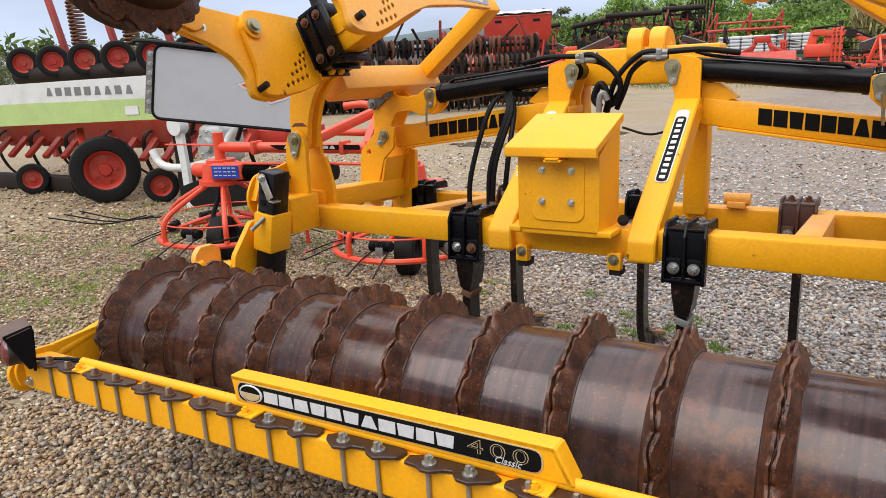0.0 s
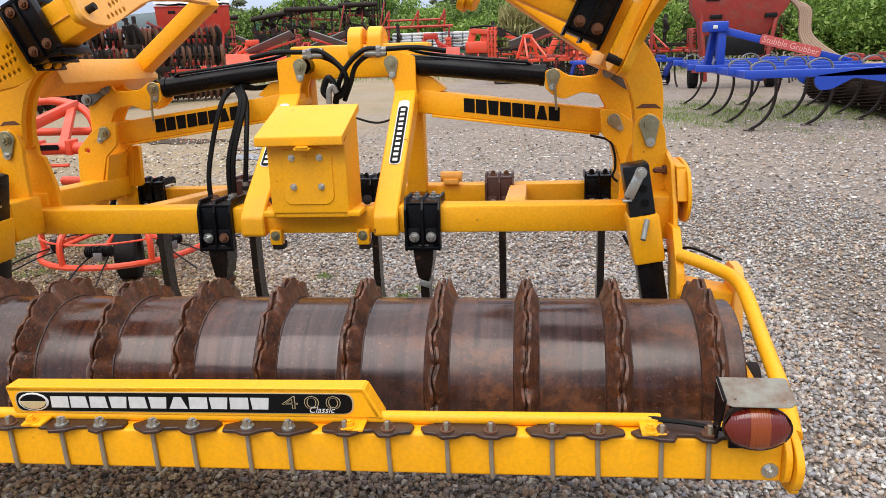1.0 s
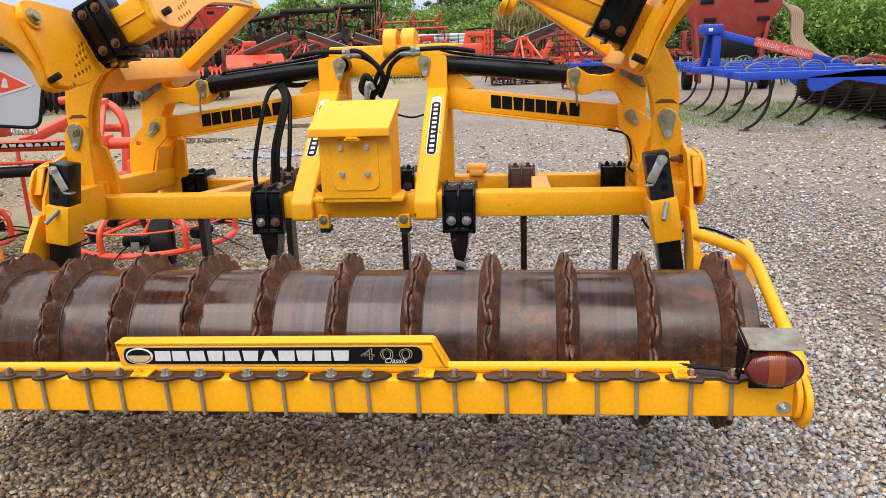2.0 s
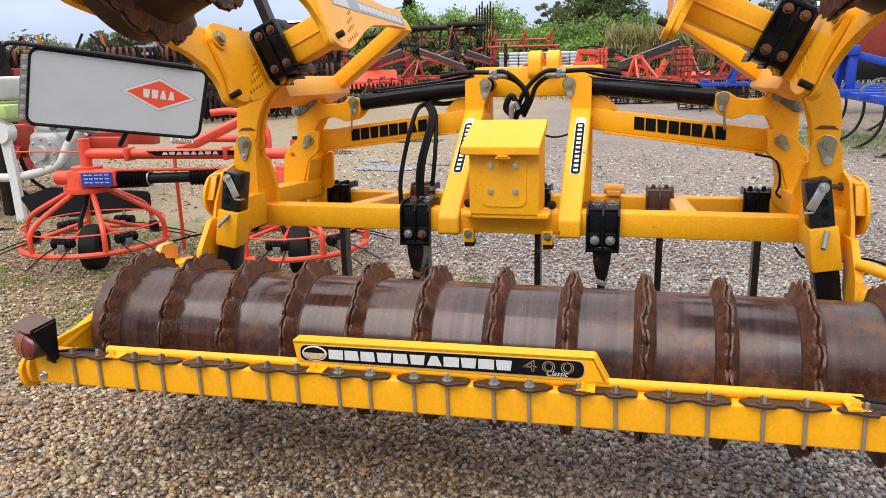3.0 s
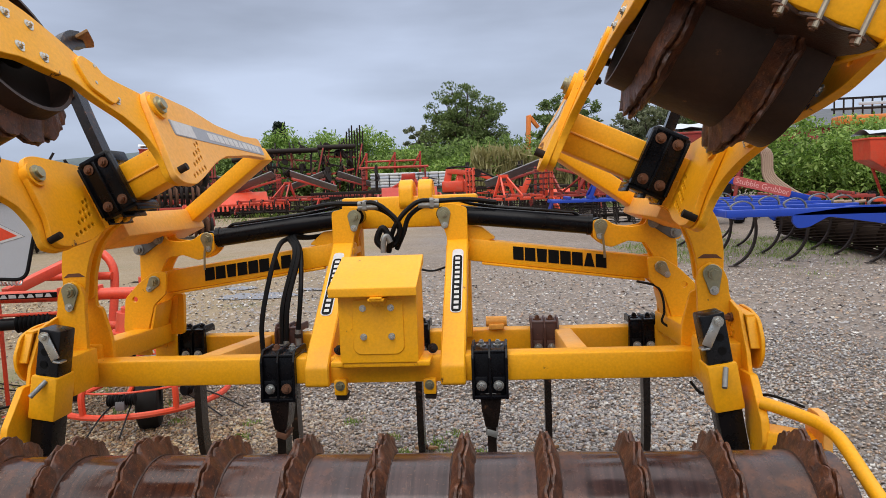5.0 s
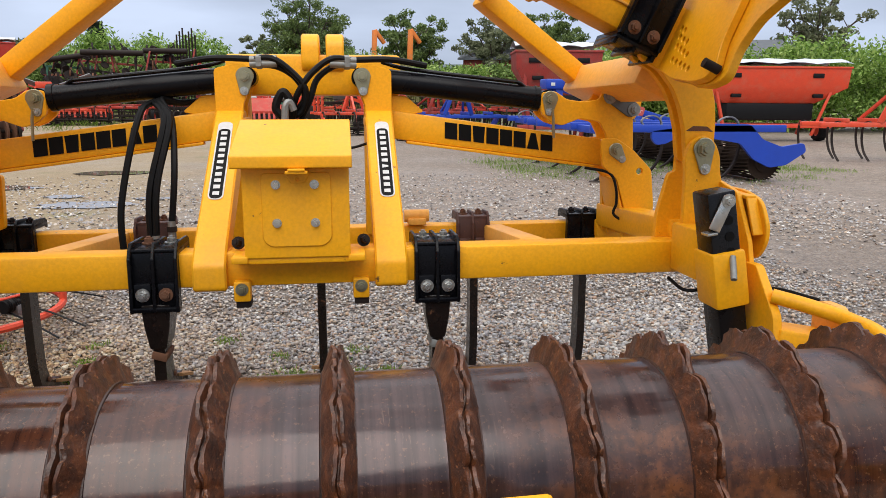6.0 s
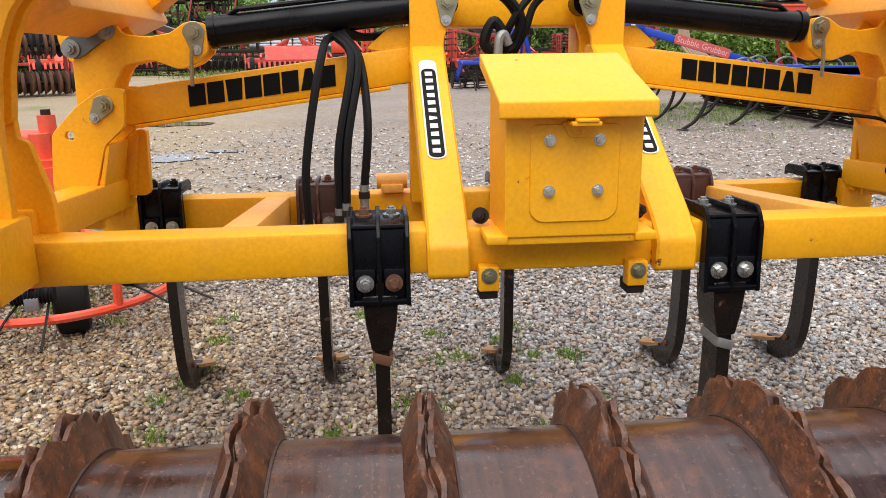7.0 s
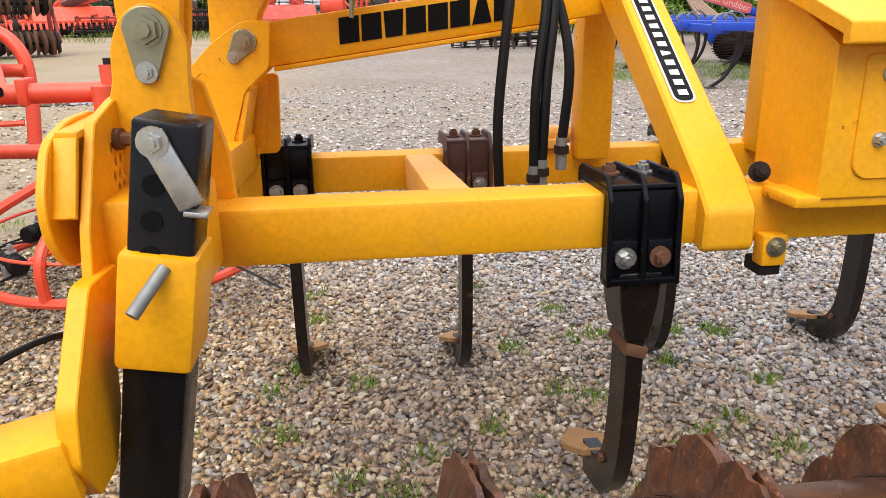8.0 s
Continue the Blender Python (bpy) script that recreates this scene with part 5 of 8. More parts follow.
# ================= ground =================
def ground_mat():
    mt = bpy.data.materials.new("gravel_yard")
    mt.use_nodes = True
    nd, ln = mt.node_tree.nodes, mt.node_tree.links
    bs = nd["Principled BSDF"]
    co = nd.new("ShaderNodeTexCoord")

    def tex(kind, s, **kw):
        t = nd.new(kind)
        t.inputs["Scale"].default_value = s
        for k, v in kw.items():
            t.inputs[k].default_value = v
        ln.new(co.outputs["Object"], t.inputs["Vector"])
        return t

    def ramp(v, stops):
        r = nd.new("ShaderNodeValToRGB")
        for i, (p, c) in enumerate(stops):
            e = r.color_ramp.elements[i] if i < 2 else r.color_ramp.elements.new(p)
            e.position, e.color = p, (*c, 1)
        ln.new(v, r.inputs[0])
        return r.outputs[0]

    def blend(f, a, b, kind="MIX"):
        x = nd.new("ShaderNodeMix")
        x.data_type, x.blend_type = "RGBA", kind
        for slot, v in ((0, f), (6, a), (7, b)):
            if isinstance(v, bpy.types.NodeSocket):
                ln.new(v, x.inputs[slot])
            else:
                x.inputs[slot].default_value = v if slot == 0 else (*v, 1)
        return x.outputs[2]

    vor = tex("ShaderNodeTexVoronoi", 62.0)
    sep = nd.new("ShaderNodeSeparateColor")
    ln.new(vor.outputs["Color"], sep.inputs[0])
    stones = ramp(sep.outputs[0], ((0.0, (0.09, 0.066, 0.05)), (0.3, (0.18, 0.148, 0.122)), (0.55, (0.25, 0.18, 0.125)), (0.8, (0.29, 0.255, 0.225)), (1.0, (0.15, 0.13, 0.118))))
    # near dirt is darkened: the shade of gaps between stones is in its colour
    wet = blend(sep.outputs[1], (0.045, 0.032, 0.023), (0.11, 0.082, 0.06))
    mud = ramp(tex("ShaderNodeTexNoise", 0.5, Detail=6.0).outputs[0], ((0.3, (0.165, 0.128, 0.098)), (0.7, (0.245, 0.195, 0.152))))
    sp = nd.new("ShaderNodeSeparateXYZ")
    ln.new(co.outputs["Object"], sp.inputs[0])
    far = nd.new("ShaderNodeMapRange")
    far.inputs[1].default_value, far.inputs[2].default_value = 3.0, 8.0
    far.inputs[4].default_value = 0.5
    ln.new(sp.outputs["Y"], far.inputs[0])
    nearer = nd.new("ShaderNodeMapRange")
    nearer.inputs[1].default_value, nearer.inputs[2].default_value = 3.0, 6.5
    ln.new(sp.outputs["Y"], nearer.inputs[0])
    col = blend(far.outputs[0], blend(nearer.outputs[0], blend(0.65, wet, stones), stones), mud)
    rip = nd.new("ShaderNodeMapRange")
    rip.inputs[1].default_value, rip.inputs[2].default_value, rip.inputs[3].default_value, rip.inputs[4].default_value = 0.3, 0.7, 0.55, 1.4
    ln.new(tex("ShaderNodeTexNoise", 7.0, Detail=9.0, Roughness=0.75).outputs[0], rip.inputs[0])
    col = blend(1.0, col, rip.outputs[0], "MULTIPLY")
    # loose stones and clods strewn over the packed dirt
    v2 = tex("ShaderNodeTexVoronoi", 13.0, Randomness=1.0)
    s2 = nd.new("ShaderNodeSeparateColor")
    ln.new(v2.outputs["Color"], s2.inputs[0])
    sz = nd.new("ShaderNodeMath")
    sz.operation = "MULTIPLY"
    sz.inputs[1].default_value = 0.36
    ln.new(s2.outputs[2], sz.inputs[0])
    spot = nd.new("ShaderNodeMath")
    spot.operation = "LESS_THAN"
    ln.new(v2.outputs["Distance"], spot.inputs[0])
    ln.new(sz.outputs[0], spot.inputs[1])
    far_spot = nd.new("ShaderNodeMath")
    far_spot.operation = "MULTIPLY"
    ln.new(spot.outputs[0], far_spot.inputs[0])
    ln.new(nearer.outputs[0], far_spot.inputs[1])
    col = blend(far_spot.outputs[0], col, ramp(s2.outputs[0], ((0.0, (0.07, 0.052, 0.04)), (0.45, (0.16, 0.128, 0.105)), (0.75, (0.28, 0.235, 0.195)), (1.0, (0.36, 0.32, 0.28)))))
    # mossy, straw-coloured side to the west
    west = nd.new("ShaderNodeMapRange")
    west.inputs[1].default_value, west.inputs[2].default_value, west.inputs[3].default_value, west.inputs[4].default_value = -3.2, -0.9, 0.55, 0.0
    n2 = tex("ShaderNodeTexNoise", 0.9, Detail=6.0)
    ad = nd.new("ShaderNodeMath")
    ad.operation = "MULTIPLY_ADD"
    ad.inputs[1].default_value, ad.inputs[2].default_value = 2.4, -1.2
    ln.new(n2.outputs[0], ad.inputs[0])
    a2 = nd.new("ShaderNodeMath")
    ln.new(sp.outputs["X"], a2.inputs[0])
    ln.new(ad.outputs[0], a2.inputs[1])
    ln.new(a2.outputs[0], west.inputs[0])
    col = blend(west.outputs[0], col, blend(sep.outputs[1], (0.22, 0.155, 0.065), (0.40, 0.30, 0.16)))
    # grass patches
    g = nd.new("ShaderNodeMapRange")
    g.inputs[1].default_value, g.inputs[2].default_value, g.inputs[4].default_value = 0.60, 0.72, 0.65
    ln.new(tex("ShaderNodeTexNoise", 0.55, Detail=7.0).outputs[0], g.inputs[0])
    gx = nd.new("ShaderNodeMapRange")
    gx.inputs[1].default_value, gx.inputs[2].default_value = -0.5, -4.0
    ln.new(a2.outputs[0], gx.inputs[0])
    mul = nd.new("ShaderNodeMath")
    mul.operation = "MULTIPLY"
    ln.new(g.outputs[0], mul.inputs[0])
    ln.new(gx.outputs[0], mul.inputs[1])
    col = blend(mul.outputs[0], col, (0.10, 0.14, 0.03))
    ln.new(col, bs.inputs["Base Color"])
    rr = nd.new("ShaderNodeMapRange")
    rr.inputs[1].default_value, rr.inputs[2].default_value, rr.inputs[3].default_value, rr.inputs[4].default_value = 0.35, 0.6, 0.45, 0.85
    ln.new(tex("ShaderNodeTexNoise", 0.35, Detail=4.0).outputs[0], rr.inputs[0])
    ln.new(rr.outputs[0], bs.inputs["Roughness"])
    bp = nd.new("ShaderNodeBump")
    bp.inputs["Strength"].default_value, bp.inputs["Distance"].default_value = 0.6, 0.012
    inv = nd.new("ShaderNodeMath")
    inv.operation = "SUBTRACT"
    inv.inputs[0].default_value = 1.0
    ln.new(vor.outputs["Distance"], inv.inputs[1])
    ln.new(inv.outputs[0], bp.inputs["Height"])
    ln.new(bp.outputs[0], bs.inputs["Normal"])
    return mt


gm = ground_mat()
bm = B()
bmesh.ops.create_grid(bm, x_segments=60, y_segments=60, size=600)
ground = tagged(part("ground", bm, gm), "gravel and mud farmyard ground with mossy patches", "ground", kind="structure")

# ================= orange-red rotary tedder with grey swath board =================
td = thing("rotary_tedder", "orange-red two-rotor rotary tedder with a grey swath board on gravel", "tedder")


def Q(name, bm, material, parent=td, label="", smooth=40):
    return part(name, bm, material, parent, label, smooth)


# swath board in a black rubber edge
a, b, c, d = Vector((-3.39, 0.98, 1.674)), Vector((-2.42, 1.55, 1.492)), Vector((-2.52, 1.50, 1.018)), Vector((-3.48, 0.94, 1.172))
ex = (b - a).normalized()
ez = ((a - d) - ex * (a - d).dot(ex)).normalized()
en = ex.cross(ez)
mp = Matrix((ex, ez, en)).transposed().to_4x4()
mp.translation = (a + b + c + d) / 4
inv = mp.inverted()
cor = [(inv @ p).to_2d() for p in (a, b, c, d)]
board_t = Q("swath_board", plate(B(), cor, [], 0.012, mp, 0.06), panel_grey, label="pale grey swath board")
edge = fillet(cor, 0.07, 6)
Q("board_edge", tube(B(), [mp @ Vector((p.x, p.y, 0)) for p in edge], 0.013, 8, closed=True), rubber, board_t, "black rubber edging")
Q("board_top_bar", tube(B(), smooth_path([mp @ Vector((cor[0].x - 0.16, cor[0].y - 0.01, 0.02)), mp @ Vector((cor[0].x, cor[0].y + 0.018, 0.02)), mp @ Vector((cor[1].x - 0.1, cor[1].y + 0.012, 0.02))], 6), 0.015, 8), plastic_black, board_t)
Q("hinge_strip", plate(B(), [cor[0] + Vector((-0.05, -0.05)), cor[0] + Vector((0.0, -0.05)), cor[3] + Vector((0.0, 0.03)), cor[3] + Vector((-0.05, 0.03))], [], 0.02, mp, 0.004), grey_metal, board_t)
for k in range(7):
    p = cor[0].lerp(cor[3], 0.13 + 0.13 * k) + Vector((-0.025, 0))
    Q("bolt", hexbolt(B(), mp @ Vector((p.x, p.y, 0.01)), en, 0.012, 0.01), zinc, board_t)
ctr = cor[1].lerp(cor[2], 0.5) + Vector((-0.30, 0.035))
for sc, mtl, h in ((1.0, black_mark, 0.0068), (0.985, white_mark, 0.0076), (0.84, orange_red, 0.0084)):
    Q("badge_diamond", plate(B(), [(ctr.x - 0.255 * sc, ctr.y), (ctr.x, ctr.y - 0.115 * sc), (ctr.x + 0.255 * sc, ctr.y), (ctr.x, ctr.y + 0.115 * sc)], [], 0.001, mp @ Matrix.Translation((0, 0, h)), 0, 0.0002), mtl, board_t)
Q("print_block", blocks(4, 0.21, 0.06, 0.012, mp @ Matrix.Translation((ctr.x, ctr.y, 0.0095)), seed=2), white_mark, board_t)
for x in (-0.28, 0.06):
    Q("board_strut", rod(B(), mp @ Vector((x, -0.25, -0.01)), mp @ Vector((x - 0.05, -0.36, -0.1)), 0.018, n=8), plastic_black, board_t)

ROT = ((-3.70, 1.72, 0.56), (-2.0, 1.92, 0.56))
for i, (cx, cy, rr) in enumerate(ROT):
    bm = B()
    tube(bm, [(cx + rr * math.cos(6.28319 * k / 48), cy + rr * math.sin(6.28319 * k / 48), 0.15) for k in range(48)], 0.021, 8, closed=True)
    ring = Q("rotor_guard_ring", bm, orange_red)
    bm = B()
    tube(bm, [(cx + rr * 0.97 * math.cos(6.28319 * k / 48), cy + rr * 0.97 * math.sin(6.28319 * k / 48), 0.30) for k in range(48)], 0.007, 6, closed=True)
    Q("rotor_guard_wire", bm, orange_red, ring)
    for k in range(6):
        t = 6.28319 * (k + 0.25) / 6
        u = Vector((math.cos(t), math.sin(t), 0))
        o = Vector((cx, cy, 0))
        Q("rotor_spoke", tube(B(), smooth_path([o + u * 0.12 + Vector((0, 0, 0.58)), o + u * 0.3 + Vector((0, 0, 0.49)), o + u * rr * 0.88 + Vector((0, 0, 0.38)), o + u * rr * 1.0 + Vector((0, 0, 0.29)), o + u * rr + Vector((0, 0, 0.16))], 5), 0.021, 8), orange_red, ring)
        # tine arm with its spring clusters
        t2 = t + 0.4
        u2 = Vector((math.cos(t2), math.sin(t2), 0))
        v2 = Vector((-u2.y, u2.x, 0))
        tip = o + u2 * rr * 0.8 + Vector((0, 0, 0.20))
        Q("tine_arm", rod(B(), o + u2 * 0.1 + Vector((0, 0, 0.30)), tip, 0.016, n=8), orange_red, ring)
        bm = tube(B(), [tip + v2 * (-0.085 + 0.17 * q / 40) + Vector((0, 0, 0.03)) for q in range(41)], 0.04, 10, taper=lambda t: 0.88 + 0.12 * math.sin(t * 75))
        for s in (-1, 1):
            tube(bm, smooth_path([tip + v2 * s * 0.06, tip + u2 * 0.14 + v2 * s * 0.08 + Vector((0, 0, -0.03)), tip + u2 * 0.34 + v2 * s * 0.1 + Vector((0, 0, -0.10))], 5), 0.0055, 5)
        Q("spring_tine", bm, plastic_black, ring)
        Q("arm_bolt", hexbolt(B(), tip + Vector((0, 0, 0.07)), (0, 0, 1), 0.014, 0.03), zinc, ring)
        Q("tine_clip", box(B(), (-0.04, -0.03, -0.03), (0.04, 0.03, 0.03), 0.006, Matrix.Translation(tip) @ Matrix.Rotation(t2, 4, "Z")), grey_metal, ring)
    bm = rod(B(), (cx, cy, 0.565), (cx, cy, 0.605), 0.195, n=28)
    rod(bm, (cx, cy, 0.605), (cx, cy, 0.735), 0.165, 0.15, n=28)
    rod(bm, (cx, cy, 0.735), (cx, cy, 0.765), 0.12, n=24)
    rod(bm, (cx, cy, 0.75), (cx, cy, 0.985 if i == 0 else 0.88), 0.045, n=16)
    hub = Q("rotor_hub", bm, orange_red)
    if i == 0:
        rod(bm := B(), (cx - 0.24, cy - 0.06, 0.675), (cx + 0.0, cy - 0.05, 0.68), 0.058, n=16)
        Q("gearbox_cap", bm, orange_red, hub)
        Q("gearbox_side", box(B(), (-0.16, -0.02, -0.062), (0.14, 0.16, 0.062), 0.012, Matrix.Translation((cx + 0.205, cy - 0.13, 0.685)) @ Matrix.Rotation(0.25, 4, "Z")), orange_red, hub)
        dm = Matrix.Translation((cx + 0.205, cy - 0.155, 0.685)) @ Matrix.Rotation(0.25, 4, "Z") @ Matrix.Rotation(math.pi / 2, 4, "X")
        Q("blue_plate", plate(B(), [(-0.12, -0.05), (0.12, -0.05), (0.12, 0.05), (-0.12, 0.05)], [], 0.004, dm, 0.004), blue, hub, "blue and white instruction plate")
        bm = B()
        for r in range(3):
            for q in range(5):
                box(bm, (-0.1 + q * 0.041, 0.03 - r * 0.03, 0.002), (-0.068 + q * 0.041 - 0.006 * (q % 2), 0.038 - r * 0.03, 0.004), 0, dm)
        Q("plate_lines", bm, white_mark, hub)
    wm = Matrix.Translation((cx + 0.10, cy - 0.16, 0.185)) @ Matrix.Rotation(0.35, 4, "Z")
    wh = wheel("tyre", td, wm, 0.185, 0.15, dark_iron, tyre_rubber, 0.5)
    Q("wheel_strut", tube(B(), smooth_path([(cx, cy, 0.62), (cx - 0.05, cy - 0.02, 0.45), (cx - 0.06, cy - 0.1, 0.30), (cx + 0.0, cy - 0.12, 0.19)], 4), 0.02, 8), plastic_black)

# main beam, drive shaft and drawbar
Q("main_beam", tube(B(), [(-3.70, 1.72, 0.865), (-2.8, 1.85, 0.857), (-1.99, 1.98, 0.85)], 0.042, 12), orange_red)
mq = Matrix.Translation((-2.78, 1.807, 0.868)) @ Matrix.Rotation(0.162, 4, "Z") @ Matrix.Rotation(math.pi / 2, 4, "X")
Q("beam_decal", plate(B(), [(-0.30, -0.017), (0.42, -0.017), (0.42, 0.017), (-0.38, 0.017)], [], 0.003, mq, 0.01), black_mark)
Q("print_block", blocks(8, 0.46, 0.024, 0.008, mq @ Matrix.Translation((-0.02, 0, 0.002)), seed=8), white_mark)
for k, x in enumerate((-3.32, -2.52, -2.3)):
    Q("beam_clip", box(B(), (x - 0.02, 1.72 + (x + 3.595) * 0.163 - 0.055, 0.81), (x + 0.02, 1.72 + (x + 3.595) * 0.163 + 0.055, 0.915), 0.008), orange_red)
Q("lower_tie", rod(B(), (-3.55, 1.62, 0.745), (-2.3, 1.86, 0.745), 0.012, n=8), orange_red)
Q("drive_shaft", rod(B(), (-3.17, 1.72, 0.675), (-2.72, 1.80, 0.683), 0.042, n=16), plastic_black)
Q("shaft_bellows", tube(B(), [Vector((-3.45, 1.67, 0.675)).lerp(Vector((-3.14, 1.725, 0.675)), k / 52) for k in range(53)], 0.08, 16, taper=lambda t: 0.88 - 0.1 * t + 0.12 * math.sin(t * 82)), rubber)
Q("shaft_bellows", tube(B(), [Vector((-2.80, 1.785, 0.682)).lerp(Vector((-2.57, 1.825, 0.686)), k / 32) for k in range(33)], 0.072, 16, taper=lambda t: 0.8 + 0.1 * t + 0.12 * math.sin(t * 50)), rubber)
Q("shaft_ring", tube(B(), [(-3.125, 1.728 + 0.054 * math.cos(6.28 * k / 20), 0.675 + 0.054 * math.sin(6.28 * k / 20)) for k in range(20)], 0.008, 6, closed=True), zinc)
Q("spring_coil", tube(B(), [(-3.05 + 0.0045 * k, 1.95 + 0.03 * math.cos(k * 1.1), 0.955 + 0.03 * math.sin(k * 1.1)) for k in range(44)], 0.006, 5), zinc)
Q("drawbar", beam(B(), (-3.02, 2.0, 0.86), (-2.74, 2.75, 1.10), 0.075, 0.075, 0.01), orange_red)
Q("drawbar", beam(B(), (-2.45, 2.05, 0.84), (-2.78, 2.75, 1.08), 0.06, 0.06, 0.01), orange_red)
Q("headstock_hoop", tube(B(), smooth_path([(-3.13, 2.7, 1.12), (-2.95, 2.75, 1.13), (-2.73, 2.75, 1.08), (-2.61, 2.72, 0.97), (-2.58, 2.68, 0.8), (-2.58, 2.6, 0.5)], 6), 0.034, 10), orange_red)
Q("headstock_rail", rod(B(), (-3.2, 2.6, 0.90), (-2.58, 2.65, 0.89), 0.032, n=12), orange_red)
Q("headstock_rail", rod(B(), (-2.8, 2.5, 0.52), (-1.95, 2.4, 0.52), 0.036, n=12), orange_red)
Q("stand_post", rod(B(), (-1.98, 1.98, 0.6), (-1.98, 1.98, 0.96), 0.04, n=14), orange_red)
Q("post_cap", rod(B(), (-1.98, 1.98, 0.95), (-1.98, 1.98, 0.985), 0.022, n=10), dark_iron)
Q("beam_stub", rod(B(), (-2.2, 2.0, 0.60), (-1.85, 1.98, 0.58), 0.05, n=14), orange_red)
Q("support_leg", box(B(), (-3.10, 2.0, 0.02), (-3.075, 2.025, 0.86), 0.006), orange_red)
Q("support_foot", box(B(), (-3.12, 1.97, 0.0), (-3.05, 2.05, 0.015), 0.01), orange_red)
Q("rear_curtain", plate(B(), [(-5.07, 0.35), (-4.7, 0.46), (-3.65, 0.44), (-3.65, 0.29), (-4.35, 0.19), (-4.93, 0.16)], [], 0.02, xz(2.4), 0.04), plastic_black)
Q("pull_cord", tube(B(), smooth_path([(-4.4, 1.75, 0.87), (-4.0, 1.72, 0.88), (-3.62, 1.70, 0.88)], 5), 0.008, 6), orange_red)
for k in range(3):
    Q("bent_tine", tube(B(), smooth_path([(-4.4 - 0.1 * k, 1.6, 0.25), (-4.8, 1.5 - 0.1 * k, 0.22), (-5.2, 1.35 - 0.15 * k, 0.30)], 5), 0.007, 5), plastic_black)

# the machine rides up on its tyres
for ob in td.children:
    if ob.name.split(".")[0] not in ("tyre", "support_foot"):
        for me in {ob.data} | {sub.data for sub in ob.children}:
            me.transform(Matrix.Translation((0, 0, 0.05)))

# ================= other machines in the yard =================
def Y(parent):
    def add(name, bm, material, par=None, label="", smooth=40):
        return part(name, bm, material, par or parent, label, smooth)
    return add


def c_tine(bm, x, y, top, r=0.30, drop=None, w=0.05, t=0.018, back=-1):
    """A curved spring tine that sweeps back from a beam and down to the ground."""
    drop = top if drop is None else drop
    pts = [(x, y, top), (x, y + back * 0.16, top + 0.10), (x, y + back * 0.34, top + 0.02), (x, y + back * 0.36, top - drop * 0.35), (x, y + back * 0.24, top - drop * 0.72), (x, y + back * 0.02, top - drop * 0.97)]
    return tube(bm, smooth_path(pts, 4), 0, flat=(w, t))


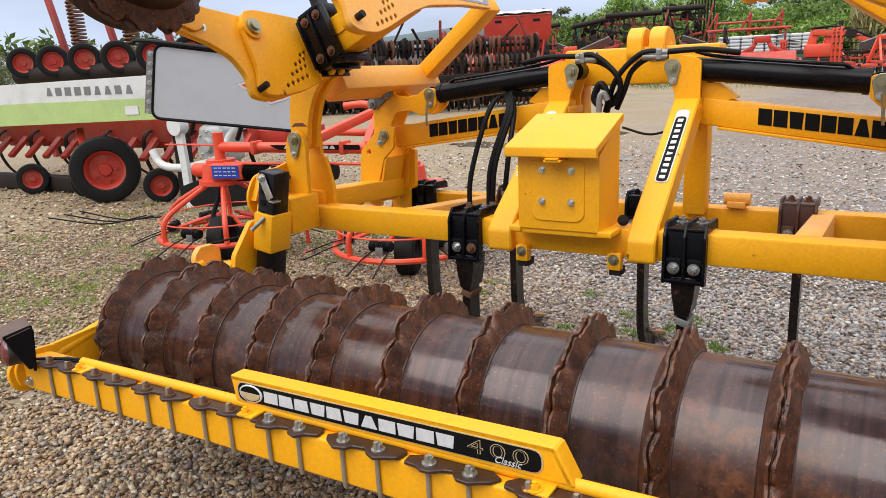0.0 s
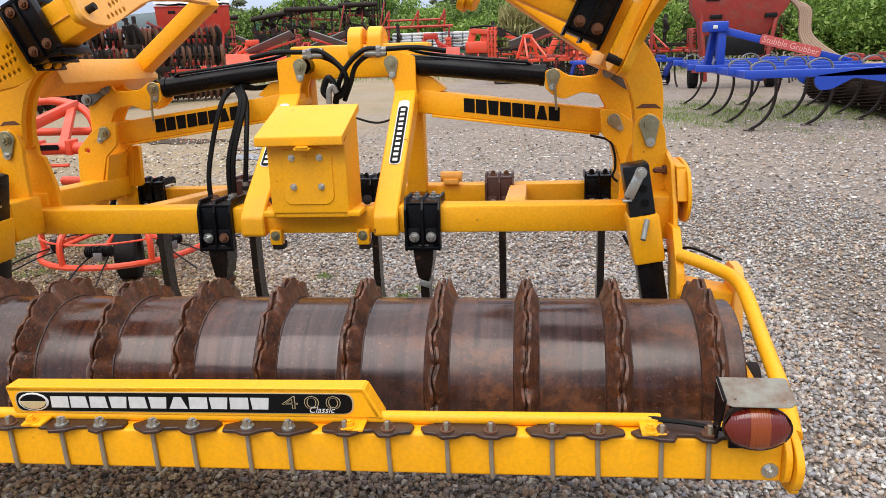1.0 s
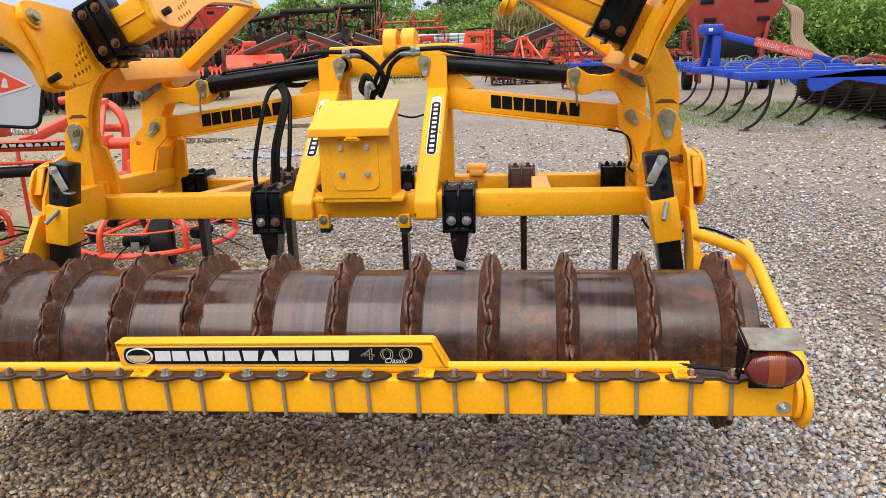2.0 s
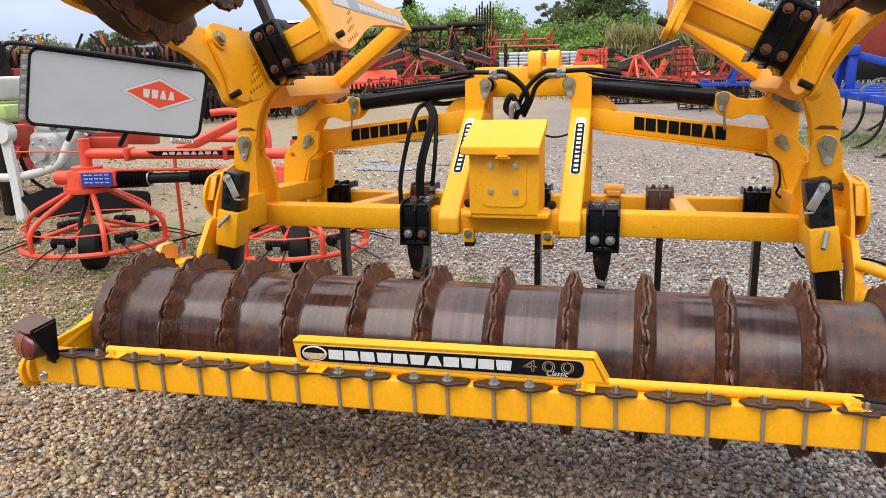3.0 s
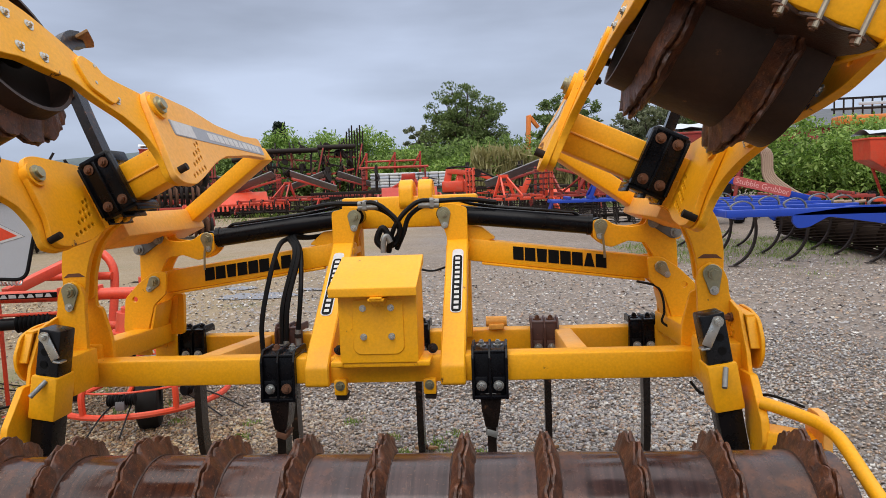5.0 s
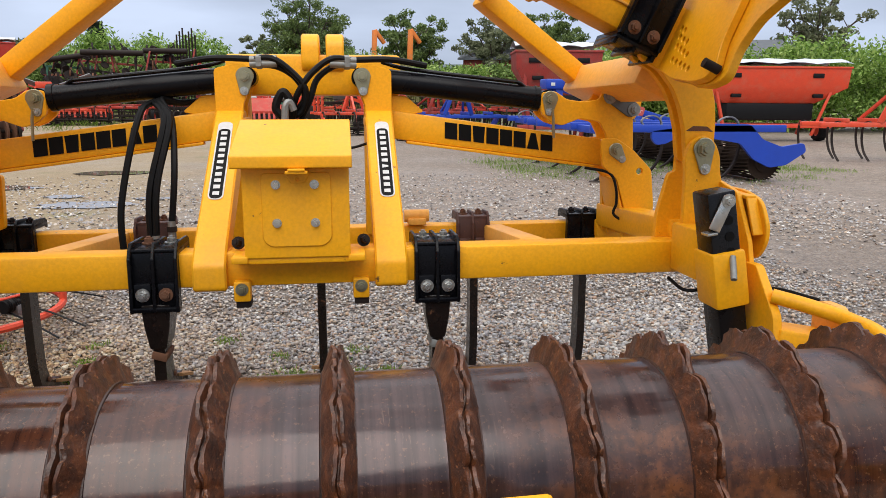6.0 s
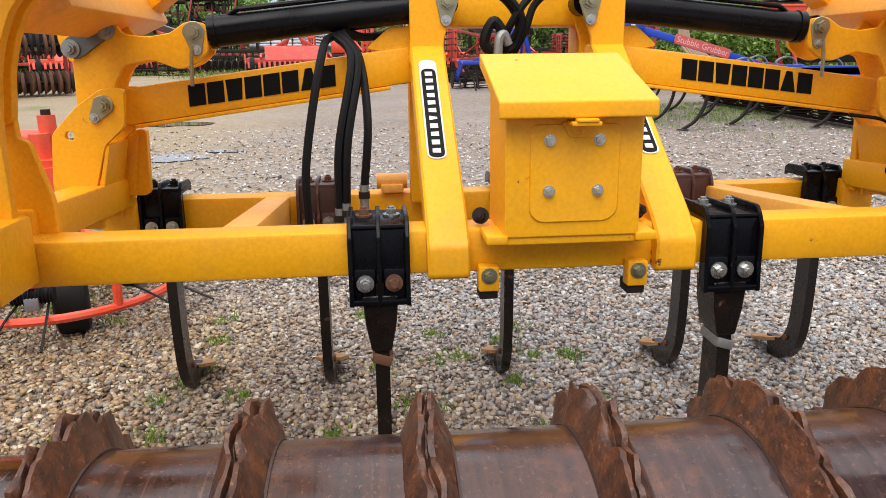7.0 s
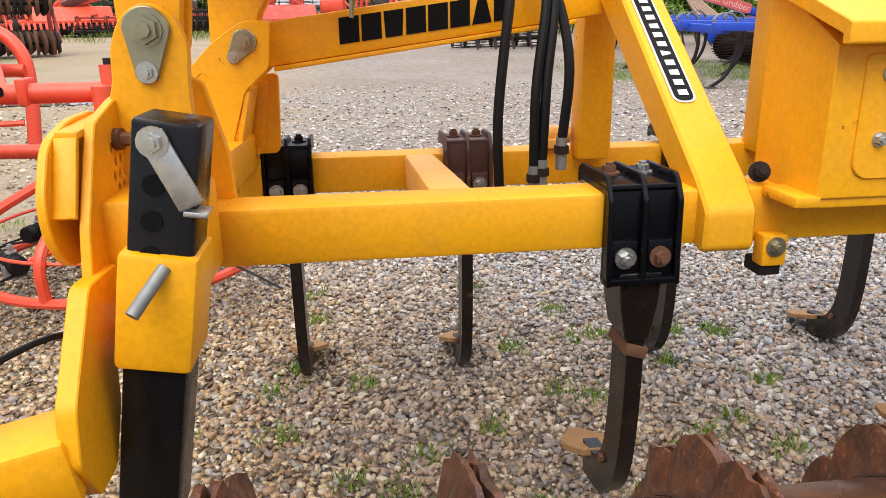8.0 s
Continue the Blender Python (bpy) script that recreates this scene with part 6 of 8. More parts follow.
def spring_cultivator(name, label, m, w, rows, h, n, mtl, tine_mtl, head=True, roller=False, wheels=0, wing_up=0.0, group="", crumb=None):
    """A frame of cross beams with spring tines, a headstock, and what else it carries."""
    th = thing(name, label, "cultivator", m, group)
    A = Y(th)
    ln = 0.75 * (rows - 1)
    for i in range(rows):
        y = -0.75 * i
        bmx = A("cross_beam", box(B(), (-w / 2, y - 0.05, h), (w / 2, y + 0.05, h + 0.1), 0.01), mtl)
        for k in range(n):
            x = -w / 2 + w * (k + 0.5 * (i % 2) + 0.25) / n
            A("spring_tine", c_tine(B(), x, y, h + 0.02), tine_mtl, bmx)
    for x in (-w * 0.33, -w * 0.1, w * 0.1, w * 0.33):
        A("frame_rail", box(B(), (x - 0.04, -ln - 0.06, h + 0.1), (x + 0.04, 0.06, h + 0.19), 0.008), mtl)
    if head:
        for sx in (-1, 1):
            A("headstock_leg", beam(B(), (sx * 0.42, 0.02, h + 0.1), (sx * 0.12, 0.15, h + 0.95), 0.08, 0.12, 0.01), mtl)
            A("headstock_stay", beam(B(), (sx * 0.12, 0.12, h + 0.92), (sx * 0.35, -ln, h + 0.18), 0.07, 0.07, 0.008), mtl)
        A("headstock_top", box(B(), (-0.2, 0.06, h + 0.85), (0.2, 0.22, h + 1.0), 0.02), mtl)
    if roller:
        rl = A("crumbler_roller", rod(B(), (-w / 2, -ln - 0.75, 0.25), (w / 2, -ln - 0.75, 0.25), 0.06, n=12), crumb or dark_iron)
        for k in range(14):
            a = 6.28319 * k / 14
            A("roller_bar", tube(B(), [(-w / 2 + w * q / 12, -ln - 0.75 + 0.24 * math.cos(a + q * 0.12), 0.25 + 0.24 * math.sin(a + q * 0.12)) for q in range(13)], 0, flat=(0.03, 0.02)), crumb or dark_iron, rl)
        for q in range(9):
            A("roller_disc", rod(B(), (-w / 2 + w * q / 8 - 0.01, -ln - 0.75, 0.25), (-w / 2 + w * q / 8 + 0.01, -ln - 0.75, 0.25), 0.235, n=16), crumb or dark_iron, rl)
        for sx in (-1, 1):
            A("roller_arm", plate(B(), [(-ln - 0.95, 0.18), (-ln - 0.80, 0.42), (-ln, h + 0.1), (-ln + 0.2, h + 0.02), (-ln + 0.1, h - 0.1), (-ln - 0.6, 0.18)], [], 0.05, yz(sx * w * 0.46), 0.05), mtl)
    for k in range(wheels):
        x = (-w * 0.42, w * 0.42)[k % 2]
        wheel("tyre", th, Matrix.Translation((x, 0.35, 0.32)), 0.32, 0.2, mtl, tyre_rubber)
    if wing_up:
        for sx in (-1, 1):
            for i in range(rows):
                y = -0.75 * i
                b = A("folded_beam", box(B(), (sx * w * 0.45 - 0.05, y - 0.05, h + 0.1), (sx * w * 0.45 + 0.05, y + 0.05, h + wing_up), 0.01), mtl)
                for k in range(5):
                    z = h + 0.35 + (wing_up - 0.45) * k / 4
                    A("folded_tine", tube(B(), smooth_path([(sx * w * 0.45, y, z), (sx * (w * 0.45 - 0.1), y - 0.3, z + 0.05), (sx * (w * 0.45 - 0.45), y - 0.3, z), (sx * (w * 0.45 - 0.62), y - 0.05, z)], 4), 0, flat=(0.04, 0.02)), tine_mtl, b)
            A("folded_tie", beam(B(), (sx * w * 0.45, 0, h + wing_up * 0.9), (sx * w * 0.45, -ln, h + wing_up * 0.9), 0.06, 0.06), mtl)
    return th


# blue stubble cultivator, standing side on: its beams run away from the walk
bc = thing("stubble_cultivator", "blue stubble cultivator with curved spring tines and brush-like roller", "cultivator")
A = Y(bc)


def loop_tine(x, y):
    """A spring tine that loops up over its beam, bows back and points forward at the ground."""
    up = smooth_path([(x, y, 0.90), (x - 0.05, y, 0.99), (x + 0.04, y, 1.06), (x + 0.18, y, 1.08), (x + 0.30, y, 1.0), (x + 0.33, y, 0.86)], 4)
    low = smooth_path([(x + 0.33, y, 0.86), (x + 0.36, y, 0.60), (x + 0.31, y, 0.34), (x + 0.18, y, 0.14), (x + 0.0, y, 0.02)], 4)
    t = A("spring_tine", tube(B(), low, 0, flat=(0.06, 0.035)), dark_iron)
    A("spring_loop", tube(B(), up, 0, flat=(0.06, 0.02)), grey_metal, t, "pale worn spring loop")
    A("share", plate(B(), [(x - 0.10, y), (x - 0.02, y - 0.05), (x + 0.08, y - 0.04), (x + 0.08, y + 0.04), (x - 0.02, y + 0.05)], [], 0.014, Matrix.Translation((0, 0, 0.02)), 0.01), spring_steel, t)


for x, ys in ((4.42, (9.25, 10.5, 11.65, 12.8, 14.2)), (5.50, (9.85, 11.0, 12.4, 13.7)), (6.60, (9.25, 10.5, 11.45, 13.0))):
    A("cross_beam", box(B(), (x - 0.06, 8.95, 0.80), (x + 0.06, 14.45, 0.92), 0.01), blue)
    for y in ys:
        loop_tine(x, y)
for y, x0, x1 in ((8.90, 4.18, 7.55), (10.1, 4.25, 6.8), (11.35, 4.0, 6.9), (12.05, 4.0, 6.9), (13.3, 4.25, 6.8), (14.5, 4.2, 7.5)):
    A("frame_rail", box(B(), (x0, y - 0.05, 0.84), (x1, y + 0.05, 0.96), 0.01), blue)
for y in (8.88, 14.52):
    A("roller_side_arm", plate(B(), [(5.2, 0.86), (6.2, 0.98), (6.9, 0.97), (7.15, 0.72), (7.5, 0.60), (7.9, 0.66), (7.95, 0.52), (7.6, 0.30), (7.3, 0.26), (7.0, 0.40), (6.75, 0.66), (5.75, 0.82), (5.45, 0.66), (5.28, 0.64), (5.2, 0.74)], [], 0.06, xz(y), 0.05), blue)
A("headstock_post", box(B(), (4.42, 11.55, 0.9), (4.56, 11.75, 1.62), 0.015), blue)
A("headstock_post", beam(B(), (4.36, 12.05, 0.9), (4.40, 11.80, 1.6), 0.12, 0.12, 0.01), blue)
A("headstock_top", box(B(), (4.20, 11.5, 1.54), (4.58, 11.95, 1.73), 0.03), blue)
A("pin_plate", box(B(), (4.30, 11.49, 1.60), (4.38, 11.50, 1.66), 0.003), off_white)
A("tow_beam", beam(B(), (4.55, 11.7, 1.56), (6.85, 11.7, 0.93), 0.11, 0.13, 0.012), blue)
e0, e1 = Vector((5.22, 11.62, 1.39)), Vector((6.24, 11.62, 1.115))
ex = (e1 - e0).normalized()
ez = Vector((0, 0, 1)) - ex * ex.z
ez.normalize()
ms = Matrix((ex, ez, ex.cross(ez))).transposed().to_4x4()
ms.translation = (e0 + e1) / 2
sg = A("red_sign", plate(B(), [(-0.56, -0.085), (0.56, -0.085), (0.56, 0.085), (-0.56, 0.085)], [], 0.02, ms, 0.05), faded_red, label="faded red sign with raised pale lettering")
lettering("Stubble Grubber", 0.155, ms @ Matrix.Translation((0, 0, 0.012)), pale_red, "sign_lettering", sg)
# brush-like roller of many thin bars
rl = A("crumbler_roller", rod(B(), (7.32, 9.0, 0.34), (7.32, 14.4, 0.34), 0.17, n=20), brush_brown)
for k in range(30):
    a0 = 6.28319 * k / 30
    A("roller_bar", tube(B(), [(7.32 + 0.30 * math.cos(a0 + q * 0.14), 9.0 + 5.4 * q / 14, 0.34 + 0.30 * math.sin(a0 + q * 0.14)) for q in range(15)], 0, flat=(0.035, 0.02)), brush_brown, rl)
for q in range(7):
    A("roller_disc", rod(B(), (7.32, 9.05 + 0.88 * q, 0.34), (7.32, 9.08 + 0.88 * q, 0.34), 0.29, n=20), brush_brown, rl)


def hopper(name, label, m, w, d, z0, z1, z2, mtl, lid, legs=True, hoses=0):
    """A seed or fertiliser hopper: tapered bin with ribs, covered top, frame under it."""
    th = thing(name, label, "hopper", m)
    A = Y(th)
    bm = B()
    def ring(z, a, b):
        return [bm.verts.new((sx * a / 2, sy * b / 2, z)) for sx, sy in ((-1, -1), (1, -1), (1, 1), (-1, 1))]
    r = [ring(z0, w * 0.62, d * 0.5), ring(z1, w * 0.98, d * 0.95), ring(z2, w, d)]
    for p, q in zip(r, r[1:]):
        for j in range(4):
            bm.faces.new((p[j], p[(j + 1) % 4], q[(j + 1) % 4], q[j]))
    bm.faces.new(r[0]), bm.faces.new(r[-1])
    bin_ = A("bin", bm, mtl)
    A("rim", box(B(), (-w / 2 - 0.03, -d / 2 - 0.03, z2 - 0.06), (w / 2 + 0.03, d / 2 + 0.03, z2), 0.01), mtl, bin_)
    for x in (-w * 0.28, w * 0.28):
        A("sight_window", box(B(), (x - 0.18, -d / 2 - 0.012, z2 - 0.36), (x + 0.18, -d / 2 + 0.02, z2 - 0.22), 0.02), plastic_black, bin_)
        A("sight_window", box(B(), (x - 0.05, -d * 0.42 - 0.012, z1 - 0.32), (x + 0.28, -d * 0.42 + 0.1, z1 - 0.2), 0.02), plastic_black, bin_)
    bm = B()
    n = 12
    g = [[bm.verts.new((-w / 2 - 0.04 + (w + 0.08) * i / n, (-d / 2 - 0.04) + (d + 0.08) * j / 6, z2 + 0.02 + 0.24 * math.sin(math.pi * (0.12 + 0.76 * j / 6)) + 0.03 * math.sin(i * 1.9 + j))) for j in range(7)] for i in range(n + 1)]
    for i in range(n):
        for j in range(6):
            bm.faces.new((g[i][j], g[i + 1][j], g[i + 1][j + 1], g[i][j + 1]))
    bm.faces.new([g[i][0] for i in range(n + 1)] + [g[n][j] for j in range(1, 7)] + [g[i][6] for i in range(n - 1, -1, -1)] + [g[0][j] for j in range(5, 0, -1)])
    A("cover", bm, lid, bin_, "pale tarpaulin cover")
    if legs:
        for sx in (-1, 1):
            for sy in (-1, 1):
                A("frame_leg", beam(B(), (sx * w * 0.3, sy * d * 0.3, 0.2), (sx * w * 0.4, sy * d * 0.4, z1), 0.09, 0.09, 0.01), mtl)
        A("frame_rail", box(B(), (-w * 0.45, -d * 0.35, 0.45), (w * 0.45, -d * 0.25, 0.58), 0.01), mtl)
        A("frame_rail", box(B(), (-w * 0.45, d * 0.25, 0.45), (w * 0.45, d * 0.35, 0.58), 0.01), mtl)
        A("meter_box", box(B(), (-w * 0.3, -d * 0.3, z0 - 0.55), (w * 0.3, d * 0.2, z0), 0.05), plastic_black)
        for sx in (-1, 1):
            wheel("tyre", th, Matrix.Translation((sx * w * 0.42, 0.1, 0.38)), 0.38, 0.28, mtl, tyre_rubber, lugs=14)
    for k in range(hoses):
        x = -w * 0.4 + 0.12 * k
        A("seed_hose", tube(B(), smooth_path([(w * 0.35 + 0.03 * k, -0.1, z2 - 0.1 - 0.05 * k), (w * 0.62 + 0.05 * k, -0.25, z1 - 0.1), (w * 0.66 + 0.06 * k, -0.4, z1 * 0.6), (w * 0.85 + 0.2 * k, -0.7, 0.75 - 0.04 * k), (w * 1.1 + 0.28 * k, -0.9, 0.62)], 6), 0.045, 8), hose_buff)
    return th


hose_buff = mat("buff_plastic_hose", (0.33, 0.22, 0.15), (0.25, 0.17, 0.12), 0.5, scale=8, bump=0.05)
hopper("seed_hopper", "orange-red fertiliser hopper with a white tarpaulin cover", pose(14.5, 20.6, 0, 0, 0, -8), 4.8, 1.6, 1.25, 1.75, 2.42, orange_red, tarp)
hopper("air_seed_drill", "weathered red air seed drill hopper with buff hoses", pose(6.75, 19.2, 0, 0, 0, -8), 2.5, 1.5, 1.45, 2.2, 2.72, red_dark, tarp, hoses=6)
hopper("seed_drill", "tall red seed drill with an off-white hopper top", pose(-16.2, 35.0, 0, 0, 0, 22), 3.6, 1.8, 1.9, 2.6, 3.7, red, off_white)
spring_cultivator("drill_frame", "red seed drill frame with rows of tines", pose(10.2, 20.0, 0, 0, 0, 170), 3.6, 3, 0.62, 9, red_dark, dark_iron, head=False)
spring_cultivator("heavy_cultivator", "red heavy cultivator with bolted legs under the hopper", pose(12.6, 12.4, 0, 0, 0, 176), 3.6, 2, 0.78, 5, orange_red, dark_iron)
spring_cultivator("disc_cultivator", "blue cultivator frame with dark discs and crumbler", pose(3.9, 19.6, 0, 0, 0, 185), 3.2, 2, 0.75, 6, blue, dark_iron, roller=True)
for x, y, w, rz in ((1.0, 26.5, 3.4, 12), (4.4, 27.5, 3.6, 200)):
    spring_cultivator("tine_cultivator", "faded orange-red tine cultivator with folded wings", pose(x, y, 0, 0, 0, rz), w, 3, 0.7, 6, orange_red if x < 3 else red_dark, dark_iron, wing_up=1.3, roller=True)


def power_harrow(label, m, w, mtl, group=""):
    th = thing("power_harrow", label, "harrow", m, group)
    A = Y(th)
    A("gear_trough", plate(B(), [(-0.35, 0.45), (-0.30, 0.75), (0.30, 0.75), (0.35, 0.45)], [], w, yz(0), 0.04), mtl)
    for sx in (-1, 1):
        A("headstock_leg", beam(B(), (sx * 0.7, 0.1, 0.75), (sx * 0.2, 0.3, 1.85), 0.14, 0.18, 0.02), mtl)
        A("headstock_brace", beam(B(), (sx * 1.6, -0.1, 0.78), (sx * 0.3, 0.2, 1.55), 0.12, 0.14, 0.02), mtl)
        A("end_plate", plate(B(), [(-1.2, 0.2), (-1.2, 0.6), (-0.4, 0.95), (0.4, 0.85), (0.5, 0.2)], [], 0.04, yz(sx * (w / 2 + 0.03)), 0.08), mtl)
        A("packer_arm", beam(B(), (sx * w * 0.35, 0.1, 0.9), (sx * w * 0.35, -0.85, 0.75), 0.1, 0.14, 0.02), mtl)
    A("headstock_top", box(B(), (-0.35, 0.15, 1.65), (0.35, 0.4, 1.95), 0.05), mtl)
    A("cover_panel", plate(B(), [(-0.95, 0.62), (-0.25, 1.25), (0.15, 1.28), (0.2, 1.15), (-0.2, 1.1), (-0.85, 0.55)], [], w * 0.62, yz(0), 0.04), mtl)
    A("gearbox", box(B(), (-0.3, -0.3, 0.75), (0.3, 0.3, 1.15), 0.06), dark_iron)
    bm = rod(B(), (-w / 2, -0.9, 0.32), (w / 2, -0.9, 0.32), 0.22, n=20)
    for k in range(int(w / 0.16)):
        x = -w / 2 + 0.1 + 0.16 * k
        for j in range(10):
            a = 6.28319 * (j + 0.5 * (k % 2)) / 10
            box(bm, (x - 0.02, -0.02, 0.2), (x + 0.02, 0.02, 0.31), 0, Matrix.Translation((0, -0.9, 0.32)) @ Matrix.Rotation(a, 4, "X"))
    A("toothed_packer", bm, dark_iron)
    bm = B()
    for k in range(int(w / 0.22)):
        x = -w / 2 + 0.12 + 0.22 * k
        plate(bm, [(-1.28, 0.35), (-1.18, 0.62), (-1.10, 0.62), (-1.20, 0.33)], [], 0.1, yz(x), 0.01)
    A("scraper_row", bm, mtl)
    A("scraper_beam", box(B(), (-w / 2, -1.16, 0.58), (w / 2, -1.06, 0.7), 0.01), mtl)
    A("levelling_bar", box(B(), (-w / 2, 0.42, 0.25), (w / 2, 0.5, 0.5), 0.01), mtl)
    for k in range(int(w / 0.3)):
        x = -w / 2 + 0.15 + 0.3 * k
        A("blade", beam(B(), (x, 0.0, 0.48), (x + 0.05, 0.05, 0.08), 0.07, 0.02, 0.004), dark_iron)
    for x in (-w * 0.44,):
        wheel("tyre", th, Matrix.Translation((x, -0.9, 0.4)), 0.4, 0.24, mtl, tyre_rubber)
    return th


power_harrow("orange-red power harrow with toothed packer roller", pose(-13.0, 34.5, 0, 0, 0, 24), 5.2, orange_red, "power harrows")
power_harrow("red power harrow with toothed packer roller", pose(-23.0, 38.0, 0, 0, 0, -15), 4.8, red, "power harrows")
power_harrow("red power harrow with toothed packer roller", pose(-3.6, 33.0, 0, 0, 0, 8), 4.4, red, "power harrows")
for x, y, w, rz, mt, up in ((-19.5, 36.5, 5.0, 20, orange_red, 0.9), (-10.4, 35.2, 4.5, 0, red, 0.0), (-1.2, 37.0, 4.6, 14, orange_red, 1.0), (3.1, 30.0, 4.2, 0, red_dark, 0.0), (6.6, 33.0, 4.2, 10, red, 1.0), (9.8, 31.0, 3.8, -8, red_dark, 1.0), (-14.6, 40.5, 5.0, 8, red_dark, 1.5), (-25.0, 46.0, 6.0, 12, red_dark, 1.2), (-31.0, 40.0, 6.0, 25, red, 1.0), (-9.6, 42.5, 6.5, 10, red_dark, 0.0), (-17.5, 44.0, 6.0, -8, red, 0.0), (-5.2, 40.0, 4.0, 5, red_dark, 1.6)):
    c = spring_cultivator("yard_cultivator", "weathered trailed cultivator with folded tine frames" if up > 1 else "red trailed cultivator with grey wing covers", pose(x, y, 0, 0, 0, rz), w, 3, 0.75, 7, mt, dark_iron, wing_up=up, roller=not up, wheels=2)
    if up < 1:
        A = Y(c)
        for sx in (-1, 1):
            A("wing_cover", box(B(), (-1.3, -0.03, 0), (1.3, 0.03, 0.5), 0.02, Matrix.Translation((sx * 1.6, -0.6, 1.6)) @ Matrix.Rotation(sx * 0.35, 4, "Y") @ Matrix.Rotation(0.9, 4, "X")), grey_metal)
            A("wing_arm", beam(B(), (sx * 0.3, 0, 1.9), (sx * 2.8, -0.6, 1.2), 0.12, 0.12), mt)

# pallets of bagged goods under a red tubular frame
for k in range(4):
    th = thing("bag_pallet", "pallet stacked with pale plastic sacks", "pallet", pose(-6.0 + 1.15 * k, 39.6, 0, 0, 0, 0), "bag pallets")
    A = Y(th)
    A("pallet", box(B(), (-0.55, -0.5, 1.1), (0.55, 0.5, 1.22), 0.01), bark)
    A("pallet_stand", box(B(), (-0.5, -0.45, 0.0), (0.5, 0.45, 1.1), 0.02), green_dark)
    for r in range(5):
        for s in (-1, 1):
            A("sack", box(B(), (s * 0.28 - 0.27, -0.5, 1.22 + 0.17 * r), (s * 0.28 + 0.27, 0.5, 1.385 + 0.17 * r), 0.06), off_white if (k + r) % 3 else tarp)
th = thing("rotary_rake_frame", "red tubular machine frame standing behind the sacks", "frame", pose(-5.5, 42.5, 0))
A = Y(th)
for x in (-1.9, -0.1, 1.5):
    A("upright", beam(B(), (x, 0, 0), (x + 0.1, 0.1, 3.4), 0.1, 0.1), red)
    A("claw", beam(B(), (x - 0.35, 0, 2.5), (x + 0.1, 0, 3.3), 0.09, 0.09), red)
A("rail", rod(B(), (-2.3, 0, 2.45), (2.1, 0, 2.45), 0.08, n=10), red)
A("rail", rod(B(), (-1.9, 0.1, 2.85), (1.6, 0.1, 2.85), 0.06, n=10), red)

# left side of the yard: mower, red tine cultivator with tyres, disc rows
mw = thing("disc_mower", "pale green and white disc mower standing behind the tedder", "mower", pose(-8.22, 3.1, 0, 0, 0, 0))
A = Y(mw)
A("white_cowl", plate(B(), [(-5.0, 1.17), (2.31, 1.27), (2.36, 1.52), (-5.0, 1.42)], [], 0.5, xz(0.2), 0.05), off_white)
A("green_cowl", plate(B(), [(-5.0, 0.82), (2.2, 1.03), (2.33, 1.265), (-5.0, 1.165)], [], 0.52, xz(0.2), 0.03), green_paint)
A("data_label", plate(B(), [(1.58, 1.08), (1.82, 1.085), (1.82, 1.18), (1.58, 1.175)], [], 0.004, xz(-0.066), 0.01), off_white)
A("print_block", blocks(9, 1.7, 0.10, 0.07, Matrix.Translation((0.9, -0.053, 1.37)) @ Matrix.Rotation(math.pi / 2, 4, "X"), seed=3), grey_metal, label="grey block print")
gb = A("gear_housing", box(B(), (2.66, 0.0, 0.54), (3.08, 0.34, 0.95), 0.07, None, 3), cast, label="weathered alloy gear housing")
A("housing_ring", rod(B(), (2.87, -0.04, 0.74), (2.87, 0.02, 0.74), 0.17, n=28), cast, gb)
A("housing_boss", rod(B(), (2.87, -0.08, 0.74), (2.87, -0.03, 0.74), 0.07, 0.09, n=20), cast, gb)
A("housing_cap", box(B(), (2.74, 0.05, 0.94), (3.02, 0.3, 1.02), 0.03), cast, gb)
for k in range(8):
    A("bolt", hexbolt(B(), (2.87 + 0.145 * math.cos(k * 0.785), -0.04, 0.74 + 0.145 * math.sin(k * 0.785)), (0, -1, 0), 0.014, 0.014), zinc, gb)
A("white_arm", tube(B(), smooth_path([(1.9, -0.02, 0.66), (2.0, -0.02, 0.52), (2.2, -0.02, 0.47), (2.6, -0.02, 0.50), (3.0, 0.0, 0.62), (3.15, 0.05, 0.85), (3.3, 0.1, 0.95)], 6), 0.046, 12), off_white)
A("white_stay", plate(B(), [(2.40, 1.16), (2.52, 1.16), (2.56, 0.5), (2.57, 0.0), (2.47, 0.0), (2.46, 0.5)], [], 0.05, xz(-0.08), 0.015), off_white)
A("green_latch", box(B(), (2.34, -0.15, 1.10), (2.60, 0.06, 1.24), 0.02), green_paint)
A("stay_pivot", rod(B(), (2.47, -0.14, 0.96), (2.47, -0.02, 0.96), 0.11, n=20), off_white)
A("breather_hose", tube(B(), smooth_path([(3.0, 0.0, 1.0), (3.15, -0.05, 1.05), (3.3, 0.0, 1.0), (3.45, 0.1, 0.95)], 5), 0.035, 8), grey_metal)
A("skid_leg", box(B(), (-2.4, 0.2, 0.0), (-2.3, 0.4, 0.9), 0.02), dark_iron)
A("skid_leg", box(B(), (2.0, 0.2, 0.0), (2.1, 0.4, 1.0), 0.02), dark_iron)

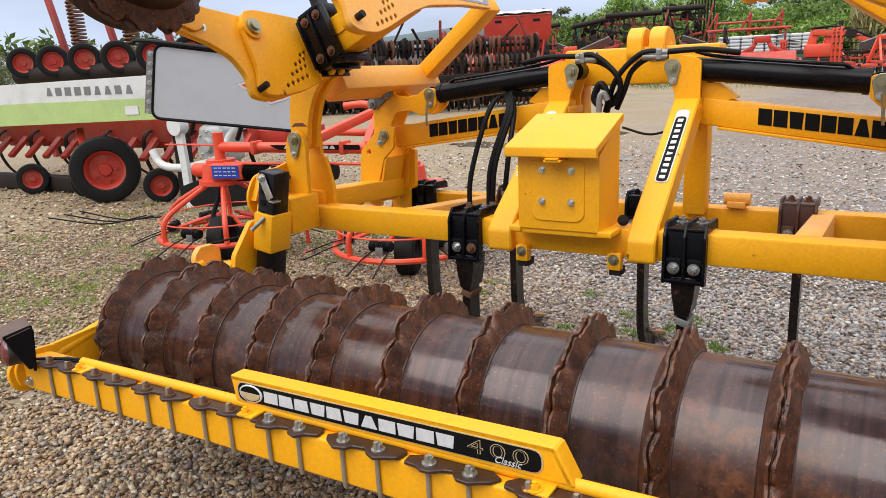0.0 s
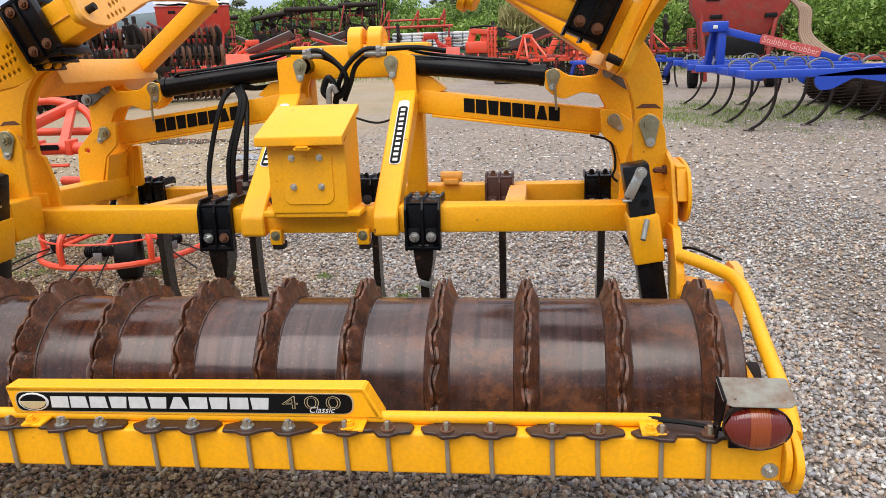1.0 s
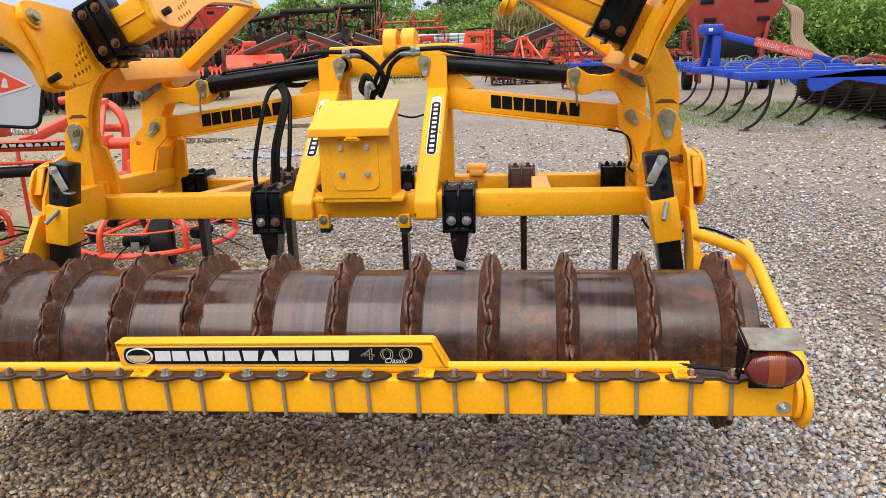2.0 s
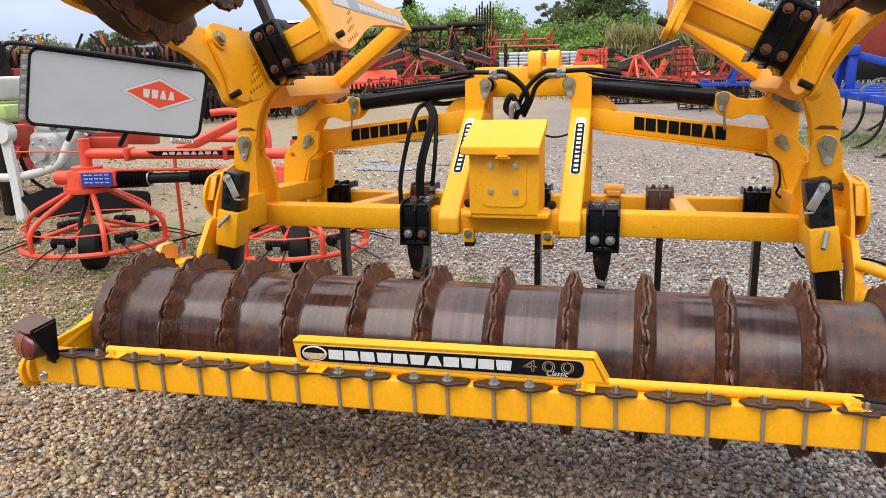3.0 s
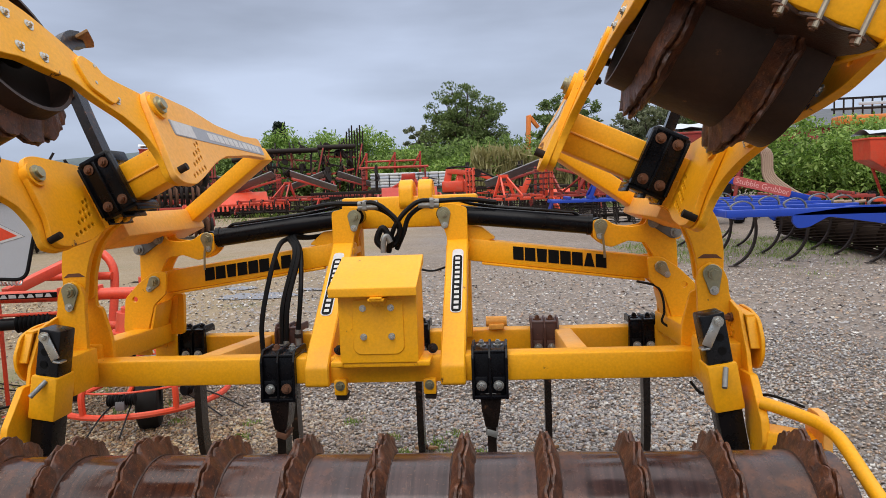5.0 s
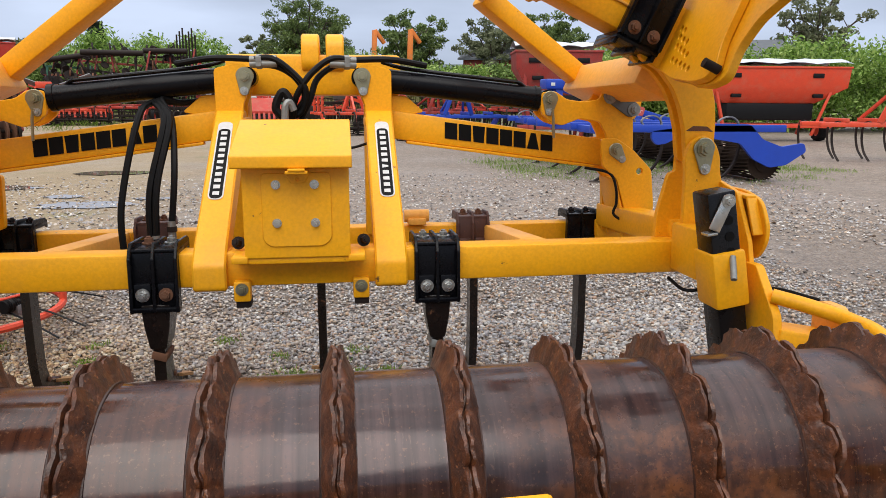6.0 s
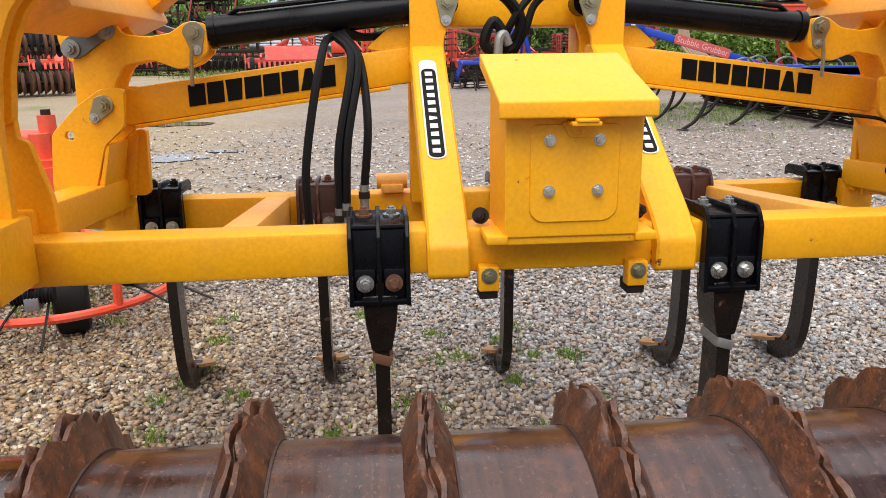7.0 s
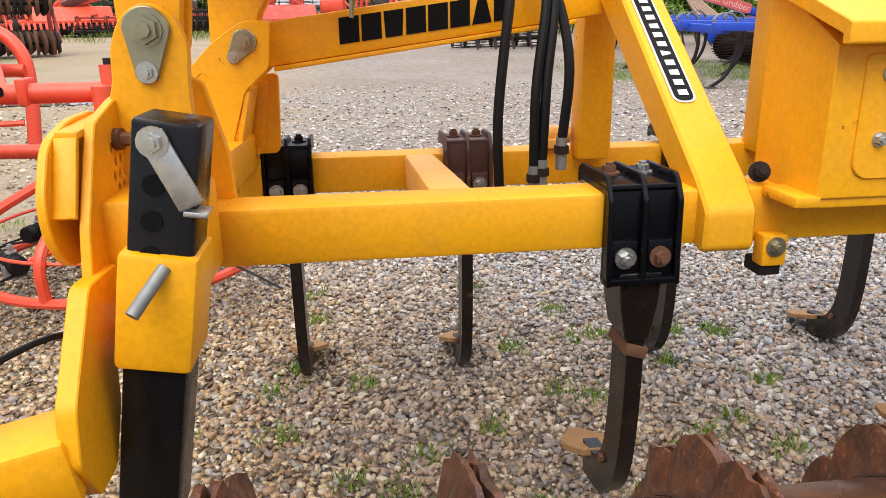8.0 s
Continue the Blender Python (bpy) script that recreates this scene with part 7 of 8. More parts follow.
rc = thing("wheeled_tine_cultivator", "red tine cultivator with black tyres on the gravel", "cultivator", pose(-8.6, 3.6, 0, 0, 0, 3))
A = Y(rc)
for y in (0.5, 1.2):
    A("cross_beam", box(B(), (-2.2, y, 0.62), (3.3, y + 0.14, 0.78), 0.012), red)
for k in range(13):
    x = -2.0 + 0.4 * k
    A("tine_unit", c_tine(B(), x, 1.2 if k % 2 else 0.5, 0.7, w=0.06), dark_iron)
    A("unit_arm", beam(B(), (x, 0.55, 0.85), (x + 0.15, -0.05, 0.45), 0.09, 0.06, 0.008), red)
    A("unit_bracket", box(B(), (x - 0.09, 0.36, 0.55), (x + 0.09, 0.5, 0.95), 0.01), red)
A("hood_plate", plate(B(), [(-2.2, 0.62), (2.3, 0.65), (2.3, 0.94), (-2.2, 0.92)], [], 0.03, xz(0.30), 0.02), red)
A("top_rail", box(B(), (-2.2, 0.85, 0.98), (3.3, 0.97, 1.1), 0.01), red)
wheel("tyre", rc, Matrix.Translation((1.35, -0.62, 0.41)) @ Matrix.Rotation(-0.75, 4, "Z"), 0.41, 0.24, red, tyre_rubber, 0.58, lugs=0)
A("wheel_arm", beam(B(), (0.55, -0.3, 0.85), (1.2, -0.75, 0.42), 0.09, 0.10, 0.01), red)
for x in (0.75, 2.1, -0.4):
    wheel("tyre", rc, Matrix.Translation((x, -0.45, 0.21)) @ Matrix.Rotation(-0.75, 4, "Z"), 0.21, 0.12, red, tyre_rubber, 0.6)
A("skid_plate", box(B(), (-2.2, -0.3, 0.02), (0.5, -0.1, 0.22), 0.02), dark_iron)

bw = thing("folded_row_cultivator", "red folded row cultivator with small tyres and coil springs", "cultivator", pose(-10.8, 6.3, 0, 0, 0, 5))
A = Y(bw)
A("main_beam", box(B(), (-2.8, 0, 1.45), (2.0, 0.16, 1.62), 0.012), red_dark)
A("lower_beam", box(B(), (-2.8, 0.2, 0.8), (2.0, 0.36, 0.95), 0.012), red_dark)
A("roller", rod(B(), (-2.8, -0.2, 1.62), (2.0, -0.2, 1.62), 0.16, n=16), dark_iron)
for k in range(6):
    x = -2.4 + 0.85 * k
    wheel("tyre", bw, Matrix.Translation((x, -0.35, 1.85)) @ Matrix.Rotation(-0.8, 4, "Z"), 0.29, 0.14, red, tyre_rubber, 0.6)
    A("unit_arm", beam(B(), (x, 0.0, 1.3), (x + 0.02, -0.25, 1.8), 0.09, 0.07), red)
for k in range(3):
    x = -1.2 + 1.35 * k
    A("spring_post", beam(B(), (x - 0.3, 0, 1.6), (x - 0.75, 0, 3.3), 0.1, 0.1), red_dark)
    A("coil_spring", tube(B(), [(x + 0.13 * math.cos(q * 0.9), 0.13 * math.sin(q * 0.9), 2.05 + q * 0.0095) for q in range(110)], 0.022, 6), rust_bolt)
for x in (-2.6, -0.8, 1.0, 1.9):
    A("leg", box(B(), (x - 0.06, 0.1, 0), (x + 0.06, 0.24, 1.5), 0.01), red_dark)

for i, (x, y, w, rz, mt) in enumerate(((-16.5, 15.5, 5.5, 40, dark_iron), (-22.0, 22.0, 6.0, 35, red_dark), (-13.5, 19.5, 4.5, 38, red_dark), (-27.0, 30.0, 6.0, 30, red), (-19.5, 29.5, 5.0, 30, dark_iron), (-7.2, 37.2, 4.5, 5, dark_iron), (-15.0, 38.5, 4.5, -6, dark_iron), (0.6, 38.5, 5.0, 8, dark_iron), (6.4, 36.5, 5.0, -5, dark_iron), (-18.6, 41.0, 5.0, 4, dark_iron), (-11.5, 17.2, 4.0, 42, dark_iron), (-15.0, 24.5, 5.0, 38, dark_iron))):
    th = thing("disc_harrow", "dark disc harrow with rows of worn discs" if mt is dark_iron else "weathered red disc harrow with rows of worn discs", "harrow", pose(x, y, 0, 0, 0, rz), "disc harrows")
    A = Y(th)
    for r in range(2):
        A("gang_beam", box(B(), (-w / 2, -0.9 * r - 0.07, 0.95), (w / 2, -0.9 * r + 0.07, 1.1), 0.01), mt)
        for k in range(int(w / 0.32)):
            xx = -w / 2 + 0.15 + 0.32 * k
            bm = B()
            rod(bm, (xx, -0.9 * r, 0.31), (xx + 0.05, -0.9 * r - 0.015, 0.31), 0.30, 0.27, n=18)
            A("disc", bm, dark_iron)
            A("disc_arm", beam(B(), (xx, -0.9 * r, 1.0), (xx, -0.9 * r - 0.05, 0.32), 0.05, 0.03, 0), mt)
    for sx in (-1, 1):
        for k in range(5):
            A("raised_disc", rod(B(), (sx * w * 0.3 + 0.0, -0.2 + 0.3 * k - 0.9, 2.0), (sx * w * 0.3 + 0.06, -0.2 + 0.3 * k - 0.9, 2.02), 0.30, n=16), dark_iron)
        A("raised_beam", box(B(), (sx * w * 0.3 - 0.06, -1.2, 1.62), (sx * w * 0.3 + 0.06, 0.5, 1.74), 0.01), mt)
        for y2 in (-0.9, 0.0):
            A("raised_post", box(B(), (sx * w * 0.3 - 0.05, y2 - 0.05, 1.05), (sx * w * 0.3 + 0.05, y2 + 0.05, 2.5), 0.01), mt)
def roller_rack(label, x, y, w, rz, mtl, seed):
    """Packed rows of worn press rings on a low frame, one row above the other."""
    th = thing("ring_press", label, "roller", pose(x, y, 0, 0, 0, rz), "ring presses")
    A = Y(th)
    rg = random.Random(seed)
    for r, (yy, z) in enumerate(((-0.7, 0.36), (0.1, 0.36), (-0.55, 1.35), (0.15, 1.95))):
        A("axle", rod(B(), (-w / 2, yy, z), (w / 2, yy, z), 0.05, n=8), dark_iron)
        for k in range(int(w / 0.17)):
            xx = -w / 2 + 0.1 + 0.17 * k
            rr = 0.33 * rg.uniform(0.93, 1.05)
            A("press_ring", rod(B(), (xx, yy, z), (xx + 0.075, yy + rg.uniform(-0.02, 0.02), z), rr, rr * 0.8, n=14), rust_bolt if rg.random() < 0.6 else dark_iron)
    for xx in (-w / 2, 0.0, w / 2):
        A("frame_post", box(B(), (xx - 0.05, 0.3, 0), (xx + 0.05, 0.4, 2.3), 0.01), mtl)
        A("frame_stay", beam(B(), (xx, 0.3, 1.95), (xx, -0.7, 0.36), 0.08, 0.08, 0.01), mtl)
    for k in range(5):
        xx = -w / 2 + w * (k + 0.5) / 5
        A("top_tine", beam(B(), (xx, 0.3, 2.2), (xx + rg.uniform(-0.5, 0.5), 0.2, 2.2 + rg.uniform(0.2, 0.7)), 0.08, 0.06, 0), (mtl, dark_iron)[k % 2])
    A("top_beam", box(B(), (-w / 2, 0.28, 2.1), (w / 2, 0.42, 2.24), 0.01), mtl)
    return th


for k, (x, y, w, rz, mt) in enumerate(((-17.6, 17.0, 4.6, 40, orange), (-13.6, 17.6, 4.2, 38, dark_iron), (-22.5, 19.0, 4.8, 42, red_dark), (-10.4, 19.6, 3.6, 30, red_dark))):
    roller_rack("dark rusty ring press rows on a painted frame", x, y, w, rz, mt, 50 + k)
th = thing("trailer_chassis", "orange trailer chassis with rails parked behind the board", "trailer", pose(-15.2, 11.6, 0, 0, 0, 42))
A = Y(th)
for z in (0.75, 1.15, 1.5):
    A("rail", box(B(), (-2.5, -0.06, z), (2.5, 0.06, z + 0.1), 0.01), orange)
for k in range(6):
    A("post", box(B(), (-2.4 + 0.95 * k, -0.05, 0.0), (-2.3 + 0.95 * k, 0.05, 1.6), 0.01), orange)
th = thing("orange_loader", "orange loader with a black lattice boom behind the bushes", "loader", pose(19.2, 33.5, 0, 0, 0, -8))
A = Y(th)
A("body", box(B(), (-2.0, -0.8, 3.5), (1.6, 0.8, 3.95), 0.1), orange)
A("platform", box(B(), (-2.5, -1.0, 0.0), (2.2, 1.0, 3.2), 0.1), dark_iron)
for z in (4.25, 4.75):
    A("boom_rail", box(B(), (-2.2, -0.06, z), (2.2, 0.06, z + 0.1), 0.01), dark_iron)
for k in range(11):
    A("boom_post", box(B(), (-2.1 + 0.42 * k, -0.05, 4.0), (-2.04 + 0.42 * k, 0.05, 4.85), 0.01), dark_iron)
A("boom_light", box(B(), (-1.0, -0.1, 4.45), (1.2, 0.0, 4.6), 0.02), tarp)
for x, y in ((2.6, 58.0), (5.4, 57.0)):
    th = thing("orange_digger", "orange digger arm and cab standing among the bushes", "digger", pose(x, y, 0, 0, 0, 15))
    A = Y(th)
    A("cab", box(B(), (-0.9, -0.8, 1.2), (0.9, 0.8, 3.0), 0.15), dark_iron)
    A("track_base", box(B(), (-1.4, -1.2, 0.0), (1.4, 1.2, 1.2), 0.2), dark_iron)
    A("arm", beam(B(), (1.0, 0, 1.4), (1.2, 0, 6.6), 0.5, 0.3, 0.03), orange)
    A("arm", beam(B(), (1.2, 0, 6.6), (2.0, 0, 5.6), 0.3, 0.3, 0.03), orange)

# sheds on the west side
roof_sheet = mat("weathered_roof_sheet", (0.13, 0.14, 0.155), (0.09, 0.10, 0.11), 0.7, scale=1.2, fine=8, bump=0.1, spec=0.2)
for i, (x, y, w, d, h, rz, mt, lb) in enumerate(((-84, 78, 24, 12, 3.6, 45, green_dark, "dark green farm shed with sheet roof"), (-56, 92, 20, 12, 3.0, 35, grey_metal, "grey farm shed with sheet roof"), (26, 62, 26, 12, 4.6, -25, red_dark, "red barn with a pale roof"))):
    th = thing("farm_shed", lb, "shed", pose(x, y, 0, 0, 0, rz))
    A = Y(th)
    A("wall", box(B(), (-w / 2, -d / 2, 0), (w / 2, d / 2, h), 0.02), mt)
    bm = plate(B(), [(-d / 2 - 0.4, h - 0.05), (0, h + 1.6), (d / 2 + 0.4, h - 0.05), (d / 2 + 0.4, h + 0.1), (0, h + 1.75), (-d / 2 - 0.4, h + 0.1)], [], w + 0.8, yz(0), 0)
    A("roof", bm, roof_sheet)
    A("door", box(B(), (-2.5, -d / 2 - 0.08, 0), (2.5, -d / 2 - 0.005, h * 0.8), 0.01), dark_iron)


# tall folded tine frames, dark with rust, in front of the hedge
def folded_frame(label, x, y, w, z0, z1, rz, mtl, seed):
    th = thing("folded_tine_frame", label, "cultivator", pose(x, y, 0, 0, 0, rz), "folded frames")
    A = Y(th)
    rg = random.Random(seed)
    A("base_frame", box(B(), (-w / 2, -0.5, 0.5), (w / 2, 0.5, 0.75), 0.02), mtl)
    for sx in (-1, 1):
        A("base_leg", box(B(), (sx * w * 0.4 - 0.06, -0.06, 0), (sx * w * 0.4 + 0.06, 0.06, z1 - 0.5), 0.01), mtl)
    n = 5
    for i in range(n):
        z = z0 + (z1 - z0) * (i + 0.3) / n
        d = -0.5 + 0.25 * i
        b = A("folded_beam", beam(B(), (-w / 2, d, z + rg.uniform(-0.35, 0.35)), (w / 2, d, z + rg.uniform(-0.35, 0.35)), 0.12, 0.12, 0.01), (mtl, red, dark_iron, red_dark)[i % 4])
        for k in range(int(w / 0.45)):
            xx = -w / 2 + 0.2 + 0.45 * k + rg.uniform(-0.15, 0.15)
            h, lean = rg.uniform(0.3, 0.75), rg.uniform(-0.45, 0.45)
            A("folded_tine", tube(B(), smooth_path([(xx, d, z), (xx + lean * 0.3, d - 0.25, z + 0.05), (xx + lean * 0.6, d - 0.32, z + h * 0.55), (xx + lean, d - 0.15, z + h)], 3), 0, flat=(0.09, 0.06)), dark_iron if rg.random() < 0.7 else rust_bolt, b)
            if rg.random() < 0.6:
                q = Vector((xx + rg.uniform(-0.2, 0.2), d - 0.3, z + rg.uniform(-0.3, 0.3)))
                A("folded_disc", rod(B(), q, q + Vector((rg.uniform(-0.05, 0.05), 0.04, rg.uniform(-0.04, 0.04))), rg.uniform(0.16, 0.27), n=14), dark_iron, b)
    A("top_roller", rod(B(), (-w * 0.5, -0.2, z1 - 0.25), (w * 0.55, -0.1, z1 + rg.uniform(-0.3, 0.25)), 0.16, n=14), dark_iron)
    for sx in (-0.8, 0.1, 0.9):
        A("brace", beam(B(), (sx * w * 0.5, -0.1, z0 - 0.2), (sx * w * 0.5 + rg.uniform(-0.7, 0.7), 0.1, z1 - 0.1), 0.09, 0.09, 0.01), red_dark)
    return th


folded_frame("dark folded tine frame with rusty red beams by the hedge", -12.4, 43.5, 3.2, 1.4, 4.0, 6, dark_iron, 1)
folded_frame("dark folded tine frame with rusty red beams by the hedge", -9.6, 44.5, 2.4, 1.4, 4.2, -5, dark_iron, 2)
folded_frame("dark green folded tine frame standing by the hedge", -15.6, 46.0, 3.0, 1.4, 3.6, 4, green_dark, 3)
folded_frame("dark folded tine frame with rusty red beams by the hedge", -20.5, 47.0, 3.5, 1.2, 3.4, 10, red_dark, 4)
th = thing("upright_tine_bundle", "tall black tines standing in a bundle", "tines", pose(-8.6, 45.5, 0))
A = Y(th)
for k in range(7):
    A("upright_tine", beam(B(), (-0.55 + 0.18 * k, 0, 0.0), (-0.5 + 0.18 * k, 0.1, 5.0 + 0.2 * (k % 3)), 0.07, 0.07, 0), dark_iron)

# orange-red hedge trimmer with its arm laid out
th = thing("reach_mower", "orange-red reach mower with folded arm and flail head", "mower", pose(-1.3, 34.6, 0))
A = Y(th)
A("base", box(B(), (-1.2, -0.5, 0.3), (0.9, 0.6, 0.9), 0.08), dark_iron)
A("gear_frame", box(B(), (-0.75, -0.3, 0.9), (0.35, 0.4, 1.5), 0.1), orange_red)
A("mast", beam(B(), (-0.6, 0, 0.9), (-0.35, 0, 2.1), 0.3, 0.35, 0.03), orange_red)
A("mast", beam(B(), (0.35, 0, 0.9), (0.15, 0, 2.0), 0.25, 0.3, 0.03), orange_red)
A("arm", beam(B(), (-0.45, -0.1, 2.0), (1.1, -0.2, 1.85), 0.24, 0.26, 0.03), orange_red)
A("arm", beam(B(), (1.0, -0.2, 1.85), (3.4, -0.5, 0.95), 0.20, 0.22, 0.02), orange_red)
A("arm_joint", rod(B(), (1.05, -0.4, 1.85), (1.05, 0.0, 1.85), 0.22, n=16), dark_iron)
A("arm_hose", tube(B(), smooth_path([(-0.5, -0.2, 2.15), (0.3, -0.3, 2.2), (1.1, -0.35, 2.0), (2.2, -0.45, 1.5), (3.2, -0.6, 1.1)], 5), 0.045, 8), rubber)
A("elbow", beam(B(), (3.3, -0.5, 0.6), (3.7, -0.5, 1.5), 0.25, 0.3, 0.04), orange_red)
A("motor", rod(B(), (3.9, -0.6, 0.85), (4.4, -0.6, 0.85), 0.22, n=18), plastic_black)
A("flail_hood", plate(B(), [(-0.5, 0.2), (-0.45, 0.7), (-0.1, 0.95), (0.3, 0.85), (0.45, 0.2)], [], 1.2, Matrix.Translation((5.1, -0.6, 0)) @ yz(0), 0.06), orange_red)

# ================= trees, hedge and bushes =================
def leaf_mat(name, a, b, c):
    mt = bpy.data.materials.new(name)
    mt.use_nodes = True
    nd, ln = mt.node_tree.nodes, mt.node_tree.links
    bs = nd["Principled BSDF"]
    ge = nd.new("ShaderNodeNewGeometry")
    rp = nd.new("ShaderNodeValToRGB")
    for i, (p, col) in enumerate(((0.0, a), (0.55, b), (1.0, c))):
        e = rp.color_ramp.elements[i] if i < 2 else rp.color_ramp.elements.new(p)
        e.position, e.color = p, (*col, 1)
    ln.new(ge.outputs["Random Per Island"], rp.inputs[0])
    tc, nz, mx = nd.new("ShaderNodeTexCoord"), nd.new("ShaderNodeTexNoise"), nd.new("ShaderNodeMix")
    nz.inputs["Scale"].default_value = 0.5
    ln.new(tc.outputs["Object"], nz.inputs[0])
    mx.data_type, mx.blend_type = "RGBA", "MULTIPLY"
    mx.inputs[0].default_value = 0.6
    ln.new(rp.outputs[0], mx.inputs[6])
    ln.new(nz.outputs[0], mx.inputs[7])
    ln.new(rp.outputs[0], bs.inputs["Base Color"])
    bs.inputs["Roughness"].default_value = 0.6
    tr, ad = nd.new("ShaderNodeBsdfTranslucent"), nd.new("ShaderNodeMixShader")
    ln.new(rp.outputs[0], tr.inputs[0])
    ad.inputs[0].default_value = 0.42
    ln.new(bs.outputs[0], ad.inputs[1])
    ln.new(tr.outputs[0], ad.inputs[2])
    ln.new(ad.outputs[0], nd["Material Output"].inputs[0])
    return mt


oak_leaf = leaf_mat("oak_leaves", (0.045, 0.075, 0.018), (0.12, 0.18, 0.045), (0.24, 0.31, 0.10))
hedge_leaf = leaf_mat("hedge_leaves", (0.05, 0.09, 0.018), (0.17, 0.27, 0.06), (0.34, 0.46, 0.14))
fresh_leaf = leaf_mat("fresh_spring_leaves", (0.07, 0.14, 0.02), (0.22, 0.36, 0.06), (0.42, 0.55, 0.16))
pale_leaf = leaf_mat("thin_spring_leaves", (0.09, 0.11, 0.05), (0.16, 0.18, 0.09), (0.24, 0.26, 0.15))
fir_leaf = leaf_mat("fir_needles", (0.008, 0.018, 0.010), (0.015, 0.03, 0.016), (0.03, 0.05, 0.03))
reed_leaf = leaf_mat("dry_reeds", (0.20, 0.18, 0.06), (0.33, 0.30, 0.12), (0.46, 0.42, 0.22))


def leaves(name, centres, radii, per, size, material, parent=None, seed=1, flat=0.6, stretch=1.0):
    """Many small folded leaves scattered in clumps; one mesh."""
    rg = np.random.default_rng(seed)
    cs = np.repeat(np.asarray(centres, float), per, 0)
    rs = np.repeat(np.asarray(radii, float), per)
    n = len(cs)
    v = rg.normal(size=(n, 3))
    v /= np.linalg.norm(v, axis=1)[:, None]
    p = cs + v * (rs * rg.random(n) ** 0.45)[:, None] * np.array((1, 1, flat))
    a = rg.normal(size=(n, 3))
    a[:, 2] *= stretch
    a /= np.linalg.norm(a, axis=1)[:, None]
    b = np.cross(a, rg.normal(size=(n, 3)))
    b /= np.linalg.norm(b, axis=1)[:, None] + 1e-9
    s = (size * rg.uniform(0.6, 1.4, n))[:, None]
    k = 0.5 / stretch if stretch > 1 else 0.42
    co = np.stack((p - a * s, p + b * s * k, p + a * s, p - b * s * k), 1).reshape(-1, 3)
    me = bpy.data.meshes.new(name)
    me.vertices.add(4 * n)
    me.vertices.foreach_set("co", co.ravel())
    me.loops.add(4 * n)
    me.loops.foreach_set("vertex_index", np.arange(4 * n, dtype=np.int32))
    me.polygons.add(n)
    me.polygons.foreach_set("loop_start", np.arange(0, 4 * n, 4, dtype=np.int32))
    me.update(calc_edges=True)
    me.materials.append(material)
    ob = new(name, me)
    if parent:
        ob.parent = parent
    return ob


def tree(label, x, y, h, w, trunk_h, lm, seed, dens=1.0, size=0.17, group="yard trees", n=11, twigs=6):
    """A trunk that forks into limbs, and a ragged crown of leaf clumps round their ends."""
    rg = random.Random(seed)
    th = thing("tree", label, "tree", pose(x, y, 0), group)
    bm = B()
    r0 = h * 0.028
    tube(bm, smooth_path([(0, 0, 0), (0.05 * w, 0, trunk_h * 0.6), (0.02 * w, 0.02 * w, trunk_h)], 4), r0, 8, taper=lambda t: 1.15 - 0.4 * t)
    ends = []
    for i in range(n):
        a = 2.39996 * i + rg.uniform(-0.3, 0.3)
        sz = -0.55 + 1.5 * (i + 0.5) / n
        cz = math.sqrt(max(0.05, 1 - sz * sz))
        L = rg.uniform(0.82, 1.0)
        e = Vector((math.cos(a) * cz * w * 0.44 * L, math.sin(a) * cz * w * 0.44 * L, trunk_h + (h - trunk_h) * (0.46 + 0.48 * sz * L)))
        mid = Vector((e.x * 0.4, e.y * 0.4, trunk_h + (e.z - trunk_h) * 0.55))
        pts = smooth_path([(0.02 * w, 0.02 * w, trunk_h * 0.92), mid, e], 4)
        tube(bm, pts, r0 * 0.45, 6, taper=lambda t: 1.0 - 0.8 * t)
        for q in range(twigs):
            s = rg.uniform(0.35, 1.0)
            base = pts[min(len(pts) - 1, int(s * (len(pts) - 1)))]
            tip = base + Vector((rg.uniform(-1, 1), rg.uniform(-1, 1), rg.uniform(-0.5, 0.9))) * w * 0.16
            tube(bm, [base, (base + tip) / 2 + Vector((0, 0, 0.03 * w)), tip], r0 * 0.14, 4, taper=lambda t: 1 - 0.7 * t)
            ends.append(tip)
        ends.append(e)
    part("trunk", bm, bark, th)
    rad = [w * rg.uniform(0.05, 0.11) for _ in ends]
    leaves("crown", ends, rad, int(150 * dens), size, lm, th, seed)
    return th


tree("large broad oak in young leaf behind the yard", -2.0, 74, 12.2, 9.4, 2.6, oak_leaf, 3, 0.75, 0.14, n=26, twigs=11)
tree("thin spring tree with pale young leaves", -7.2, 80, 8.5, 4.5, 3.0, pale_leaf, 5, 0.45, 0.2)
tree("broad green tree beyond the hedge", 7.6, 66, 9.6, 7.5, 2.6, oak_leaf, 7, 0.6, 0.17, n=15, twigs=9)
tree("broad green tree beyond the hedge", 14.5, 62, 9.0, 7.5, 2.6, pale_leaf, 8, 0.5, 0.17, n=15, twigs=8)
tree("dark green tree beyond the hedge", 19.0, 60, 9.2, 7.5, 2.3, oak_leaf, 9, 0.7, 0.17, n=15, twigs=9)
tree("thin spring tree with pale young leaves", 41.0, 56, 11.5, 8.0, 4.0, pale_leaf, 10, 0.35, 0.2)
tree("green tree at the edge of the yard", -27.0, 66, 6.2, 6.5, 0.8, pale_leaf, 12, 0.5, 0.2, n=14, twigs=8)
tree("green tree far beyond the sheds", -70.0, 90, 8.0, 9.0, 1.0, pale_leaf, 13, 0.5, 0.28, n=14, twigs=8)
fir = thing("fir_tree", "dark fir tree rising over the hedge", "tree", pose(-19.6, 66, 0), "yard trees")
part("trunk", rod(B(), (0, 0, 0), (0, 0, 7.4), 0.18, 0.03, 8), bark, fir)
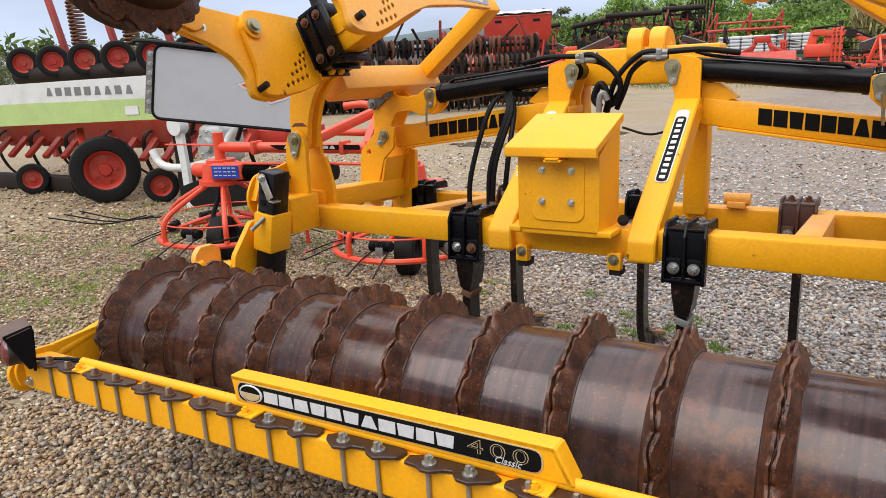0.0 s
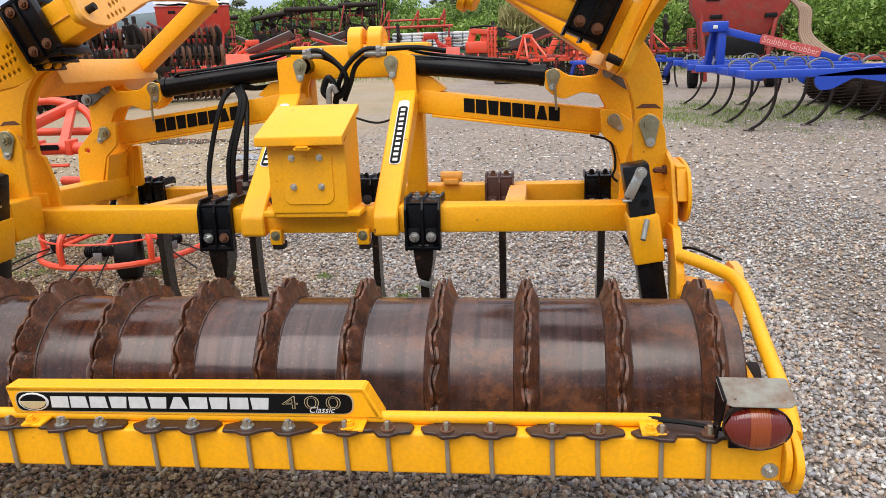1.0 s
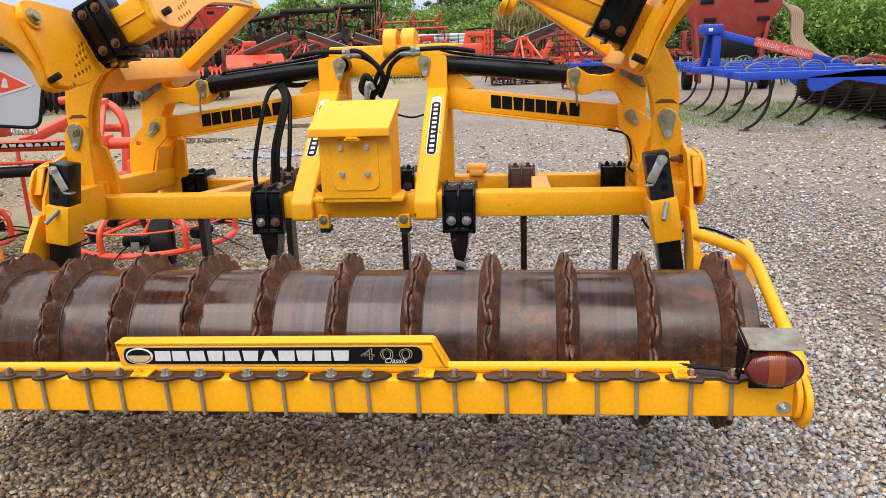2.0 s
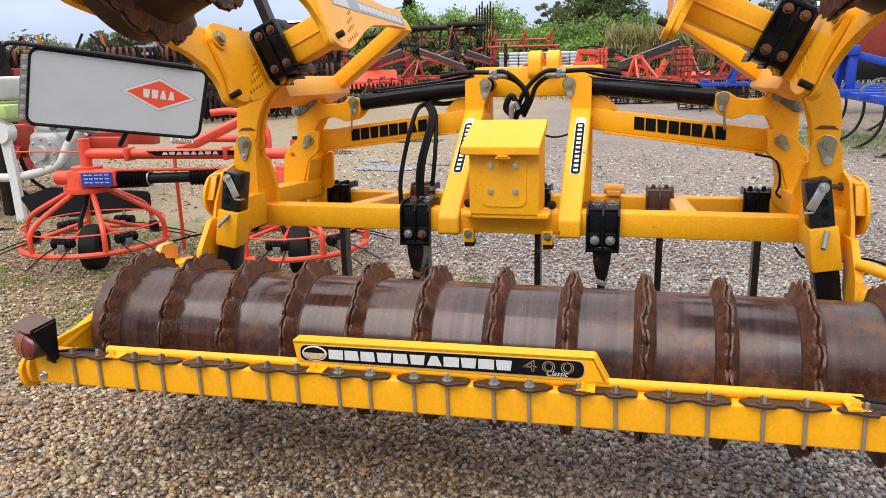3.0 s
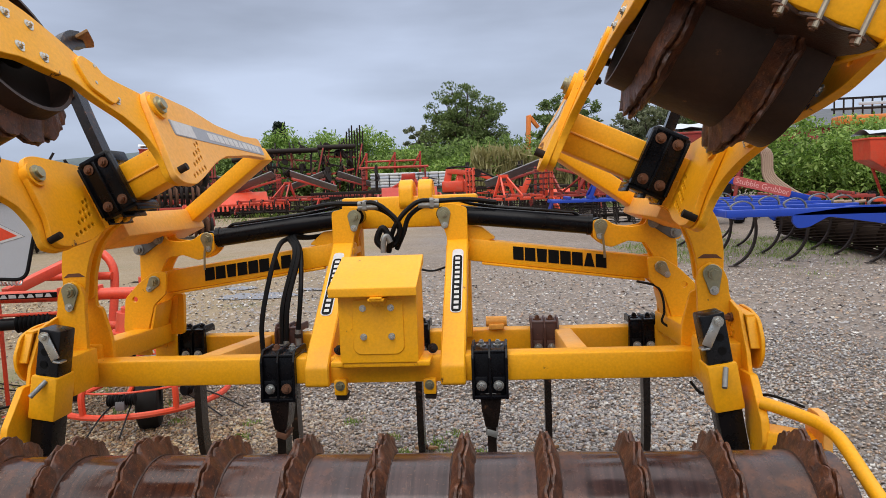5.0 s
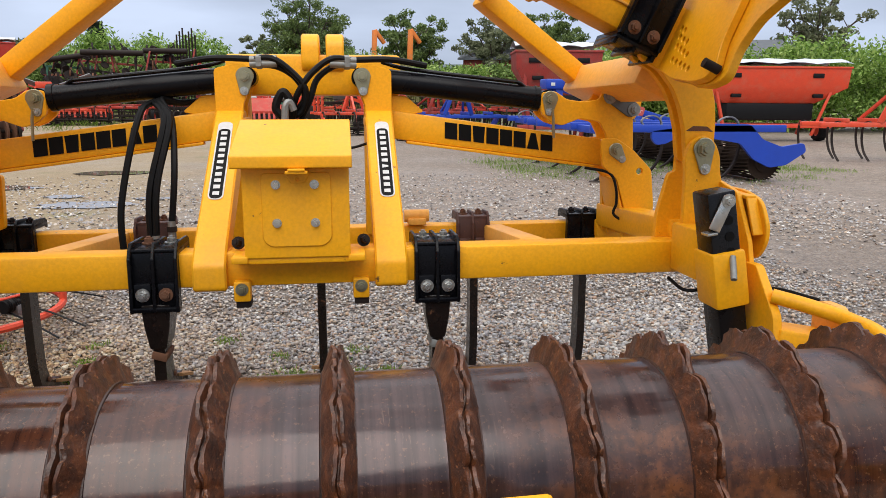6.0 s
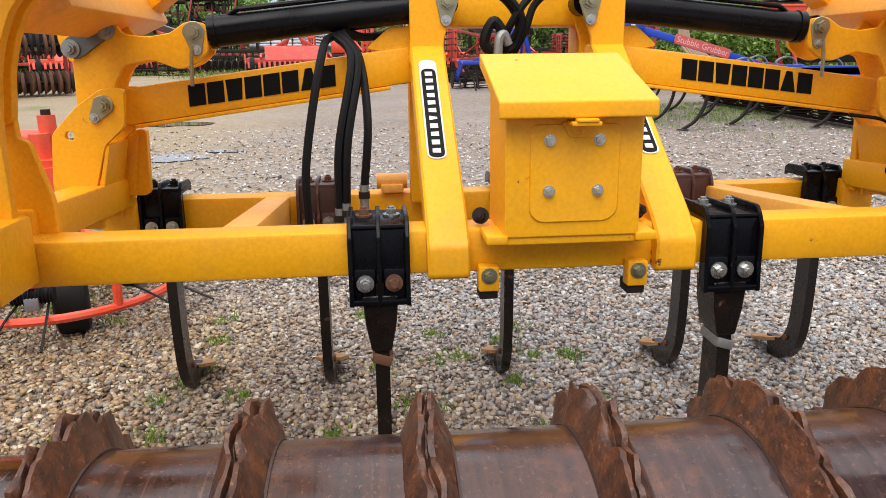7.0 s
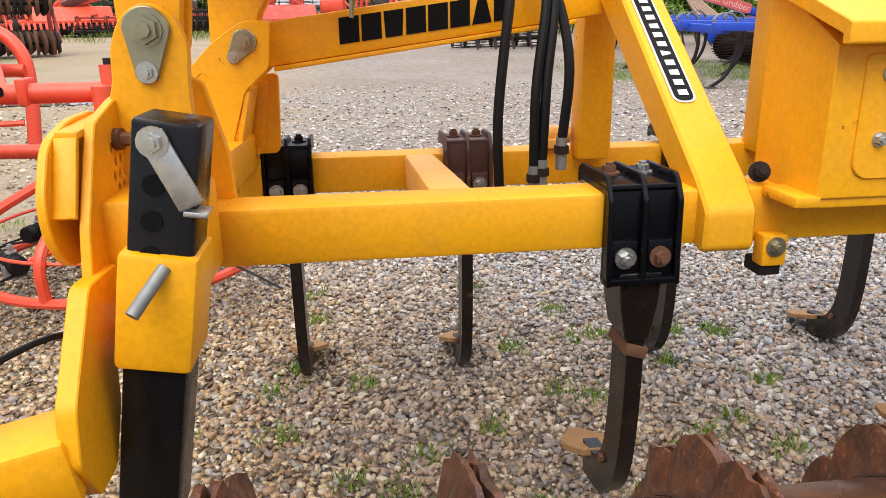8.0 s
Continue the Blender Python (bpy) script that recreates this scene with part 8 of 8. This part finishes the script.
leaves("crown", [(math.cos(i * 2.4) * (7.6 - z) * 0.26, math.sin(i * 2.4) * (7.6 - z) * 0.26, z) for i, z in enumerate(np.linspace(2.6, 7.4, 60))], [0.5] * 60, 60, 0.2, fir_leaf, fir, 17, 0.5)

rg = np.random.default_rng(21)


def bank(name, label, p0, p1, depth, h0, h1, clumps, per, size, lm, seed, r=0.9):
    """A hedge or bank of bushes with an uneven top."""
    rr = np.random.default_rng(seed)
    t = rr.random(clumps)
    top = h0 + (h1 - h0) * np.array([0.5 + 0.5 * noise.noise(Vector((q * 9 + seed, seed * 1.7, 0))) for q in t])
    c = np.stack((p0[0] + (p1[0] - p0[0]) * t, p0[1] + (p1[1] - p0[1]) * t + depth * (rr.random(clumps) - 0.5), top * rr.random(clumps) ** 0.6), 1)
    return tagged(leaves(name, c, r * rr.uniform(0.5, 1.2, clumps), per, size, lm, None, seed, 0.8), label, "hedge", kind="stuff")


bank("hedge", "overgrown green hedge behind the machines", (-26, 57), (26, 58), 4, 2.7, 5.5, 1000, 46, 0.17, hedge_leaf, 31)
bank("hedge", "tall fresh green scrub by the fir", (-20, 60), (-8, 60), 3, 4.2, 6.6, 260, 60, 0.16, fresh_leaf, 42, 1.0)
bank("hedge", "fresh green scrub behind the machines", (-9, 55.5), (12, 55), 3, 1.8, 4.8, 460, 46, 0.15, fresh_leaf, 32)
bank("hedge", "dark hedge bottom along the yard edge", (-26, 58.5), (30, 59.5), 2, 1.0, 4.0, 500, 40, 0.24, oak_leaf, 33)
bank("bushes", "bright green blossoming bushes at the yard edge", (11.5, 28.5), (26, 26.5), 3.5, 2.4, 4.5, 620, 60, 0.10, fresh_leaf, 34, 0.7)
bank("bushes", "dark green bushes at the yard edge", (10, 30.5), (32, 28.5), 2.5, 1.4, 3.6, 420, 50, 0.13, oak_leaf, 35, 0.8)
bank("bushes", "pale green bushes behind the red machines", (-50, 22), (-32, 34), 4, 1.6, 4.6, 260, 46, 0.14, pale_leaf, 43, 0.9)
bank("far_hedge", "far hedge line beyond the sheds", (-110, 120), (110, 120), 6, 3, 6, 500, 24, 0.5, oak_leaf, 36, 2.0)
bank("far_hedge", "far hedge line to the east", (60, 120), (60, -60), 6, 4, 8, 360, 20, 0.5, oak_leaf, 37, 2.0)
# unseen hedge, added to close the surroundings and darken the light from behind
bank("far_hedge", "unseen hedge line added behind the walk", (-60, -45), (60, -45), 6, 4, 7, 360, 20, 0.4, oak_leaf, 38, 2.0)
bank("far_hedge", "hedge line to the west", (-75, 100), (-75, -45), 6, 3, 6, 360, 20, 0.5, oak_leaf, 39, 2.0)
rr = np.random.default_rng(5)
t = rr.random(160)
tagged(leaves("reeds", np.stack((-0.5 + 7.0 * t, 53.5 + rr.random(160), 0.4 + 3.0 * rr.random(160)), 1), 0.5 + 0.4 * rr.random(160), 26, 0.55, reed_leaf, None, 41, 1.0, 4.0), "clump of dry bamboo and reeds in the hedge", "reeds", kind="stuff")
# the ridge's blue-grey is distance haze put into the woodland colour
hill = B()
tube(hill, [(-400, 420, 0), (-250, 520, 16), (0, 600, 12), (250, 560, 16), (400, 450, 4)], 14, 10)
tagged(part("far_hill", hill, mat("hazed_woodland", (0.10, 0.13, 0.14), (0.13, 0.16, 0.17), 0.9, scale=0.05, fine=0.4, bump=0)), "wooded ridge on the horizon in painted blue-grey haze", "hill", kind="structure")

# ================= loose gravel, puddles and grass =================
def stone_mat():
    mt = bpy.data.materials.new("loose_stones")
    mt.use_nodes = True
    nd, ln = mt.node_tree.nodes, mt.node_tree.links
    bs = nd["Principled BSDF"]
    ge = nd.new("ShaderNodeNewGeometry")

    def ramp(stops):
        r = nd.new("ShaderNodeValToRGB")
        r.color_ramp.interpolation = "LINEAR"
        for i, (p, c) in enumerate(stops):
            e = r.color_ramp.elements[i] if i < 2 else r.color_ramp.elements.new(p)
            e.position, e.color = p, (*c, 1)
        ln.new(ge.outputs["Random Per Island"], r.inputs[0])
        return r.outputs[0]

    grey = ramp(((0.0, (0.07, 0.056, 0.045)), (0.15, (0.25, 0.235, 0.225)), (0.3, (0.35, 0.36, 0.38)), (0.42, (0.31, 0.19, 0.125)), (0.55, (0.43, 0.40, 0.355)), (0.66, (0.22, 0.225, 0.25)), (0.78, (0.41, 0.28, 0.17)), (0.92, (0.47, 0.46, 0.445)), (1.0, (0.62, 0.60, 0.56))))
    ochre = ramp(((0.0, (0.045, 0.03, 0.018)), (0.2, (0.27, 0.15, 0.075)), (0.4, (0.41, 0.275, 0.135)), (0.55, (0.16, 0.10, 0.055)), (0.7, (0.29, 0.265, 0.235)), (0.85, (0.44, 0.31, 0.155)), (1.0, (0.58, 0.50, 0.37))))
    tc = nd.new("ShaderNodeTexCoord")
    sp = nd.new("ShaderNodeSeparateXYZ")
    ln.new(tc.outputs["Object"], sp.inputs[0])
    nz = nd.new("ShaderNodeTexNoise")
    nz.inputs["Scale"].default_value, nz.inputs["Detail"].default_value = 0.9, 5.0
    ln.new(tc.outputs["Object"], nz.inputs[0])
    ma = nd.new("ShaderNodeMath")
    ma.operation = "MULTIPLY_ADD"
    ma.inputs[1].default_value = 3.0
    ln.new(nz.outputs[0], ma.inputs[0])
    yx = nd.new("ShaderNodeMath")
    yx.operation = "MULTIPLY_ADD"
    yx.inputs[1].default_value = 0.7
    ln.new(sp.outputs["Y"], yx.inputs[0])
    ln.new(sp.outputs["X"], yx.inputs[2])
    ln.new(yx.outputs[0], ma.inputs[2])
    mr = nd.new("ShaderNodeMapRange")
    mr.inputs[1].default_value, mr.inputs[2].default_value, mr.inputs[3].default_value, mr.inputs[4].default_value = 0.9, 2.6, 0.95, 0.08
    ln.new(ma.outputs[0], mr.inputs[0])
    mx = nd.new("ShaderNodeMix")
    mx.data_type = "RGBA"
    ln.new(mr.outputs[0], mx.inputs[0])
    ln.new(grey, mx.inputs[6])
    ln.new(ochre, mx.inputs[7])
    fn = nd.new("ShaderNodeTexNoise")
    fn.inputs["Scale"].default_value = 160.0
    ln.new(tc.outputs["Object"], fn.inputs[0])
    m2 = nd.new("ShaderNodeMix")
    m2.data_type, m2.blend_type = "RGBA", "OVERLAY"
    m2.inputs[0].default_value = 0.45
    ln.new(mx.outputs[2], m2.inputs[6])
    ln.new(fn.outputs[0], m2.inputs[7])
    ln.new(m2.outputs[2], bs.inputs["Base Color"])
    bs.inputs["Roughness"].default_value = 0.42
    return mt


def pebbles(name, x0, x1, y0, y1, count, rmin, rmax, seed, keep=None, block=1, soft=0.5, far=False):
    """Loose stones, each a squashed and chipped lump, as one mesh."""
    rg = np.random.default_rng(seed)
    if block == 2:
        ico = np.array([(1, 0, 0), (0, 1, 0), (-1, 0, 0), (0, -1, 0), (0.15, 0.1, 1), (-0.1, 0.1, -1)], float)
        tri = np.array([(0, 1, 4), (1, 2, 4), (2, 3, 4), (3, 0, 4), (1, 0, 5), (2, 1, 5), (3, 2, 5), (0, 3, 5)][:4 if far else 8], np.int32)
    else:
        ico = np.array([(x, y, z) for x in (-1, 1) for y in (-1, 1) for z in (-1, 1)], float) * 0.66
        tri = np.array([(0, 1, 3), (0, 3, 2), (4, 6, 7), (4, 7, 5), (0, 4, 5), (0, 5, 1), (2, 3, 7), (2, 7, 6), (1, 5, 7), (1, 7, 3)], np.int32)
    nv = len(ico)
    xy_ = np.stack((rg.uniform(x0, x1, count), rg.uniform(y0, y1, count)), 1)
    ed = np.minimum(np.minimum(xy_[:, 0] - x0, x1 - xy_[:, 0]), np.minimum(xy_[:, 1] - y0, y1 - xy_[:, 1]))
    xy_ = xy_[rg.random(count) < 0.08 + ed / soft]
    if keep is not None:
        xy_ = xy_[keep(xy_, rg)]
    n = len(xy_)
    r = rmin + (rmax - rmin) * rg.random(n) ** 1.4
    sc = np.stack((r * rg.uniform(0.85, 1.6, n), r * rg.uniform(0.65, 1.1, n), r * rg.uniform(0.4, 0.8, n)), 1)
    v = ico[None] * rg.uniform(0.7, 1.2, (n, nv))[..., None] * sc[:, None]
    tx, tz = rg.normal(0, 0.55, n), rg.uniform(0, 6.283, n)
    c, s = np.cos(tx)[:, None], np.sin(tx)[:, None]
    y2, z2 = v[..., 1] * c - v[..., 2] * s, v[..., 1] * s + v[..., 2] * c
    c, s = np.cos(tz)[:, None], np.sin(tz)[:, None]
    x3, y3 = v[..., 0] * c - y2 * s, v[..., 0] * s + y2 * c
    co = np.stack((x3 + xy_[:, :1], y3 + xy_[:, 1:], z2 + (r * rg.uniform(0.15, 1.15, n))[:, None]), 2).reshape(-1, 3)
    f = (tri[None] + nv * np.arange(n, dtype=np.int32)[:, None, None]).reshape(-1)
    me = bpy.data.meshes.new(name)
    me.vertices.add(len(co))
    me.vertices.foreach_set("co", co.ravel())
    me.loops.add(len(f))
    me.loops.foreach_set("vertex_index", f)
    me.polygons.add(len(f) // 3)
    me.polygons.foreach_set("loop_start", np.arange(0, len(f), 3, dtype=np.int32))
    me.update(calc_edges=True)
    me.materials.append(stones_m)
    me.polygons.foreach_set("use_smooth", [True] * (len(f) // 3))
    return new(name, me)


stones_m = stone_mat()
tagged(pebbles("gravel", -2.5, 2.6, -2.6, 2.4, 128000, 0.0062, 0.0152, 3), "loose wet gravel of brown and grey stones", "gravel", kind="stuff")
tagged(pebbles("gravel", -2.9, 4.0, 1.95, 4.6, 30000, 0.008, 0.018, 5, None, 2), "loose gravel of pinkish and grey stones", "gravel", kind="stuff")
tagged(pebbles("gravel", -6.0, 7.5, 3.6, 11.0, 26000, 0.011, 0.024, 4, lambda p, g: g.random(len(p)) < 1.1 - (p[:, 1] - 4.0) / 7.5, 2, 1.2, True), "loose gravel thinning out over the yard", "gravel", kind="stuff")
tagged(pebbles("gravel", -6.6, -2.0, -2.6, 3.0, 52000, 0.0075, 0.017, 6, None, 2, 0.9), "loose straw-coloured gravel beside the machines", "gravel", kind="stuff")
tagged(pebbles("gravel", -12.0, -5.2, 0.2, 8.0, 17000, 0.011, 0.024, 8, None, 2, 1.4, True), "loose gravel under the red machines", "gravel", kind="stuff")
tagged(pebbles("gravel", 2.1, 6.6, -2.0, 3.0, 30000, 0.008, 0.018, 7, None, 2, 0.9), "loose grey gravel beside the machines", "gravel", kind="stuff")

grass_m = leaf_mat("grass_blades", (0.12, 0.21, 0.025), (0.22, 0.36, 0.05), (0.34, 0.46, 0.10))


def tufts(name, label, spots, blades, h, seed, spread=0.05):
    rg = np.random.default_rng(seed)
    sp = np.repeat(np.asarray(spots, float), blades, 0)
    n = len(sp)
    p = np.stack((sp[:, 0] + rg.normal(0, spread, n), sp[:, 1] + rg.normal(0, spread, n), np.full(n, 0.004)), 1)
    a = rg.uniform(0, 6.283, n)
    d = np.stack((np.cos(a), np.sin(a), np.zeros(n)), 1)
    hh = (h * rg.uniform(0.4, 1.2, n))[:, None]
    tip = p + d * hh * rg.uniform(0.2, 0.9, (n, 1)) + np.array((0, 0, 1)) * hh
    side = np.stack((-d[:, 1], d[:, 0], np.zeros(n)), 1) * 0.0024
    mid = p * 0.5 + tip * 0.5 + np.array((0, 0, 0.18)) * hh
    co = np.stack((p - side, p + side, mid + side * 0.8, tip, mid - side * 0.8), 1).reshape(-1, 3)
    me = bpy.data.meshes.new(name)
    me.vertices.add(5 * n)
    me.vertices.foreach_set("co", co.ravel())
    me.loops.add(5 * n)
    me.loops.foreach_set("vertex_index", np.arange(5 * n, dtype=np.int32))
    me.polygons.add(n)
    me.polygons.foreach_set("loop_start", np.arange(0, 5 * n, 5, dtype=np.int32))
    me.update(calc_edges=True)
    me.materials.append(grass_m)
    return tagged(new(name, me), label, "grass", kind="stuff")


g = np.random.default_rng(9)
near = [(-1.05, 0.42), (-0.93, 0.36), (-0.83, 0.52), (-0.62, 0.62), (-0.55, 0.25), (-1.3, 0.95), (-0.2, 1.2), (0.1, 1.3), (-0.35, 0.8), (-1.0, 0.95), (-1.55, 0.7), (-0.75, 0.3), (-0.45, 1.15), (-1.2, 1.25)] + [(q[0], q[1]) for q in np.stack((g.uniform(-1.9, 0.4, 26), g.uniform(0.1, 1.9, 26)), 1)]
tufts("grass", "small green grass tufts growing through the gravel", near, 55, 0.034, 11, 0.03)
tufts("grass", "grass and weeds round the tedder", np.stack((g.uniform(-6.5, -2.0, 110), g.uniform(-0.8, 3.4, 110)), 1), 34, 0.05, 12, 0.07)
tufts("grass", "grass strip under the blue cultivator", np.stack((g.uniform(3.2, 10.0, 330), g.normal(12.0, 1.5, 330)), 1), 36, 0.06, 13, 0.16)
tufts("grass", "rough grass on the yard edges", np.stack((g.uniform(-22, 16, 500), g.uniform(26, 52, 500)), 1), 30, 0.25, 14, 0.4)

water = bpy.data.materials.new("puddle_water")
water.use_nodes = True
wb = water.node_tree.nodes["Principled BSDF"]
wb.inputs["Base Color"].default_value, wb.inputs["Roughness"].default_value = (0.16, 0.13, 0.10, 1), 0.03
for i, (x, y, a, b) in enumerate(((-2.95, 7.35, 0.62, 0.34), (-2.3, 7.9, 0.3, 0.16), (-5.1, 9.3, 0.9, 0.35), (-3.7, 11.4, 0.7, 0.4), (-3.5, 8.2, 0.28, 0.2))):
    rg2 = random.Random(i)
    bm = B()
    bm.faces.new([bm.verts.new((x + a * math.cos(q * 0.2618) * rg2.uniform(0.65, 1.15), y + b * math.sin(q * 0.2618) * rg2.uniform(0.65, 1.15), 0.012)) for q in range(24)])
    tagged(part("puddle", bm, water), "shallow rain puddle on the yard", "puddle", kind="structure")
